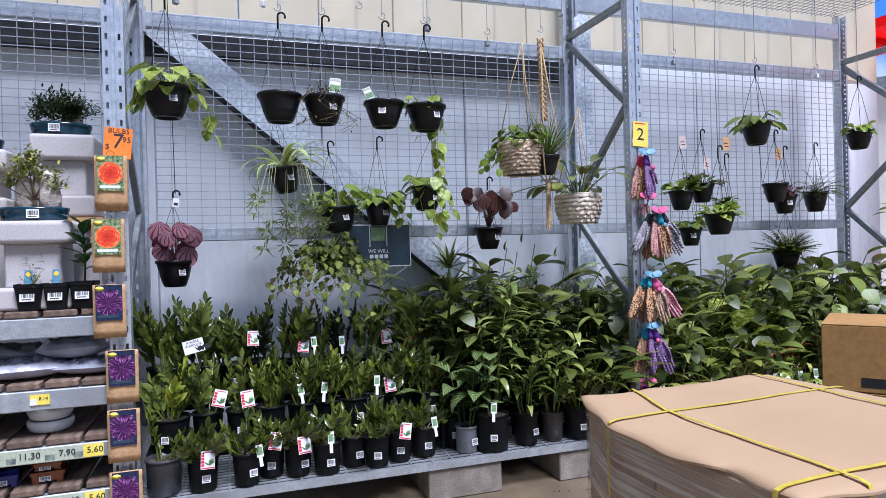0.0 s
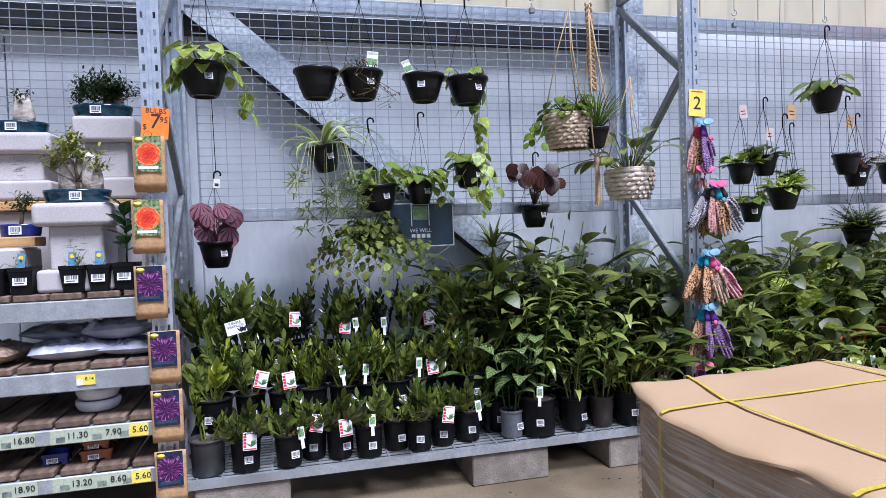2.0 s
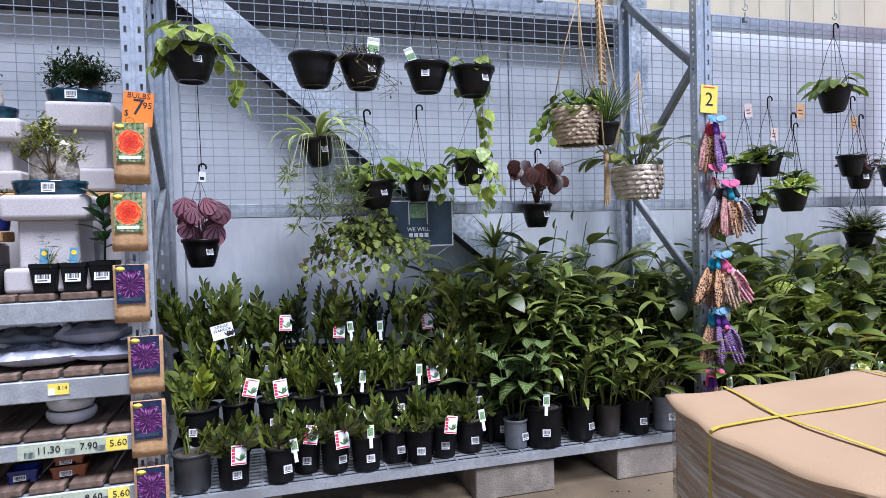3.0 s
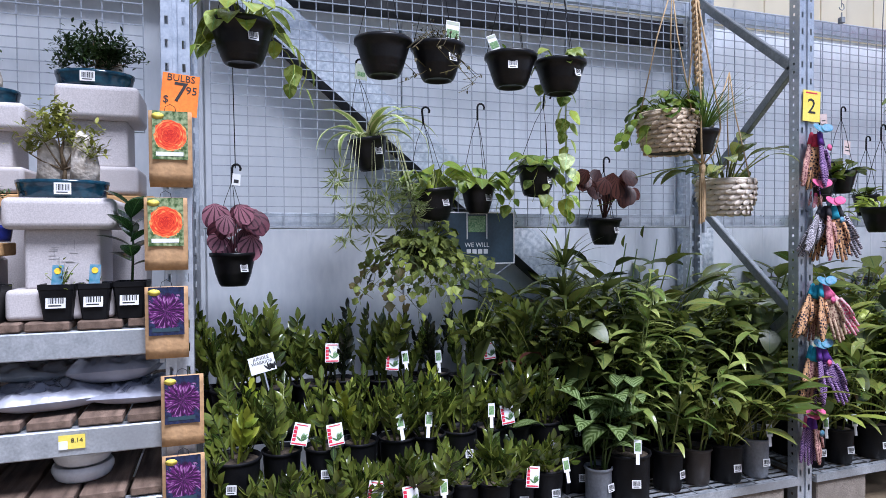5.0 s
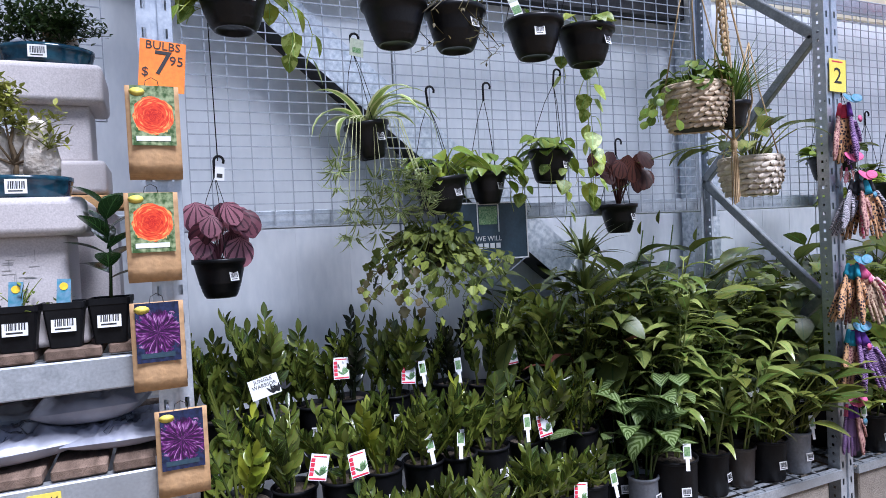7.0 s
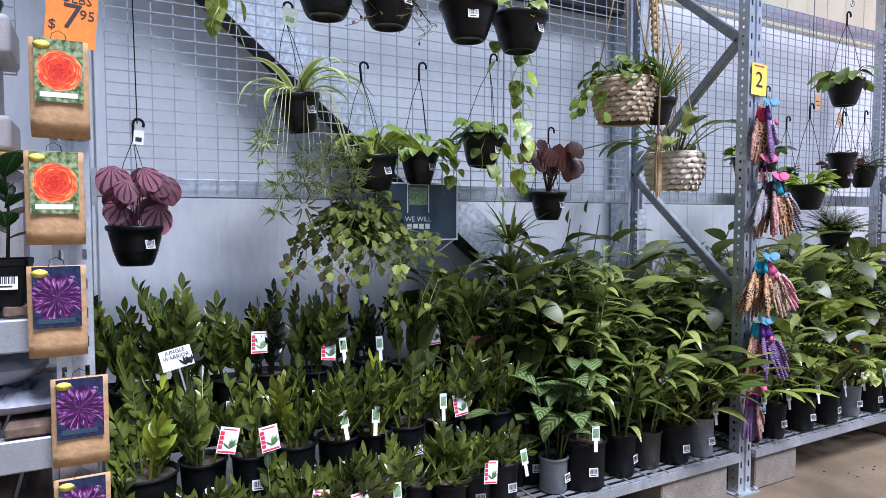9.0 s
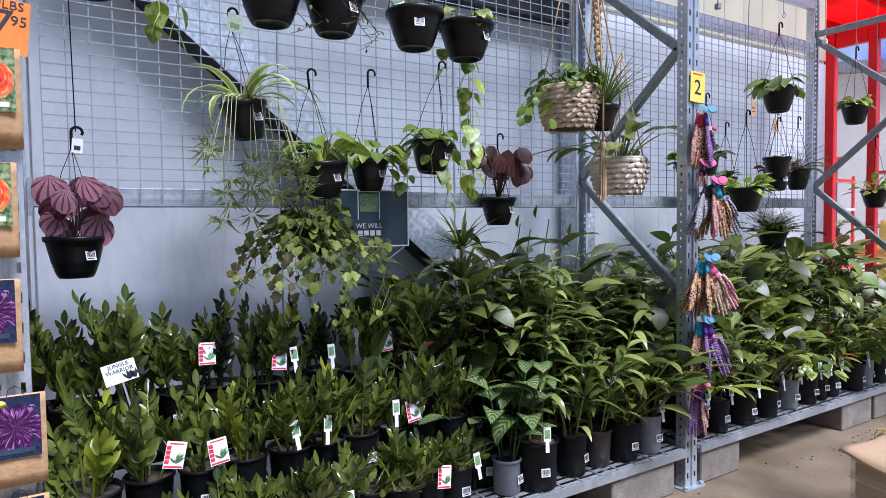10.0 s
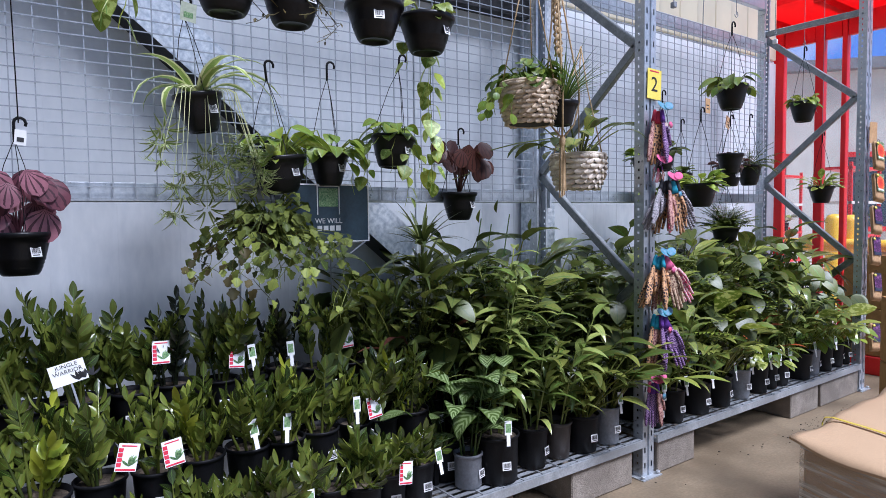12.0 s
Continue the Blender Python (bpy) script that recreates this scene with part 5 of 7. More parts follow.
# woven baskets and macrame
def basket(x, y, z, r, h, mat, label, rows=9, pieces=20, belly=0.06):
    t = thing("woven_basket", label, "basket", pose(x, y, z), "woven baskets")
    s = Shape()
    rnd = random.Random(int(x * 100))
    girth = lambda u: r * (0.62 + 0.38 * math.sin(math.pi * (0.10 + 0.48 * u)) ** 0.9)
    for j in range(rows):
        u = (j + 0.5) / rows
        rr = girth(u)
        for k in range(pieces):
            a = 2 * math.pi * (k + 0.5 * (j % 2) + rnd.uniform(-0.12, 0.12)) / pieces
            wd = 2 * math.pi * rr / pieces * rnd.uniform(0.74, 0.92)
            m = Matrix.Translation((rr * math.cos(a), rr * math.sin(a), u * h)) @ Matrix.Rotation(a + math.pi / 2 + 0.16, 4, 'Z') @ Matrix.Rotation(rnd.uniform(-0.42, 0.02), 4, 'Y') @ Matrix.Rotation(math.pi / 2, 4, 'Y')
            hh = h / rows * rnd.uniform(0.52, 0.66)
            strand = Shape().lathe([(0.35, -wd), (0.85, -wd * 0.6), (1.0, 0), (0.85, wd * 0.6), (0.35, wd)], 8, hh, 0.0065)
            s.add(strand, m)
    part("weave", s, mat, t)
    part("liner", Shape().lathe([(0.001, 0.004), (r * 0.70, 0.004), (girth(0.3) * 0.96, h * 0.3), (girth(0.6) * 0.96, h * 0.6), (r * 0.96, h - 0.004), (r * 0.9, h - 0.004), (r * 0.6, 0.02)], 18), surf("dark_liner", (0.03, 0.025, 0.02), (0.05, 0.04, 0.03), 9, 0.8), t)
    part("rolled_rim", Shape().tube([((r * 0.985) * math.cos(a * math.pi / 12), (r * 0.985) * math.sin(a * math.pi / 12), h) for a in range(25)], 0.008, 6), mat, t)
    part("potting_mix", Shape().disc(r * 0.9, h - 0.02, 18, jit=0.006), SOIL, t)
    return t


b1 = basket(1.585, 3.505, 1.70, 0.130, 0.175, WICKER, "round natural woven hyacinth basket with a leafy green plant")
part(F, crown(41, 75, 0.055, "round", 0.15, 1.3, 0.9), POTHOSG, b1).location = (0, 0, 0.155)
part("trailing_stem", trail_foliage(42, [(170, .18, .12), (200, .17, .16), (150, .19, .08), (185, .2, .05), (160, .2, .14)], 0.05, "round", 0.022, 0.9), POTHOSG, b1).location = (0, 0, 0.155)
b2 = basket(1.985, 3.585, 1.428, 0.130, 0.165, WHITEWICKER, "whitewashed woven basket with a dark-leaved plant", 7, 18)
part(F, broad_foliage(43, 24, 0.26, 0.15, 0.07, "ellipse", 1.05, 0.9, 0.2), LILY, b2).location = (0, 0, 0.15)
part("long_stem", Shape().tube([(0, 0, 0), (-0.1, 0.05, 0.1), (-0.22, 0.2, 0.08), (-0.33, 0.36, 0.04), (-0.36, 0.40, -0.06), (-0.45, 0.42, -0.09)], 0.003, 4).leaf((-0.1, 0.05, 0.11), (-1, -0.3, 0.2), 0.15, 0.065, "ellipse", 0.5).leaf((-0.12, 0.0, 0.09), (-1, -0.6, 0.1), 0.15, 0.065, "ellipse", 0.7), DEEP, b2).location = (0, 0, 0.15)
for t, zt in ((b1, 0.75), (b2, 0.69)):
    for k in range(3):
        a = math.radians(120 * k + 40)
        part("jute_cord", Shape().tube([(0.128 * math.cos(a), 0.128 * math.sin(a), 0.17), (0.05 * math.cos(a), 0.05 * math.sin(a), zt * 0.7), (0.02, 0, zt)], 0.0032, 5), JUTE, t)
mac = thing("macrame_hanger", "knotted jute macrame hanger with a long tassel", "plant hanger", pose(1.70, 3.42, 1.80))
for k in range(4):
    a = math.radians(90 * k + 45)
    c = Vector((math.cos(a), math.sin(a), 0))
    part("cord", Shape().tube([(0, 0, -0.16), tuple(c * 0.05 + Vector((0, 0, -0.10))), tuple(c * 0.074 + Vector((0, 0, 0.0))), tuple(c * 0.07 + Vector((0, 0, 0.06))), tuple(c * 0.03 + Vector((0, 0.02, 0.36))), (0, 0.05, 0.66)], 0.0042, 5), JUTE, mac)
braid = Shape()
for q in range(3):
    braid.tube([(0.017 * math.sin(k * 0.8 + q * 2.09), 0.02 + 0.008 * math.sin(2 * (k * 0.8 + q * 2.09)) + 0.03 * k / 40, 0.20 + 0.0118 * k) for k in range(41)], 0.0062, 6)
part("braid", braid, JUTE, mac)
tas = Shape()
rnd = random.Random(4)
for k in range(26):
    a, rr = rnd.uniform(0, 6.28), rnd.uniform(0, 0.016)
    tas.tube([(0.005 * math.cos(a), 0.005 * math.sin(a), -0.17), (rr * math.cos(a), rr * math.sin(a), -0.24), (rr * 1.15 * math.cos(a), rr * 1.15 * math.sin(a), -0.40 + rnd.uniform(-0.02, 0.02))], 0.0022, 4)
tas.lathe([(0.004, -0.20), (0.013, -0.185), (0.014, -0.16), (0.005, -0.145)], 10)
part("tassel", tas, JUTE, mac)
hanging(1.70, 3.42, 1.80, 0.070, 0.105, [(blade_foliage(45, 110, 0.30, 0.007, 0.6, 1.1, 7), SPIDERG, F, "")], "wispy grass-like plant in a small black pot in macrame", 0, code=None)

# ---- hanging plants of the second bay ----
hanging(3.34, 3.58, 2.075, 0.098, 0.145, [(crown(51, 24, 0.12, "heart", 0.11, 1.15, 0.62), POTHOSG, F, "")], "broad-leaved peperomia in a black hanging pot", 0.36, code=None)
hanging(3.05, 3.98, 1.66, 0.088, 0.135, [(crown(53, 28, 0.085, "ellipse", 0.07, 1.2), POTHOSG, F, "")], "small leafy plant in a black hanging pot", 0.36, code=None)
hanging(3.25, 4.0, 1.715, 0.088, 0.135, [(crown(54, 28, 0.10, "ellipse", 0.09, 1.2), LILY, F, "")], "dark green leafy plant in a black hanging pot", 0.37, code=None)
hanging(3.02, 3.58, 1.475, 0.098, 0.135, [(crown(55, 48, 0.085, "ellipse", 0.08, 1.25, 0.5), POTHOS, F, "")], "yellow-green leafy plant in a dark hanging bowl", 0.42, code=None)
hanging(3.46, 4.0, 1.575, 0.075, 0.13, [(crown(57, 20, 0.06, "ellipse", 0.06, 1.2), POTHOSG, F, "")], "small leafy plant in a black hanging pot with barcode", 0.34)
hanging(3.10, 3.95, 1.40, 0.080, 0.13, [(crown(58, 24, 0.065, "heart", 0.11, 1.1), POTHOS, F, "")], "light green plant in a blue-black hanging pot", 0.34, code=-25)
hanging(3.72, 3.80, 1.70, 0.088, 0.135, [(crown(59, 5, 0.03, "ellipse", 0.03), TRADES, F, "")], "nearly bare black hanging pot", 0.36, code=None)
hanging(3.93, 3.92, 1.63, 0.088, 0.14, [(crown(60, 30, 0.065, "ellipse", 0.10, 1.2), BEGRED, F, "")], "dark red coleus in a black hanging pot", 0.34, code=-20)
hanging(4.30, 3.98, 1.655, 0.09, 0.15, [(fern_foliage(61, 36, 0.25, 0.04, 0.010, 1.2, 1.3), FERNM, F, "")], "fine grassy fern in a black hanging pot", 0.36, code=None)
hanging(4.02, 4.0, 1.20, 0.10, 0.13, [(fern_foliage(63, 70, 0.24, 0.07, 0.016, 1.1, 0.7), FERNM, F, "")], "dense bushy fern in a black hanging pot", 0.36, code=None)
hanging(4.26, 3.58, 2.06, 0.090, 0.135, [(crown(65, 18, 0.07, "heart", 0.07, 1.25), POTHOSG, F, ""), (crown(66, 8, 0.05, "ellipse", 0.08), VARIE, "pale_foliage", "")], "small variegated plant in a black hanging pot", 0.36)
hanging(4.95, 3.75, 1.50, 0.095, 0.13, [(crown(67, 30, 0.10, "ellipse", 0.10, 1.25, 0.45), POTHOS, F, "")], "golden striped leafy plant in a black hanging pot", 0.40, code=None)
wire_hook(4.26, 3.58, 2.43)
solid("extension_wire", Shape().tube([(4.95, 3.75, 1.90), (4.95, 3.75, 3.08)], 0.002, 4), WIRE, "long thin wire hanger from the overhead deck", "wire")
solid("extension_wire", Shape().tube([(3.02, 3.58, 1.89), (2.985, 3.55, 2.45), (2.985, 3.52, 3.08)], 0.0025, 5), WIRE, "long thin wire hanger from the overhead deck", "wire")
solid("extension_wire", Shape().tube([(3.38, 3.60, 1.93), (3.55, 3.75, 1.70), (3.72, 3.80, 1.69)], 0.0018, 4), BLACKPLASTIC, "thin black hanging wire between two pots", "wire")
for k, (x, y, z) in enumerate(((3.05, 3.95, 2.0), (3.09, 3.58, 1.93), (3.30, 4.0, 1.86), (3.86, 3.9, 1.93))):
    o = solid("hang_tag", card(0.075, 0.085), surf("pink_card", (0.70, 0.55, 0.50), (0.78, 0.64, 0.6), 9, 0.6) if k % 2 == 0 else KRAFT, "small pale pink and kraft hanging tag on a plant hook", "tag", "hang tags", m=pose(x, y, z, 0, 6 * k - 8, 12))
    part("text_bar", Shape().box(-0.02, 0.02, -0.0012, -0.0006, -0.02, -0.014).box(-0.025, 0.015, -0.0012, -0.0006, 0.0, 0.006), INK, o)

# tags on the begonia and spider plant hooks
for x, y, z, w, h, mt in ((-0.262, 3.992, 1.585, 0.034, 0.05, PAPER), (0.285, 3.985, 2.085, 0.06, 0.07, PALEGREEN)):
    o = solid("hang_tag", card(w, h), mt, "small printed tag hung on a plant hook", "tag", "hang tags", m=pose(x, y, z, 0, 5, 8))
    part("text_bar", Shape().box(-w * 0.3, w * 0.3, -0.0012, -0.0006, -h * 0.3, 0.0), INK if mt is PAPER else GREENINK, o)

# slate sign on the mesh with its wire bracket
sg = thing("slate_sign", "dark slate-blue sign with pale border and white picture panel", "sign", pose(0.865, 4.035, 1.325))
part("panel", Shape().box(-0.205, 0.205, -0.006, 0.006, -0.13, 0.13, c=0.004), SIGNBLUE, sg)
bd = Shape()
for q in ((-0.203, 0.203, -0.129, -0.123), (-0.203, 0.203, 0.123, 0.129), (-0.203, -0.197, -0.123, 0.123), (0.197, 0.203, -0.123, 0.123)):
    bd.box(q[0], q[1], -0.0085, -0.0062, q[2], q[3])
part("border", bd, PAPER, sg)
fr = Shape()
for q in ((-0.055, 0.055, 0.118, 0.123), (-0.055, -0.050, -0.005, 0.118), (0.050, 0.055, -0.005, 0.118)):
    fr.box(q[0], q[1], -0.0085, -0.0062, q[2], q[3])
part("picture_frame", fr, PAPER, sg)
part("picture", Shape().box(-0.045, 0.045, -0.0085, -0.0062, 0.03, 0.11), GREENINK, sg)
tx = Shape()
for j, n in ((1, 4),):
    for k in range(n):
        tx.box(-0.055 + k * 0.030, -0.033 + k * 0.030, -0.0085, -0.0062, -0.045 - j * 0.032, -0.022 - j * 0.032)
part("text_bar", tx, PAPER, sg)
lettering("WE WILL", 0.032, PAPER, sg, pose(0.0, -0.0075, -0.034) @ FACING)
part("wire_bracket", Shape().tube([(-0.16, -0.01, -0.13), (0.005, -0.01, -0.245), (0.18, -0.01, -0.13)], 0.004, 6).tube([(0.005, -0.008, -0.13), (0.005, -0.008, -0.40)], 0.003, 5), WIRE, sg)


# ---- shelving bay ----
SX0, SX1 = FRAMES[0] + 0.057, FRAMES[1] - 0.057
SHELVES = (1.045, 0.737, 0.493, 0.285)
HEIGHTS = (0.085, 0.085, 0.066, 0.066)
board_mesh = {}
for zt, hb in zip(SHELVES, HEIGHTS):
    beam(SX0, SX1, 3.375, zt - hb, zt)
    beam(SX0, SX1, 4.06, zt - hb, zt)
    sh = thing("timber_shelf", "weathered timber board decking across the rack beams", "shelf", pose(0, 0, zt + 0.003), "timber shelves")
    rnd = random.Random(int(zt * 100))
    x = SX1 + 0.03
    while x > SX0 + 0.1:
        w = rnd.choice((0.135, 0.14, 0.145))
        if w not in board_mesh:
            board_mesh[w] = Shape().box(-w + 0.006, -0.006, 3.385, 4.11, 0, 0.028, c=0.004).mesh("board", OLDWOOD)
        shared("board", board_mesh[w], sh, pose(x, rnd.uniform(-0.008, 0.008), rnd.uniform(0, 0.003)))
        x -= w + rnd.uniform(0.0, 0.012)
TOP = [z + 0.034 for z in SHELVES]


def price_strip(z, h, prices, pale):
    t = thing("price_strip", "pale green printed price strip on the shelf edge", "price strip", group="price strips")
    for x0, x1 in ((-1.35, -0.982), (-0.926, -0.535)):
        part("strip", Shape().box(x0, x1, 3.3695, 3.3735, z - h, z), pale, t)
    y = Shape().box(-0.615, -0.537, 3.3675, 3.369, z - h + 0.002, z - 0.002)
    part("yellow_section", y, YELLOW, t)
    for x, s in prices:
        lettering(s, 0.038, INK, t, pose(x - 0.002, 3.3665, z - h * 0.46) @ FACING)
        bars = Shape()
        for k in range(9):
            bars.box(x - 0.085 + k * 0.004, x - 0.083 + k * 0.004, 3.368, 3.3692, z - h * 0.9, z - h * 0.5)
        part("barcode", bars, SIGNBLUE, t)
    return t


price_strip(0.490, 0.058, ((-1.022, "16.80"), (-0.817, "11.30"), (-0.675, "7.90"), (-0.568, "5.60")), PALEGREEN)
price_strip(0.282, 0.058, ((-1.03, "18.90"), (-0.81, "13.20"), (-0.665, "8.60"), (-0.565, "5.60")), PALEGREEN)
pt = thing("price_tag", "yellow and white shelf price tag reading 8.14", "price tag", pose(-0.775, 3.372, 0.70))
part("tag_panel", Shape().box(-0.037, 0.037, -0.003, -0.001, -0.022, 0.022), YELLOW, pt)
part("white_section", Shape().box(-0.037, -0.012, -0.0042, -0.0032, -0.022, 0.004), PAPER, pt)
lettering("8.14", 0.02, INK, pt, pose(0.014, -0.0036, 0.004) @ FACING)


def pedestal(x0, x1, y0, y1, z, lid=0.10, body=0.19, base=0.105, label="white polystyrene box pedestal with an overhanging lid"):
    """Three polystyrene blocks: a foot, a narrower body with pencilled characters, and a wide lid."""
    t = thing("polystyrene_pedestal", label, "pedestal", pose((x0 + x1) / 2, (y0 + y1) / 2, z), "polystyrene pedestals")
    w, d = (x1 - x0) / 2, (y1 - y0) / 2
    part("foot", Shape().rounded(-w * 0.96, w * 0.96, -d * 0.98, d, 0, base, 0.016), STYRO, t)
    part("body", Shape().rounded(-w * 0.68, w * 0.68, -d * 0.72, d * 0.8, base - 0.004, base + body + 0.004, 0.012), STYRO, t)
    part("lid", Shape().rounded(-w, w, -d, d, base + body, base + body + lid, 0.02), STYRO, t)
    s, rnd = Shape(), random.Random(int(x0 * 50))
    for k in range(16):
        cx, cz = rnd.uniform(-0.035, 0.035), base + body * 0.55 + rnd.uniform(-0.05, 0.05)
        if k % 3:
            s.box(cx - rnd.uniform(0.008, 0.02), cx + 0.012, -0.0008, 0.0, cz, cz + 0.0016)
        else:
            s.box(cx, cx + 0.0016, -0.0008, 0.0, cz - 0.016, cz + 0.012)
    part("pencil_mark", s, surf("pencil", (0.28, 0.27, 0.26), (0.36, 0.35, 0.34), 30, 0.8, bump=0), t).location = (0, -d * 0.72 - 0.0004, 0)
    return t


pedestal(-0.970, -0.648, 3.415, 3.74, TOP[0], 0.10, 0.19, 0.098)
pk = thing("pine_plank", "raw pine plank lying over the shelf stack", "plank", group="pine planks")
part("plank", Shape().box(-1.9, -0.565, 3.765, 3.90, 1.452, 1.497, c=0.004), PINE, pk)
pedestal(-0.895, -0.612, 3.765, 4.05, 1.501, 0.125, 0.175, 0.105)
pedestal(-1.30, -0.985, 3.765, 4.05, 1.501, 0.10, 0.13, 0.095)
pk2 = thing("pine_plank", "raw pine plank lying over the shelf stack", "plank", group="pine planks")
part("plank", Shape().box(-1.9, -0.985, 3.50, 3.64, 1.282, 1.325, c=0.004), PINE, pk2)
sup = thing("polystyrene_block", "plain white polystyrene block carrying the planks", "block")
part("lower_block", Shape().box(-1.45, -1.03, 3.45, 3.72, TOP[0], 1.278, c=0.012), STYRO, sup)
sup2 = thing("polystyrene_block", "plain white polystyrene block carrying the planks", "block")
part("tall_block", Shape().box(-1.25, -0.60, 3.80, 4.02, TOP[0], 1.448, c=0.012), STYRO, sup2)


def tray_shape(rx, ry, h, sides=28):
    s = Shape()
    s.lathe([(0.001, 0.006), (0.80, 0.006), (0.82, 0.0), (0.9, 0.0), (0.93, 0.010), (0.96, h * 0.5), (0.985, h - 0.014), (1.0, h - 0.012), (1.0, h), (0.95, h), (0.92, h - 0.012), (0.5, h - 0.02)], sides, rx, ry)
    return s


def bonsai(x, y, z, rx, ry, h, glaze, crowns, leafmat, label, rock=None, trunk=True, code=(0, 0)):
    t = thing("bonsai", label, "bonsai", pose(x, y, z), "bonsai")
    part("tray_pot", tray_shape(rx, ry, h), glaze, t)
    part("potting_mix", Shape().disc(0.92, h - 0.012, 22, rx, ry, jit=0.006), SOIL, t)
    if trunk:
        tr = Shape().tube([(0.0, 0, h - 0.01), (0.008, 0.004, h + 0.05), (-0.006, 0, h + 0.10), (0.004, 0, h + 0.15)], 0.009, 7, 0.003)
        for k, (cx, cy, cz, r, n, lf) in enumerate(crowns):
            tr.tube([(0, 0, h + 0.04), (cx * 0.6, cy * 0.6, h + cz * 0.7), (cx, cy, h + cz)], 0.004, 5, 0.0015)
        part("trunk", tr, BARK, t)
    fo = Shape()
    for k, (cx, cy, cz, r, n, lf) in enumerate(crowns):
        fo.add(bush_foliage(300 + k + int(x * -100), n, r, r * 0.8, lf), pose(cx, cy, h + cz))
    part("foliage", fo, leafmat, t)
    for rk in rock or ():
        s = Shape().lathe([(0.001, 0.0), (1.0, 0.0), (0.95, 0.35), (0.8, 0.7), (0.6, 0.93), (0.25, 1.0), (0.001, 1.0)], 12, rk[3], rk[3] * 0.6, wob=0.14)
        s.v = [(vx + 0.004 * noise.noise(Vector((vx * 60, vy * 60, vz * 6))), vy, vz * rk[4] * (1 + 0.15 * noise.noise(Vector((vx * 40, vy * 40, 1))))) for vx, vy, vz in s.v]
        part("rock", s, ROCK, t, "pale upright rock slab").location = (rk[0], rk[1], h - 0.015)
    barcode(t, pose(code[0], -ry * math.sqrt(max(0.05, 1 - (code[0] / rx) ** 2)) - 0.004, h * 0.5, -2, 0, code[1]), 0.05, 0.038)
    return t


Z1 = TOP[0] + 0.388 + 0.003
bonsai(-0.832, 3.60, Z1, 0.142, 0.11, 0.062, TEALGLAZE, ((-0.05, -0.02, 0.13, 0.11, 140, 0.027), (0.04, -0.02, 0.12, 0.10, 110, 0.027), (-0.02, 0, 0.20, 0.09, 100, 0.026), (-0.11, 0, 0.10, 0.08, 70, 0.026), (0.09, -0.03, 0.08, 0.07, 40, 0.026)), MAPLE, "pale-leaved bonsai with upright rocks in a teal oval tray", ((0.065, -0.01, 0, 0.046, 0.18), (-0.045, 0.02, 0, 0.042, 0.17), (0.018, 0.02, 0, 0.036, 0.16)), code=(0.02, 0))
Z2 = 1.501 + 0.405 + 0.003
bonsai(-0.775, 3.88, Z2, 0.138, 0.10, 0.058, TEALGLAZE, ((-0.05, -0.02, 0.03, 0.12, 420, 0.022), (0.05, -0.03, 0.02, 0.12, 420, 0.022), (0.0, -0.04, 0.05, 0.11, 300, 0.02), (-0.10, -0.01, 0.02, 0.08, 160, 0.02), (0.11, 0.0, 0.05, 0.08, 120, 0.02)), DARKBON, "dark small-leaved bonsai with a rock in a blue-green tray", ((0.035, 0.045, 0, 0.05, 0.15),), code=(-0.01, 0))
bonsai(-1.16, 3.90, 1.501 + 0.325 + 0.003, 0.13, 0.10, 0.058, TEALGLAZE, ((0.02, 0, 0.08, 0.08, 120, 0.02),), DARKBON, "small bonsai with a rock in a blue-green tray", ((0.02, 0.0, 0, 0.05, 0.16),))
bonsai(-1.06, 3.57, 1.325 + 0.003, 0.085, 0.065, 0.055, BLUEGLAZE, ((0.0, 0, 0.06, 0.07, 120, 0.018), (0.03, 0, 0.09, 0.05, 80, 0.016)), DARKBON, "small dark bonsai in a dark oblong tray", code=(0.0, 0))


def square_pot(x, y, z, w, h, label, leaves, tagmat=None):
    t = thing("square_potted_plant", label, "potted plant", pose(x, y, z, 0, 0, -4), "square potted plants")
    s = Shape()
    b = len(s.v)
    for k, (q, zz) in enumerate(((0.76, 0), (0.98, h - 0.018), (1.02, h - 0.016), (1.02, h), (0.92, h), (0.88, h - 0.02))):
        r = w / 2 * q
        c = r * 0.88
        s.v += [(-c, -r, zz), (c, -r, zz), (r, -c, zz), (r, c, zz), (c, r, zz), (-c, r, zz), (-r, c, zz), (-r, -c, zz)]
    for k in range(5):
        for i in range(8):
            s.face((b + 8 * k + i, b + 8 * k + (i + 1) % 8, b + 8 * k + 8 + (i + 1) % 8, b + 8 * k + 8 + i))
    s.face(tuple(b + i for i in range(7, -1, -1)))
    part("pot", s, BLACKPLASTIC, t)
    part("potting_mix", Shape().box(-w * 0.42, w * 0.42, -w * 0.42, w * 0.42, h - 0.03, h - 0.022), SOIL, t)
    for sh, mt in leaves:
        part("foliage", sh, mt, t).location = (0, 0, h - 0.022)
    barcode(t, pose(0, -w * 0.44 - 0.003, h * 0.55, -7, 0, 0), 0.056, 0.045)
    if tagmat:
        c = part("plant_label", Shape().box(-0.016, 0.016, -0.0007, 0.0007, -0.03, 0.055), tagmat, t, "teal plant label with an orange fruit picture")
        c.matrix_basis = pose(0.0, -w * 0.30, h + 0.005, -6, 3, 0)
        part("fruit_picture", Shape().disc(0.010, 0.0008, 10), BOLLARD, c).matrix_basis = pose(0, -0.0012, 0.036, 90, 0, 0)
    return t


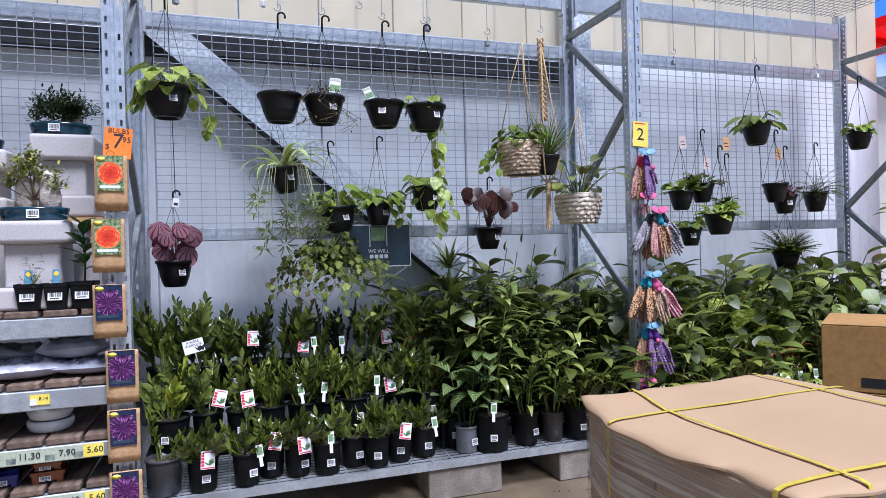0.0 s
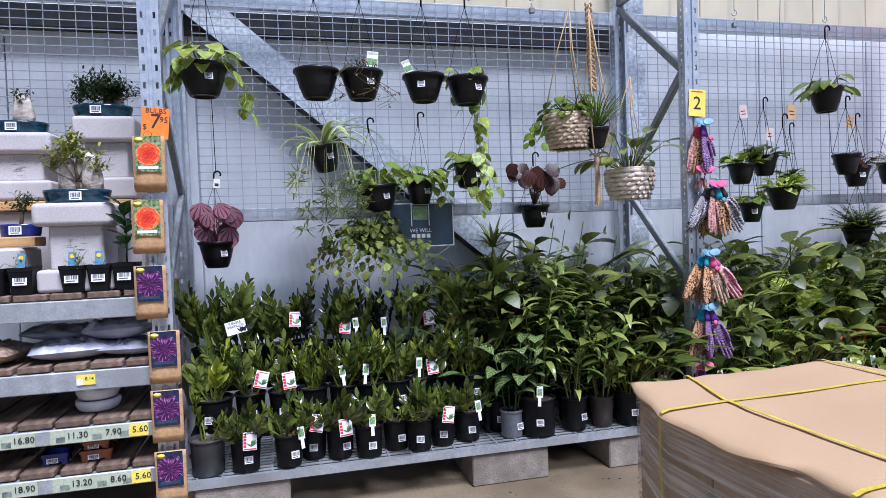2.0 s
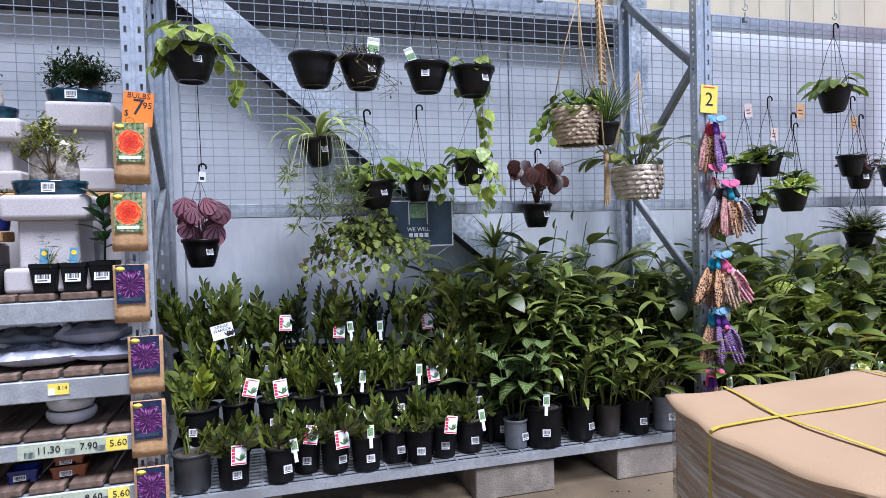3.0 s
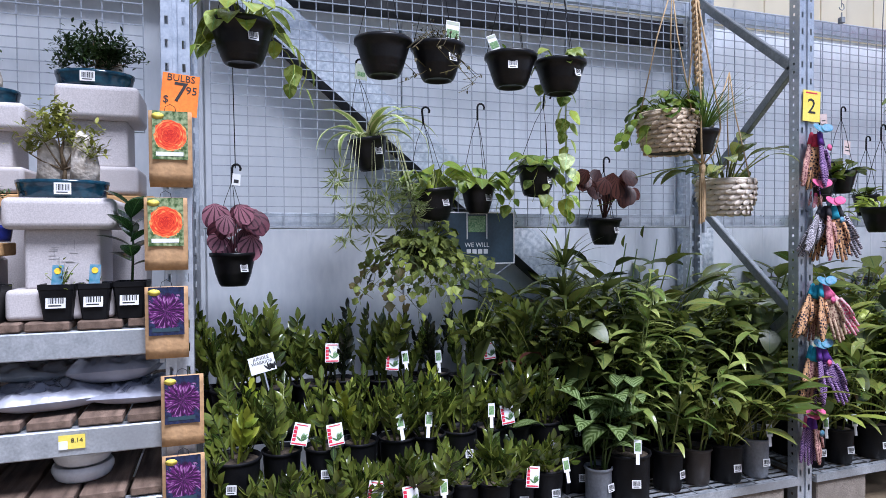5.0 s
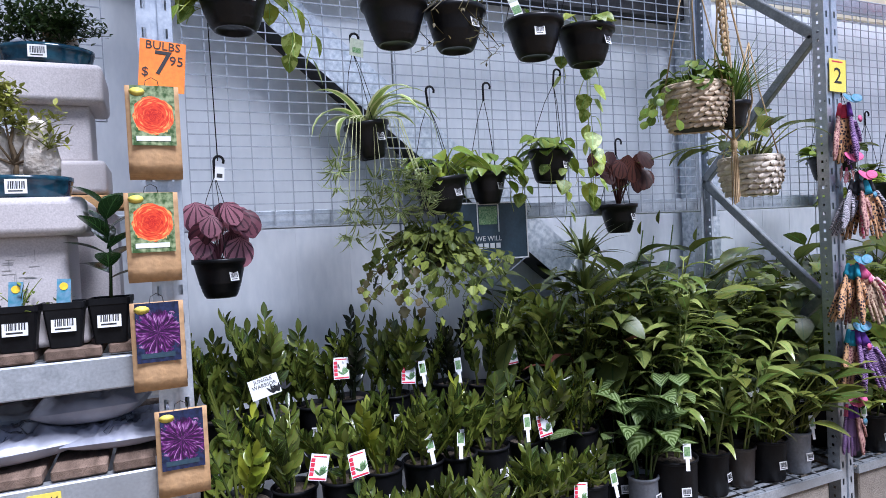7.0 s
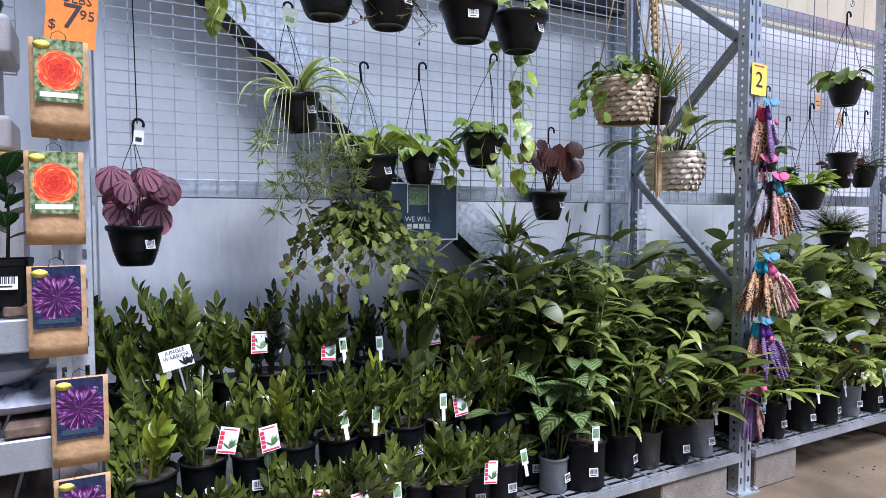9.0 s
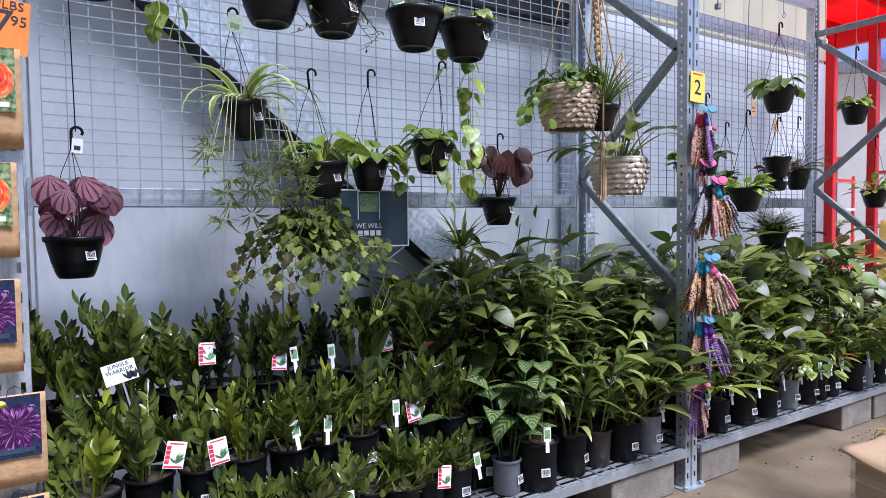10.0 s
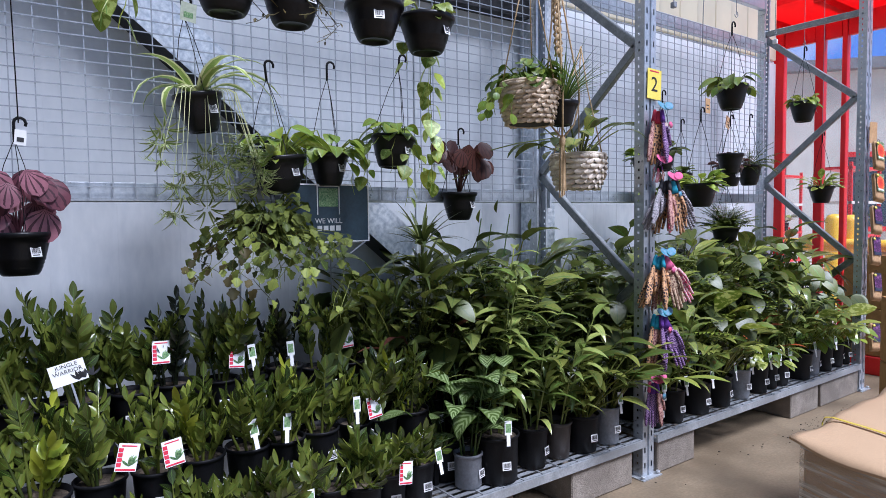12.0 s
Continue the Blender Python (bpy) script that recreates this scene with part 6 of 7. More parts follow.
zt = TOP[0]
square_pot(-0.812, 3.36 + 0.07, zt, 0.10, 0.115, "tiny sparse seedling in a square black pot", [(bush_foliage(71, 26, 0.10, 0.08, 0.016), FERNM)], TEALCARD)
square_pot(-0.708, 3.36 + 0.07, zt, 0.094, 0.115, "square black pot with a teal plant label", [(bush_foliage(72, 10, 0.05, 0.04, 0.014), FERNM)], TEALCARD)
rub = Shape().tube([(0, 0, 0), (0.006, 0, 0.14), (-0.002, 0, 0.27)], 0.005, 5, 0.003)
for k in range(13):
    a = 2.4 * k
    z = 0.07 + 0.016 * k
    rub.leaf((0, 0, z), (math.cos(a), math.sin(a) * 0.8, 0.55 + 0.05 * k), 0.115 - 0.003 * abs(k - 6), 0.062, "ellipse", 0.5, 0.2, 6)
square_pot(-0.604, 3.36 + 0.07, zt, 0.10, 0.118, "young rubber plant in a square black pot", [(rub, RUBBER)], None)
for x in (-1.008, -1.115, -1.22):
    square_pot(x, 3.36 + 0.07, zt, 0.10, 0.115, "small herb seedling in a square black pot", [(bush_foliage(76, 40, 0.07, 0.05, 0.014), FERNM)], TEALCARD if x > -1.1 else None)


# poly bags
def poly_bag(x, y, z, lx, ly, h, turn, tilt=0.0, seed=1, tint=None):
    s, n, m = Shape(), 44, 36
    for side in (1, -1):
        b = len(s.v)
        for j in range(m + 1):
            for i in range(n + 1):
                u, v = 2 * i / n - 1, 2 * j / m - 1
                e = max(0.0, (1 - abs(u) ** 2.6)) ** 0.55 * max(0.0, (1 - abs(v) ** 2.6)) ** 0.55
                w = noise.noise(Vector((u * 2.6, v * 2.6, seed * 3.1 + side))) * 0.022 * e + noise.noise(Vector((u * 5, v * 4, seed + side))) * 0.012 * e * e - abs(noise.noise(Vector((u * 3.4 + v, v * 3 - u, seed * 2.0)))) * 0.050 * e * e * e - abs(noise.noise(Vector((u * 9 + 2 * v, v * 8, seed)))) * 0.020 * e
                zz = h * (0.5 + 0.5 * side * e) + w if side > 0 else h * 0.5 * (1 - e)
                s.v.append((u * lx / 2 * (1 - 0.03 * abs(v)), v * ly / 2 * (1 - 0.04 * abs(u)), zz))
        for j in range(m):
            for i in range(n):
                q = b + j * (n + 1) + i
                f = (q, q + 1, q + n + 2, q + n + 1)
                s.face(f if side > 0 else f[::-1], True)
    t = thing("poly_bag", "crumpled white plastic bag of pebbles with scribbled print", "bag", pose(x, y, z, 0, tilt, turn), "poly bags")
    part("bag", s, tint or BAG, t)
    if tint is None:
        top = s.v[:(n + 1) * (m + 1)]
        ink, rnd = Shape(), random.Random(seed + 40)
        for k in range(16):
            i0, j0 = rnd.randint(13, 28), rnd.randint(10, 22)
            pts = [Vector(top[j0 * (n + 1) + i0]) + Vector((0, 0, 0.0012))]
            for q in range(rnd.randint(2, 4)):
                i0, j0 = min(n - 3, max(3, i0 + rnd.choice((-2, 2, 2)))), min(m - 3, max(3, j0 + rnd.choice((-2, 0, 2))))
                pts.append(Vector(top[j0 * (n + 1) + i0]) + Vector((0, 0, 0.0012)))
            ink.tube(pts, 0.0011, 3)
        part("printed_lettering", ink, surf("grey_print", (0.10, 0.10, 0.12), (0.16, 0.16, 0.18), 9, 0.6, bump=0), t, "faded dark printing on the bag")
    return t


z2 = TOP[1]
poly_bag(-0.87, 3.56, z2, 0.34, 0.30, 0.095, 12, 0, 1)
poly_bag(-0.60, 3.58, z2, 0.28, 0.32, 0.08, -4, 0, 2)
poly_bag(-0.66, 3.60, z2 + 0.07, 0.28, 0.30, 0.115, -10, -3, 3)
poly_bag(-0.95, 3.72, z2 + 0.066, 0.34, 0.28, 0.07, 6, 4, 4, surf("grey_poly_bag", (0.36, 0.39, 0.44), (0.48, 0.5, 0.55), 8, 0.35, bump=0.5, fine=25))
poly_bag(-1.19, 3.55, z2, 0.28, 0.30, 0.10, -8, 0, 5, surf("brown_grain_bag", (0.16, 0.11, 0.08), (0.36, 0.27, 0.2), 60, 0.35, bump=0.4, fine=60))


def saucers(x, y, z, r):
    t = thing("ceramic_bowl", "white ceramic bowl turned on another on the shelf", "bowl", pose(x, y, z))
    for k, nm in ((0, "lower_bowl"), (1, "upper_bowl")):
        s = Shape()
        p = [(0.001, 0.0), (r * 0.78, 0.0), (r * 0.9, 0.008), (r, 0.03), (r, 0.04), (r * 0.96, 0.05), (r * 0.9, 0.052), (r * 0.85, 0.046), (0.001, 0.046)]
        s.lathe([(a * (0.97 if k else 1), b + k * 0.0525) for a, b in p], 28)
        part(nm, s, WHITEGLAZE, t)
    return t


saucers(-0.78, 3.56, TOP[2], 0.095)


def shelf_tray(x, y, z, w, d, h, glaze, label):
    t = thing("bonsai_tray", label, "tray", pose(x, y, z, 0, 0, 4), "bonsai trays")
    s = Shape()
    for k, (q, zz) in enumerate(((0.80, 0.008), (0.90, 0.010), (0.93, h - 0.015), (1.0, h - 0.014), (1.0, h), (0.9, h), (0.84, 0.016))):
        a, b = w / 2 * q, d / 2 * q
        c = min(a, b) * 0.12
        s.v += [(-a + c, -b, zz), (a - c, -b, zz), (a, -b + c, zz), (a, b - c, zz), (a - c, b, zz), (-a + c, b, zz), (-a, b - c, zz), (-a, -b + c, zz)]
    for k in range(6):
        for i in range(8):
            s.face((8 * k + i, 8 * k + (i + 1) % 8, 8 * k + 8 + (i + 1) % 8, 8 * k + 8 + i))
    s.face(tuple(range(7, -1, -1)))
    s.face(tuple(range(48, 56)))
    part("tray", s, glaze, t)
    for sx in (-1, 1):
        for sy in (-1, 1):
            part("foot", Shape().box(sx * w * 0.34 - 0.012, sx * w * 0.34 + 0.012, sy * d * 0.32 - 0.01, sy * d * 0.32 + 0.01, 0, 0.009), glaze, t)
    barcode(t, pose(-0.01, -d * 0.45 - 0.002, h * 0.4), 0.045, 0.022)
    return t


shelf_tray(-0.775, 3.49, TOP[3], 0.135, 0.10, 0.05, BROWNGLAZE, "brown glazed rectangular bonsai tray on the shelf")
shelf_tray(-0.94, 3.49, TOP[3], 0.11, 0.09, 0.05, BLUEGLAZE, "dark blue glazed bonsai tray on the shelf")
t3 = shelf_tray(-0.775, 3.49, TOP[3] + 0.052, 0.11, 0.085, 0.035, BROWNGLAZE, "smaller brown glazed tray nested on another")


# ---- seed packets on the post ----
def flower_print(name, red):
    """A printed photograph of one flower, round the middle of its panel."""
    m, n, l, p = nodes_of(name)
    tc, sep = n.new("ShaderNodeTexCoord"), n.new("ShaderNodeSeparateXYZ")
    l.new(tc.outputs["Object"], sep.inputs[0])

    def calc(op, a, b=None):
        q = n.new("ShaderNodeMath")
        q.operation = op
        for i, v in enumerate((a, b)):
            if v is not None:
                if hasattr(v, "is_linked"):
                    l.new(v, q.inputs[i])
                else:
                    q.inputs[i].default_value = v
        return q.outputs[0]
    nz = n.new("ShaderNodeTexNoise")
    nz.inputs["Scale"].default_value, nz.inputs["Detail"].default_value = 60 if red else 90, 4
    l.new(tc.outputs["Object"], nz.inputs[0])
    r = calc('SQRT', calc('ADD', calc('MULTIPLY', sep.outputs[0], sep.outputs[0]), calc('MULTIPLY', sep.outputs[2], sep.outputs[2])))
    ang = calc('ARCTAN2', sep.outputs[2], sep.outputs[0])
    # petals: grain laid round the middle (ranunculus) or out from it (anemone)
    polar, pn = n.new("ShaderNodeCombineXYZ"), n.new("ShaderNodeTexNoise")
    l.new(calc('MULTIPLY', ang, 1.1 if red else 4.5), polar.inputs[0])
    l.new(calc('MULTIPLY', r, 150.0 if red else 28.0), polar.inputs[1])
    l.new(polar.outputs[0], pn.inputs[0])
    pn.inputs["Scale"].default_value, pn.inputs["Detail"].default_value, pn.inputs["Distortion"].default_value = 1.6, 3, 0.6
    if red:
        k = calc('ADD', calc('MULTIPLY', r, 7.0), calc('MULTIPLY', pn.outputs[0], 0.95))
        rp = ramp(n, 0.44, 1.0, (0.50, 0.014, 0.008), (0.94, 0.58, 0.16))
        mid = rp.color_ramp.elements.new(0.74)
        mid.color = (0.82, 0.075, 0.022, 1)
        edge, back = 0.049, ramp(n, 0.38, 0.62, (0.04, 0.09, 0.02), (0.36, 0.42, 0.22))
    else:
        k = calc('ADD', pn.outputs[0], calc('MULTIPLY', r, 1.5))
        rp = ramp(n, 0.50, 0.86, (0.022, 0.002, 0.032), (0.72, 0.44, 0.70))
        mid = rp.color_ramp.elements.new(0.62)
        mid.color = (0.13, 0.014, 0.14, 1)
        edge, back = 0.056, ramp(n, 0.35, 0.65, (0.006, 0.01, 0.03), (0.02, 0.03, 0.09))
    l.new(k, rp.inputs[0])
    l.new(nz.outputs[0], back.inputs[0])
    inside = calc('LESS_THAN', calc('ADD', r, calc('MULTIPLY', calc('SUBTRACT', nz.outputs[0], 0.5), 0.02 if red else 0.05)), edge)
    l.new(mixed(n, l, 'MIX', inside, back.outputs[0], rp.outputs[0]), p.inputs["Base Color"])
    p.inputs["Roughness"].default_value = 0.35
    return m


ROSEPRINT, VIOLETPRINT = flower_print("ranunculus_print", True), flower_print("anemone_print", False)


def packet(x, z, red, m=None, w=0.128, h=0.225, stack=3):
    """Kraft bulb bags hung one behind the other; the front one carries a flower picture."""
    t = thing("bulb_packet", "kraft paper bulb bags with an %s flower picture" % ("orange-red ranunculus" if red else "violet anemone"), "seed packet", m or pose(x, 3.345, z), "bulb packets")
    for k in range(stack):
        s = Shape()
        pw = w * (1 - 0.0 * k)
        for j in range(9):
            u = j / 8
            bulge = 0.010 * math.sin(math.pi * u) + 0.001
            y = 0.016 * 0.35 * k - 0.012
            for i in range(5):
                v = i / 4
                s.v.append(((v - 0.5) * pw, y - bulge * math.sin(math.pi * v) * 0.6, -h * u - 0.004 * k))
            for i in range(5):
                v = 1 - i / 4
                s.v.append(((v - 0.5) * pw, y + 0.003, -h * u - 0.004 * k))
        for j in range(8):
            for i in range(10):
                a, b = j * 10 + i, j * 10 + (i + 1) % 10
                s.face((a, a + 10, b + 10, b), True)
        s.face(tuple(range(10)))
        s.face(tuple(range(80, 90))[::-1])
        part("bag", s, KRAFT, t)
    y = -0.0225
    pic = part("picture_panel", Shape().box(-w * 0.41, w * 0.41, 0, 0.002, -h * 0.342, h * 0.342), ROSEPRINT if red else VIOLETPRINT, t, "printed flower photograph")
    pic.location = (0, y, -h * 0.348)
    y, zc = 0.0, h * 0.348
    part("text_bar", Shape().box(-w * 0.33, w * 0.3, y - 0.0012, y - 0.0002, -h * 0.64 + zc, -h * 0.585 + zc), PAPER if red else SIGNBLUE, pic)
    part("yellow_flash", Shape().lathe([(0.001, 0), (1.0, 0.0006), (0.001, 0.0012)], 12, 0.019, 0.011), YELLOW, pic).matrix_basis = pose(-w * 0.28, y - 0.0004, -0.018 + zc, 90, 0, 0)
    part("wire_loop", Shape().tube([(-0.018, -0.012, -0.006), (-0.014, -0.012, 0.014), (0, -0.012, 0.022), (0.014, -0.012, 0.014), (0.018, -0.012, -0.006)], 0.0011, 4), INK, t)
    return t


for x, z, red in ((-0.474, 1.742, True), (-0.491, 1.466, True), (-0.493, 1.181, False), (-0.450, 0.893, False), (-0.450, 0.633, False), (-0.447, 0.363, False)):
    packet(x, z, red, stack=5 if z > 1.7 else 3)
os_ = thing("price_card", "orange card hand-lettered bulbs seven ninety-five", "sign card", pose(-0.445, 3.352, 1.80, -3, 5, 0))
part("card_panel", card(0.112, 0.135), ORANGE, os_)
lettering("BULBS", 0.031, INK, os_, pose(0, -0.001, 0.053) @ FACING)
lettering("7", 0.092, INK, os_, pose(0.0, -0.001, 0.005) @ FACING)
lettering("95", 0.036, INK, os_, pose(0.034, -0.001, 0.016) @ FACING)
lettering("$", 0.034, INK, os_, pose(-0.041, -0.001, -0.02) @ FACING)
n2 = thing("number_card", "yellow card with a handwritten number two", "sign card", pose(2.272, 3.36, 1.928, -2, 4, -4))
part("card_panel", card(0.098, 0.145), YELLOW, n2)
lettering("2", 0.10, INK, n2, pose(0, -0.001, -0.004) @ FACING)
part("text_bar", Shape().box(-0.035, 0.03, -0.0012, -0.0006, 0.058, 0.064), REDINK, n2)


# ---- garden gloves on the middle post ----
def glove_cloth(name, c1, c2, scale, kind):
    m, n, l, p = nodes_of(name)
    tc = n.new("ShaderNodeTexCoord")
    mp = n.new("ShaderNodeMapping")
    l.new(tc.outputs["Object"], mp.inputs[0])
    if kind == "zebra":
        t = n.new("ShaderNodeTexWave")
        t.inputs["Scale"].default_value, t.inputs["Distortion"].default_value, t.inputs["Detail"].default_value = scale, 9, 2
        mp.inputs["Rotation"].default_value = (0, radians(55), 0)
        l.new(mp.outputs[0], t.inputs[0])
        out, a, b = t.outputs[0], 0.45, 0.55
    else:
        t = n.new("ShaderNodeTexVoronoi")
        t.inputs["Scale"].default_value = scale
        l.new(mp.outputs[0], t.inputs[0])
        out, a, b = t.outputs[0], 0.38, 0.50
    r = ramp(n, a, b, c1, c2)
    l.new(out, r.inputs[0]), l.new(r.outputs[0], p.inputs["Base Color"])
    p.inputs["Roughness"].default_value = 0.9
    nz, bp = n.new("ShaderNodeTexNoise"), n.new("ShaderNodeBump")
    nz.inputs["Scale"].default_value = 400
    bp.inputs["Strength"].default_value = 0.4
    l.new(nz.outputs[0], bp.inputs["Height"]), l.new(bp.outputs[0], p.inputs["Normal"])
    return m


ZEBRAW = glove_cloth("zebra_cloth", (0.02, 0.02, 0.025), (0.52, 0.48, 0.52), 46, "zebra")
ZEBRAP = glove_cloth("purple_zebra_cloth", (0.045, 0.015, 0.09), (0.36, 0.22, 0.40), 46, "zebra")
LEOP = glove_cloth("leopard_cloth", (0.02, 0.012, 0.02), (0.52, 0.29, 0.14), 95, "spots")
FLOR = glove_cloth("floral_cloth", (0.16, 0.05, 0.06), (0.48, 0.27, 0.22), 130, "spots")
PINKF = glove_cloth("pink_floral_cloth", (0.62, 0.06, 0.16), (0.66, 0.42, 0.42), 95, "spots")
SAND = glove_cloth("sand_floral_cloth", (0.20, 0.10, 0.07), (0.50, 0.36, 0.24), 120, "spots")
REDC = surf("red_cuff", (0.40, 0.02, 0.05), (0.52, 0.04, 0.08), 60, 0.9, bump=0.5)
PURP = surf("purple_cuff", (0.09, 0.02, 0.22), (0.13, 0.04, 0.3), 60, 0.9, bump=0.5)
PINKC = surf("pink_cuff", (0.55, 0.08, 0.20), (0.68, 0.14, 0.28), 60, 0.9, bump=0.5)
TEALC = surf("teal_cuff", (0.02, 0.25, 0.36), (0.04, 0.33, 0.45), 60, 0.9, bump=0.5)
BLACKC = surf("black_cuff", (0.02, 0.02, 0.025), (0.035, 0.035, 0.04), 60, 0.9, bump=0.5)


def glove_shape(length, width):
    """A limp garden glove hanging fingers down, gathered at the cuff: palm and five tapered fingers."""
    s = Shape()
    s.lathe([(0.26, 0.0), (0.34, -0.16), (0.47, -0.36), (0.50, -0.50), (0.40, -0.56)], 10, width, width * 0.34)
    s.v = [(a, b, c * length) for a, b, c in s.v]
    for k, x in enumerate((-0.36, -0.13, 0.11, 0.34)):
        e = length * (0.92, 1.0, 0.97, 0.88)[k]
        s.tube([(x * width, 0, -0.46 * length), (x * width * 1.06, -0.005 * (k % 2), -0.72 * length), (x * width * 1.12, 0, -e * 0.97), (x * width * 1.12, 0, -e)], width * 0.135, 7, width * 0.085)
    s.tube([(0.36 * width, -0.008, -0.24 * length), (0.46 * width, -0.016, -0.44 * length), (0.42 * width, -0.018, -0.64 * length)], width * 0.13, 7, width * 0.09)
    return s


gl = glove_shape(0.215, 0.058)
cuff = Shape().lathe([(0.010, 0.010), (0.015, 0.0), (0.0165, -0.022), (0.020, -0.046), (0.018, -0.046), (0.013, 0.0)], 12, 1, 0.55)
GM = {}


def glove_bunch(x, y, z, cloths, cuffs, cardmat, fan=9.0, scale=1.0):
    t = thing("garden_glove_bunch", "bunch of patterned cotton garden gloves hung from a card", "gloves", pose(x, y, z), "garden glove bunches")
    n = len(cloths)
    for k, (c, cf) in enumerate(zip(cloths, cuffs)):
        if c.name not in GM:
            GM[c.name] = gl.mesh("glove", c)
        if cf.name not in GM:
            GM[cf.name] = cuff.mesh("cuff", cf)
        o = k - (n - 1) / 2
        m = pose(o * 0.011, 0.010 - 0.014 * (k % 3), -0.008 * (k % 2), 4 - 5 * (k % 3), -o * fan, 25 * (-1) ** k) @ Matrix.Diagonal((scale, scale, scale, 1))
        g_ = shared("glove", GM[c.name], t)
        g_.matrix_basis = m
        shared("cuff", GM[cf.name], g_, pose(0, 0, 0.014))
    head = Shape()
    for k in range(3):
        head.add(Shape().lathe([(0.001, 0), (0.9, 0.0004), (1.0, 0.0009), (0.9, 0.0014), (0.001, 0.0016)], 14, 0.034, 0.021), pose(-0.022 + 0.022 * k, -0.030 - 0.004 * k, 0.042 - 0.006 * (k % 2), 62, 14 - 14 * k, 0))
    part("header_card", head, cardmat, t, "folded printed header card")
    part("round_sticker", Shape().lathe([(0.001, 0), (0.016, 0.0005), (0.001, 0.001)], 16), PINKC if cardmat is TEALCARD else TEALCARD, t).matrix_basis = pose(0.026, -0.046, -0.048, 84, 0, 0)
    part("hang_wire", Shape().tube([(0, 0.035, 0.075), (0, -0.02, 0.07), (0, -0.034, 0.045)], 0.0015, 4), WIRE, t)
    return t


glove_bunch(2.268, 3.33, 1.775, [FLOR, LEOP, ZEBRAP, ZEBRAP, ZEBRAP], [REDC, REDC, PURP, PURP, PURP], TEALCARD, 7, 1.08)
glove_bunch(2.335, 3.32, 1.445, [ZEBRAW, ZEBRAW, FLOR, LEOP, PINKF, LEOP, FLOR, ZEBRAW, ZEBRAW], [BLACKC, BLACKC, BLACKC, TEALC, BLACKC, TEALC, BLACKC, BLACKC, BLACKC], PINKC, 9, 1.1)
glove_bunch(2.283, 3.32, 1.080, [LEOP, LEOP, LEOP, FLOR, SAND, SAND, PINKF, PINKF], [TEALC, TEALC, TEALC, PINKC, PINKC, PINKC, PINKC, PINKC], TEALCARD, 9.5, 1.12)
glove_bunch(2.275, 3.33, 0.790, [LEOP, FLOR, ZEBRAP, ZEBRAP, ZEBRAP, ZEBRAP], [TEALC, TEALC, PURP, PURP, PURP, PURP], TEALCARD, 8, 1.14)
glove_bunch(2.238, 3.335, 0.468, [ZEBRAP, ZEBRAP, FLOR], [PINKC, PURP, PURP], PINKC, 4, 0.92)
glove_bunch(2.270, 3.335, 1.525, [FLOR, PINKF, FLOR, LEOP], [PINKC, PINKC, PURP, REDC], PINKC, 10, 0.30)

# packets on the far post
for x, z, red in ((4.79, 1.79, True), (4.80, 1.565, True), (4.78, 1.335, False), (4.77, 1.115, False), (4.80, 0.855, False), (4.80, 0.49, False)):
    packet(0, 0, red, pose(x + 0.02, 3.325, z, -8, 7, -6), 0.12, 0.19, 4)
fc = thing("price_card", "kraft brown card above the far packets", "sign card", pose(4.80, 3.345, 1.86, 0, 0, -10))
part("card_panel", card(0.09, 0.15), KRAFT, fc)

# ---- wrapped pallet in the aisle ----
pal = thing("timber_pallet", "timber pallet under the wrapped cartons", "pallet")
pb = Shape()
for k in range(3):
    pb.box(1.10, 2.02, 1.22 + 0.40 * k, 1.31 + 0.40 * k, 0.0, 0.10)
for k in range(7):
    pb.box(1.10 + k * 0.135, 1.20 + k * 0.135, 1.20, 2.12, 0.101, 0.12)
part("deck", pb, PINE, pal)


def draped(x0, x1, y0, y1, z, seed):
    """A sagging cardboard cover with a wavy, torn edge and a folded-down lip."""
    s, n, m = Shape(), 44, 44
    for j in range(m + 1):
        for i in range(n + 1):
            u, v = i / n, j / m
            x, y = x0 + (x1 - x0) * u, y0 + (y1 - y0) * v
            e = max(0, 1 - min(u, 1 - u, v, 1 - v) / 0.05)
            w1 = noise.noise(Vector((x * 3.1, y * 3.1, seed)))
            w2 = noise.noise(Vector((x * 9, y * 9, seed + 5)))
            dz = 0.004 * w1 + 0.0015 * w2 - e * e * (0.010 + 0.014 * noise.noise(Vector((x * 6, y * 6, 9.0))))
            k = e * (0.018 * noise.noise(Vector((x * 5, y * 5, 3.0))))
            dz -= 0.005 * max(0.0, noise.noise(Vector((x * 1.2 + y, y * 7 - x, 4.0)))) * (1 - e)
            if u < 0.5:
                k -= 0.028 * e * math.exp(-((y - 1.40) / 0.06) ** 2) - 0.014 * e * math.exp(-((y - 1.56) / 0.09) ** 2)
            s.v.append((x + k * (1 if u > 0.5 else -1), y + k * (1 if v > 0.5 else -1), z + dz))
    for j in range(m):
        for i in range(n):
            q = j * (n + 1) + i
            s.face((q, q + 1, q + n + 2, q + n + 1), True)
    b = len(s.v)
    s.v += [(x, y, zz - 0.006) for x, y, zz in s.v[:b]]
    for j in range(m):
        for i in range(n):
            q = b + j * (n + 1) + i
            s.face((q, q + n + 1, q + n + 2, q + 1), True)
    ring = [i for i in range(n + 1)] + [j * (n + 1) + n for j in range(1, m + 1)] + [m * (n + 1) + i for i in range(n - 1, -1, -1)] + [j * (n + 1) for j in range(m - 1, 0, -1)]
    for a, c in zip(ring, ring[1:] + ring[:1]):
        s.face((a, a + b, c + b, c))
    return s


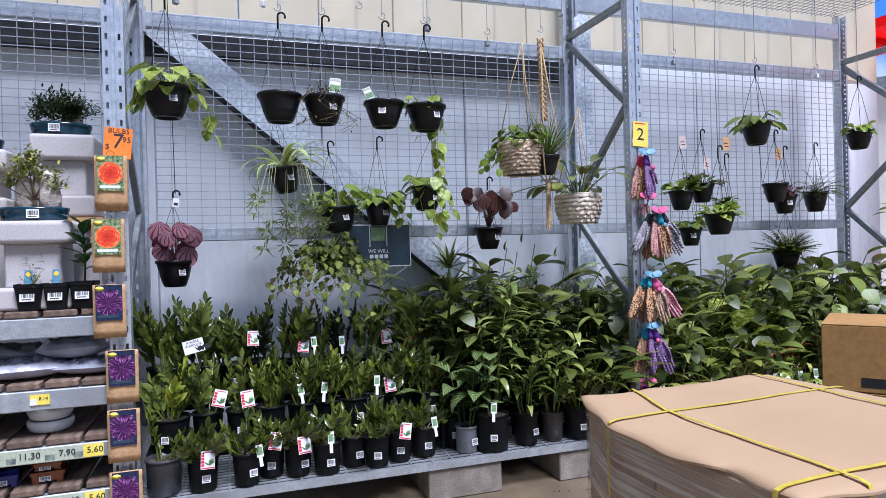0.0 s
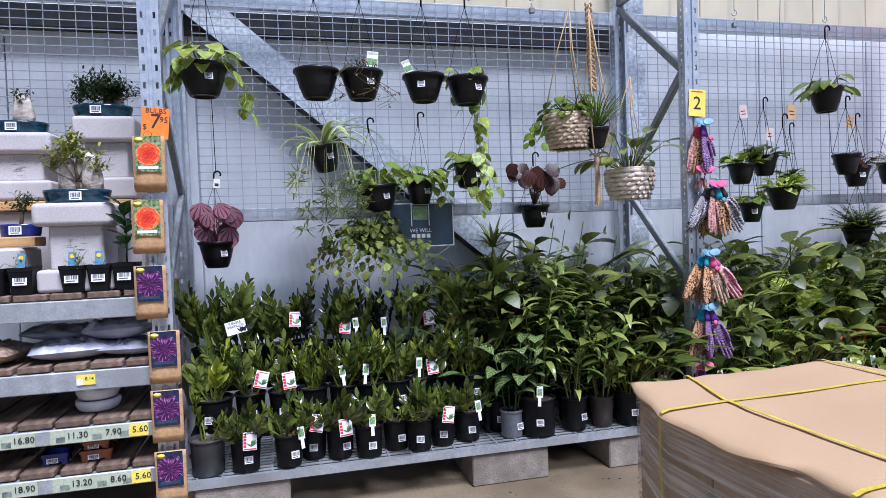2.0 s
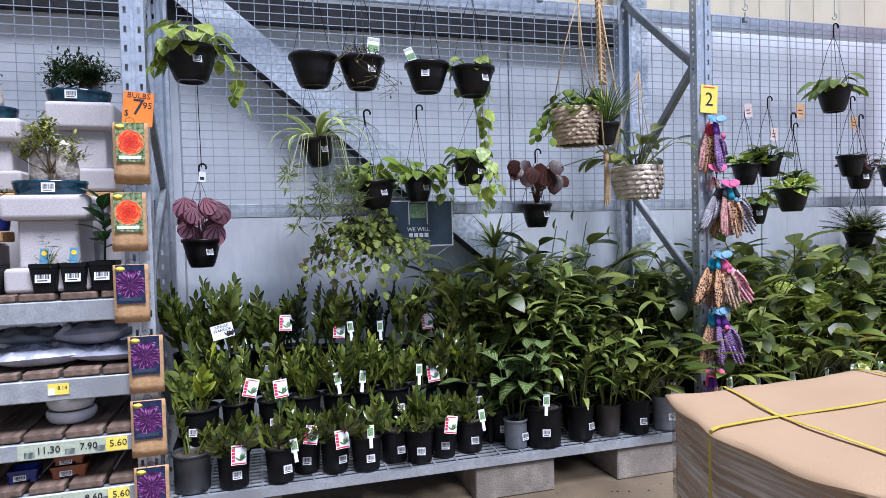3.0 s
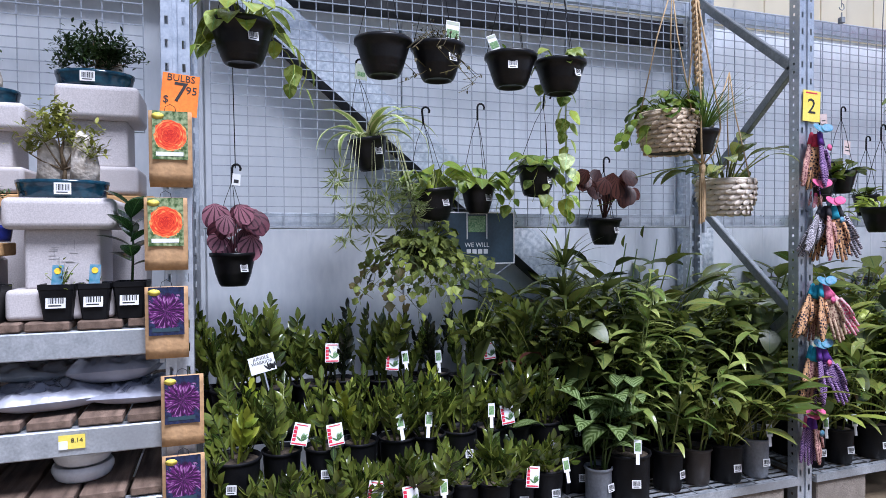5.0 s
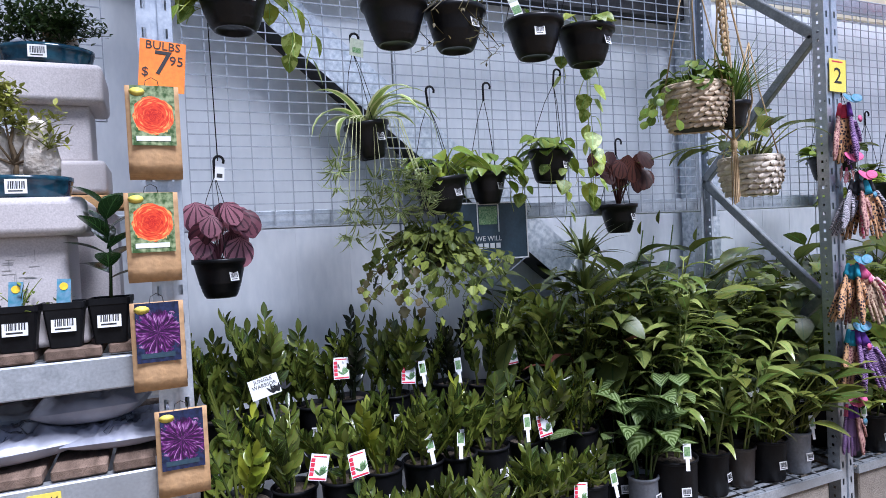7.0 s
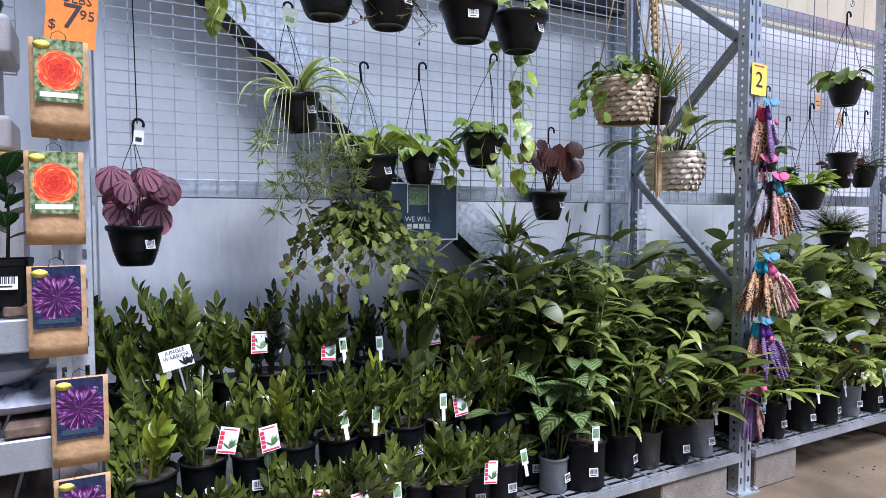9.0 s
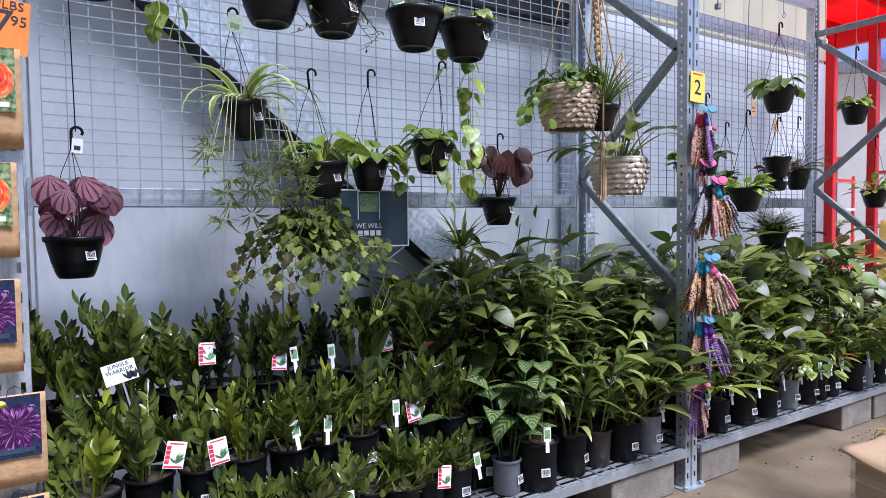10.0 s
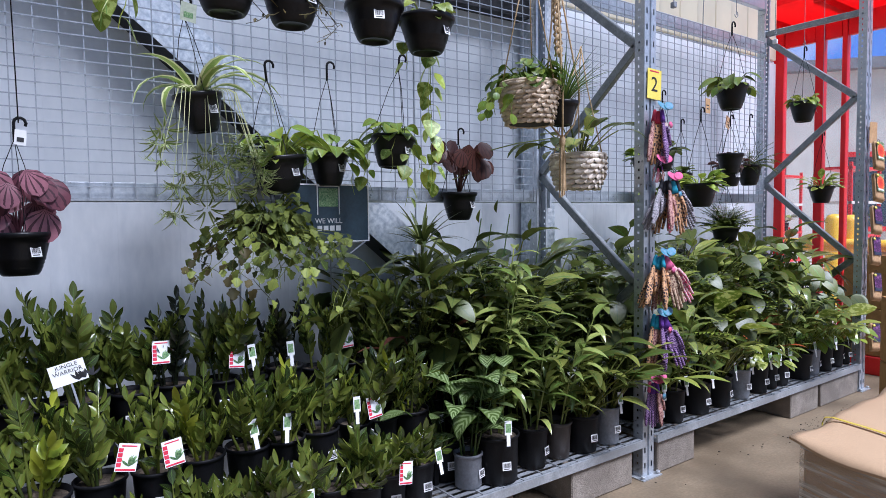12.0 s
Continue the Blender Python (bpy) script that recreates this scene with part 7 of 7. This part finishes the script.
def bowed(s):
    """Draws the back corner of the load in, where the wrap has pulled it round."""
    out = []
    for x, y, z in s.v:
        q = 1.062 + 0.38 * max(0.0, y - 1.86)
        out.append((q + (x - 1.062) * (2.04 - q) / (2.04 - 1.062), y, z))
    s.v = out
    return s


load = thing("wrapped_carton_stack", "cardboard cartons in stretch wrap with a flat cover and yellow straps", "carton stack")
part("carton", bowed(Shape().box(1.085, 1.545, 1.245, 1.69, 0.122, 0.765, c=0.008)), CARD, load)
part("carton", bowed(Shape().box(1.555, 2.02, 1.245, 1.69, 0.122, 0.765, c=0.008)), CARD, load)
part("carton", bowed(Shape().box(1.085, 1.545, 1.70, 2.145, 0.122, 0.765, c=0.008)), CARD, load)
part("carton", bowed(Shape().box(1.555, 2.02, 1.70, 2.145, 0.122, 0.765, c=0.008)), CARD, load)
wrap = Shape()
levels = 26
N = 72
for j in range(levels + 1):
    z = 0.10 + (0.775 - 0.10) * j / levels
    for k in range(N):
        u = k / N * 4
        sd, f = int(u), u - int(u)
        x, y = ((1.08 + 0.945 * f, 1.24), (2.025, 1.24 + 0.91 * f), (2.025 - 0.945 * f, 2.15), (1.08, 2.15 - 0.91 * f))[sd]
        nx, ny = ((0, -1), (1, 0), (0, 1), (-1, 0))[sd]
        wv = 0.004 + 0.0025 * noise.noise(Vector((k * 0.4, z * 5 + k * 0.10, 2)))
        wrap.v.append((x + nx * wv, y + ny * wv, z))
for j in range(levels):
    for k in range(N):
        k2 = (k + 1) % N
        wrap.face((j * N + k, j * N + k2, (j + 1) * N + k2, (j + 1) * N + k), True)
wr = part("stretch_wrap", bowed(wrap), FILMWRAP, load, "cloudy clear stretch wrap with diagonal creases")
part("cover_sheet", bowed(draped(1.062, 2.04, 1.226, 2.17, 0.784, 1.0)), CARD, load, "flat brown cardboard cover with a worn wavy edge")


def strap_run(pts, w, along):
    s = Shape()
    for (x, y, z) in pts:
        d = (w / 2, 0) if along == "y" else (0, w / 2)
        s.v += [(x - d[0], y - d[1], z), (x + d[0], y + d[1], z)]
    n = len(pts)
    for i in range(n - 1):
        s.face((2 * i, 2 * i + 1, 2 * i + 3, 2 * i + 2))
    b = len(s.v)
    s.v += [(x, y, z - 0.0012) for x, y, z in s.v[:b]]
    for i in range(n - 1):
        s.face((b + 2 * i, b + 2 * i + 2, b + 2 * i + 3, b + 2 * i + 1))
        s.face((2 * i, 2 * i + 2, b + 2 * i + 2, b + 2 * i))
        s.face((2 * i + 1, b + 2 * i + 1, b + 2 * i + 3, 2 * i + 3))
    return s


for yy in (1.86, 1.29):
    pts = [(1.066, yy, 0.10), (1.060, yy, 0.760), (1.066, yy, 0.782)] + [(1.09 + 0.092 * k, yy + 0.004 * math.sin(k), 0.7885 + 0.001 * math.sin(k * 1.1) ** 2) for k in range(11)] + [(2.04, yy, 0.785), (2.046, yy, 0.77), (2.042, yy, 0.10)]
    part("strap", bowed(strap_run(pts, 0.012, "x")), STRAP, load, "yellow plastic packing strap")
for xx, tw in ((1.295, -0.035), (1.93, -0.03)):
    pts = [(xx + tw, 1.226, 0.10), (xx + tw, 1.220, 0.760), (xx + tw, 1.226, 0.784)] + [(xx + tw * (1 - k / 10), 1.25 + 0.090 * k, 0.7900 + 0.002 * math.sin(k * 0.9) ** 2) for k in range(11)] + [(xx, 2.17, 0.785), (xx, 2.176, 0.77), (xx, 2.172, 0.10)]
    part("strap", bowed(strap_run(pts, 0.012, "y")), STRAP, load, "yellow plastic packing strap")


def carton(x0, x1, y0, y1, z0, z1, label, turn=0.0, marks=True):
    t = thing("carton", label, "carton", pose((x0 + x1) / 2, (y0 + y1) / 2, z0, 0, 0, turn), "cartons")
    w, d, h = (x1 - x0) / 2, (y1 - y0) / 2, z1 - z0
    part("box", Shape().box(-w, w, -d, d, 0, h - 0.004, c=0.004), BROWNCARD, t)
    part("flap", Shape().box(-w, w, -d, -0.002, h - 0.0035, h, c=0.0012), BROWNCARD, t)
    part("flap", Shape().box(-w, w, 0.002, d, h - 0.0035, h, c=0.0012), BROWNCARD, t)
    if marks:
        part("printed_mark", Shape().box(-w * 0.5, -w * 0.2, -d - 0.0008, -d - 0.0002, 0.02, 0.06).box(-w * 0.1, w * 0.3, -d - 0.0008, -d - 0.0002, 0.02, 0.05), INK, t)
    return t


TURNED = Matrix.Translation((1.035, 1.852, 0)) @ pose(0, 0, 0, 0, 0, 3) @ Matrix.Translation((-1.062, -1.86, 0))
load.matrix_world = TURNED
pal.matrix_world = TURNED
carton(2.42, 2.97, 1.955, 2.415, 0.122, 0.666, "large plain brown carton in the aisle", -54, False)
carton(2.42, 2.97, 1.955, 2.415, 0.670, 0.944, "plain brown carton with dark printed marks stacked on another", -54)
pal2 = copy_thing(pal, Matrix.Translation((2.695, 2.185, 0)) @ pose(0, 0, 0, 0, 0, -54) @ Matrix.Translation((-0.936, -0.83, 0)))
pal2.scale = (0.6, 0.5, 1)
carton(5.32, 5.9, 3.25, 3.75, 0.15, 0.52, "brown carton on a red base by the doorway", 0, False)
carton(5.34, 5.92, 3.27, 3.74, 0.524, 0.95, "brown carton stacked by the doorway", 2, False)
rb = solid("red_plinth", Shape().box(5.30, 5.95, 3.22, 3.78, 0, 0.145, c=0.006), REDPAINT, "low red painted plinth under the cartons", "plinth")

# ---- glazed red entrance ----
GX = 6.5
ent = thing("window_1", "red steel framed glazed entrance screen", "window", kind="structure")
for y0, y1 in ((4.79, 4.94), (4.40, 4.48), (4.19, 4.235), (3.60, 3.72), (3.0, 3.14), (2.4, 2.54)):
    part("mullion", Shape().box(GX - 0.04, GX + 0.04, y0, y1, 0, 3.2, c=0.005), REDPAINT, ent)
for z0, z1 in ((0.0, 0.12), (0.62, 0.70), (3.0, 3.2)):
    for y0, y1 in ((4.485, 4.785), (4.24, 4.395), (3.725, 4.185), (3.145, 3.595), (2.545, 2.995)):
        part("transom", Shape().box(GX - 0.03, GX + 0.03, y0, y1, z0, z1, c=0.004), REDPAINT, ent)
for y0, y1 in ((4.485, 4.785), (4.24, 4.395), (3.725, 4.185), (3.145, 3.595), (2.545, 2.995)):
    for z0, z1 in ((0.125, 0.615), (0.705, 2.995)):
        part("pane", Shape().box(GX - 0.004, GX + 0.004, y0, y1, z0, z1), SMOKED, ent).visible_shadow = False
can = Shape().box(5.68, 6.56, 1.6, 5.6, 3.21, 3.30)
for k in range(7):
    can.box(5.68, 6.56, 1.7 + 0.6 * k, 1.76 + 0.6 * k, 3.15, 3.21)
solid("canopy", can, REDSHEET, "red painted steel canopy with ribs over the entrance", "canopy", kind="structure")
solid("tube_light", Shape().box(5.75, 6.50, 3.49, 3.57, 3.08, 3.1495, c=0.01), PAPER, "white tube light fitting under the red canopy", "lamp")
for k, (x, y) in enumerate(((7.55, 4.55), (8.3, 4.2), (9.2, 5.4))):
    bl = solid("bollard", Shape().lathe([(0.11, 0), (0.11, 1.18), (0.09, 1.23), (0.04, 1.255), (0.001, 1.26)], 18), BOLLARD, "orange-yellow painted steel bollard outside the entrance", "bollard", "bollards", m=pose(x, y, 0))
rail = thing("safety_barrier", "orange-yellow painted tubular safety barrier", "barrier")
for z in (0.55, 0.92):
    part("rail", Shape().tube([(7.3, 3.0, z), (7.3, 5.6, z)], 0.075, 10), BOLLARD, rail)
for y in (3.1, 4.1, 5.5):
    part("post", Shape().tube([(7.3, y, 0), (7.3, y, 0.95)], 0.05, 10), BOLLARD, rail)


def outdoor_rack(x, y):
    t = thing("display_rack", "red steel display rack with potted plants outside", "rack", pose(x, y, 0), "outdoor racks")
    for sx in (-0.5, 0.5):
        for sy in (-0.2, 0.2):
            part("post", Shape().box(sx - 0.02, sx + 0.02, sy - 0.02, sy + 0.02, 0, 2.0), REDPAINT, t)
    for z in (0.4, 0.9, 1.4, 1.9):
        part("shelf", Shape().box(-0.52, 0.52, -0.23, 0.23, z, z + 0.04), REDPAINT if z != 1.4 else RENDERED, t)
    return t


for k, (x, y) in enumerate(((10.2, 5.6), (11.2, 7.2))):
    outdoor_rack(x, y)
    for q in range(3):
        potted("outdoor%d" % (q % 2), "leafy plant in a black pot on an outdoor rack", x - 0.3 + 0.3 * q, y, 0.944, 0.09, 0.15, lambda q=q: crown(400 + q, 26, 0.11, "ellipse", 0.2, 1.0), POTHOS if q % 2 else MONST, group="outdoor plants", code=False)
far = thing("far_building", "pale rendered building with a flat dark roof edge", "building", Matrix.Translation((19, 6, 0)) @ pose(0, 0, 0, 0, 0, 42) @ Matrix.Translation((-19, -8, 0)))
part("wall", Shape().box(19, 26, 2, 26, 0, 4.7), RENDERED, far)
part("roof", Shape().box(18.7, 26.3, 1.7, 26.3, 4.7, 4.95), DARKSTEEL, far)
for k in range(7):
    w_ = part("window", Shape().box(18.94, 18.99, 3.2 + 3.1 * k, 4.9 + 3.1 * k, 0.9, 2.6), SIGNBLUE, far)
    part("frame", Shape().box(18.90, 18.94, 3.1 + 3.1 * k, 5.0 + 3.1 * k, 2.6, 2.72).box(18.90, 18.94, 3.1 + 3.1 * k, 5.0 + 3.1 * k, 0.78, 0.9), REDPAINT, w_)
side = Shape().box(WALL_END - 0.25, WALL_END, WALL_Y + 0.26, 12.0, 0, 5.9)
solid("wall_east", side, WALL, "pale steel clad end wall of the building", "wall", kind="structure")

# spilt soil on the floor
cr, rnd = Shape(), random.Random(12)
for k in range(110):
    x, y = rnd.gauss(3.75, 0.35), 3.28 - abs(rnd.gauss(0, 0.10))
    if k % 4 == 0:
        x, y = rnd.uniform(0, 4.6), rnd.uniform(3.2, 3.34)
    q = rnd.uniform(0.002, 0.006)
    cr.box(x - q, x + q, y - q * 0.7, y + q * 0.7, 0.0, q * 0.8, c=q * 0.25)
tagged(new("spilt_soil", cr.mesh("spilt_soil", SOIL)), "crumbs of spilt potting soil on the concrete", "soil", kind="stuff")


# the sky far beyond the entrance
m, n, l, p = nodes_of("far_sky")
tc, nz, em = n.new("ShaderNodeTexCoord"), n.new("ShaderNodeTexNoise"), n.new("ShaderNodeEmission")
nz.inputs["Scale"].default_value, nz.inputs["Detail"].default_value = 0.06, 6
l.new(tc.outputs["Object"], nz.inputs[0])
r = ramp(n, 0.5, 0.72, (0.10, 0.30, 0.80), (0.75, 0.82, 0.92))
l.new(nz.outputs[0], r.inputs[0]), l.new(r.outputs[0], em.inputs[0])
em.inputs[1].default_value = 0.62
l.new(em.outputs[0], n["Material Output"].inputs[0])
solid("backdrop", Shape().box(80, 80.2, -20, 90, 0, 45), m, "blue sky with thin cloud far beyond the entrance", "sky", kind="structure")
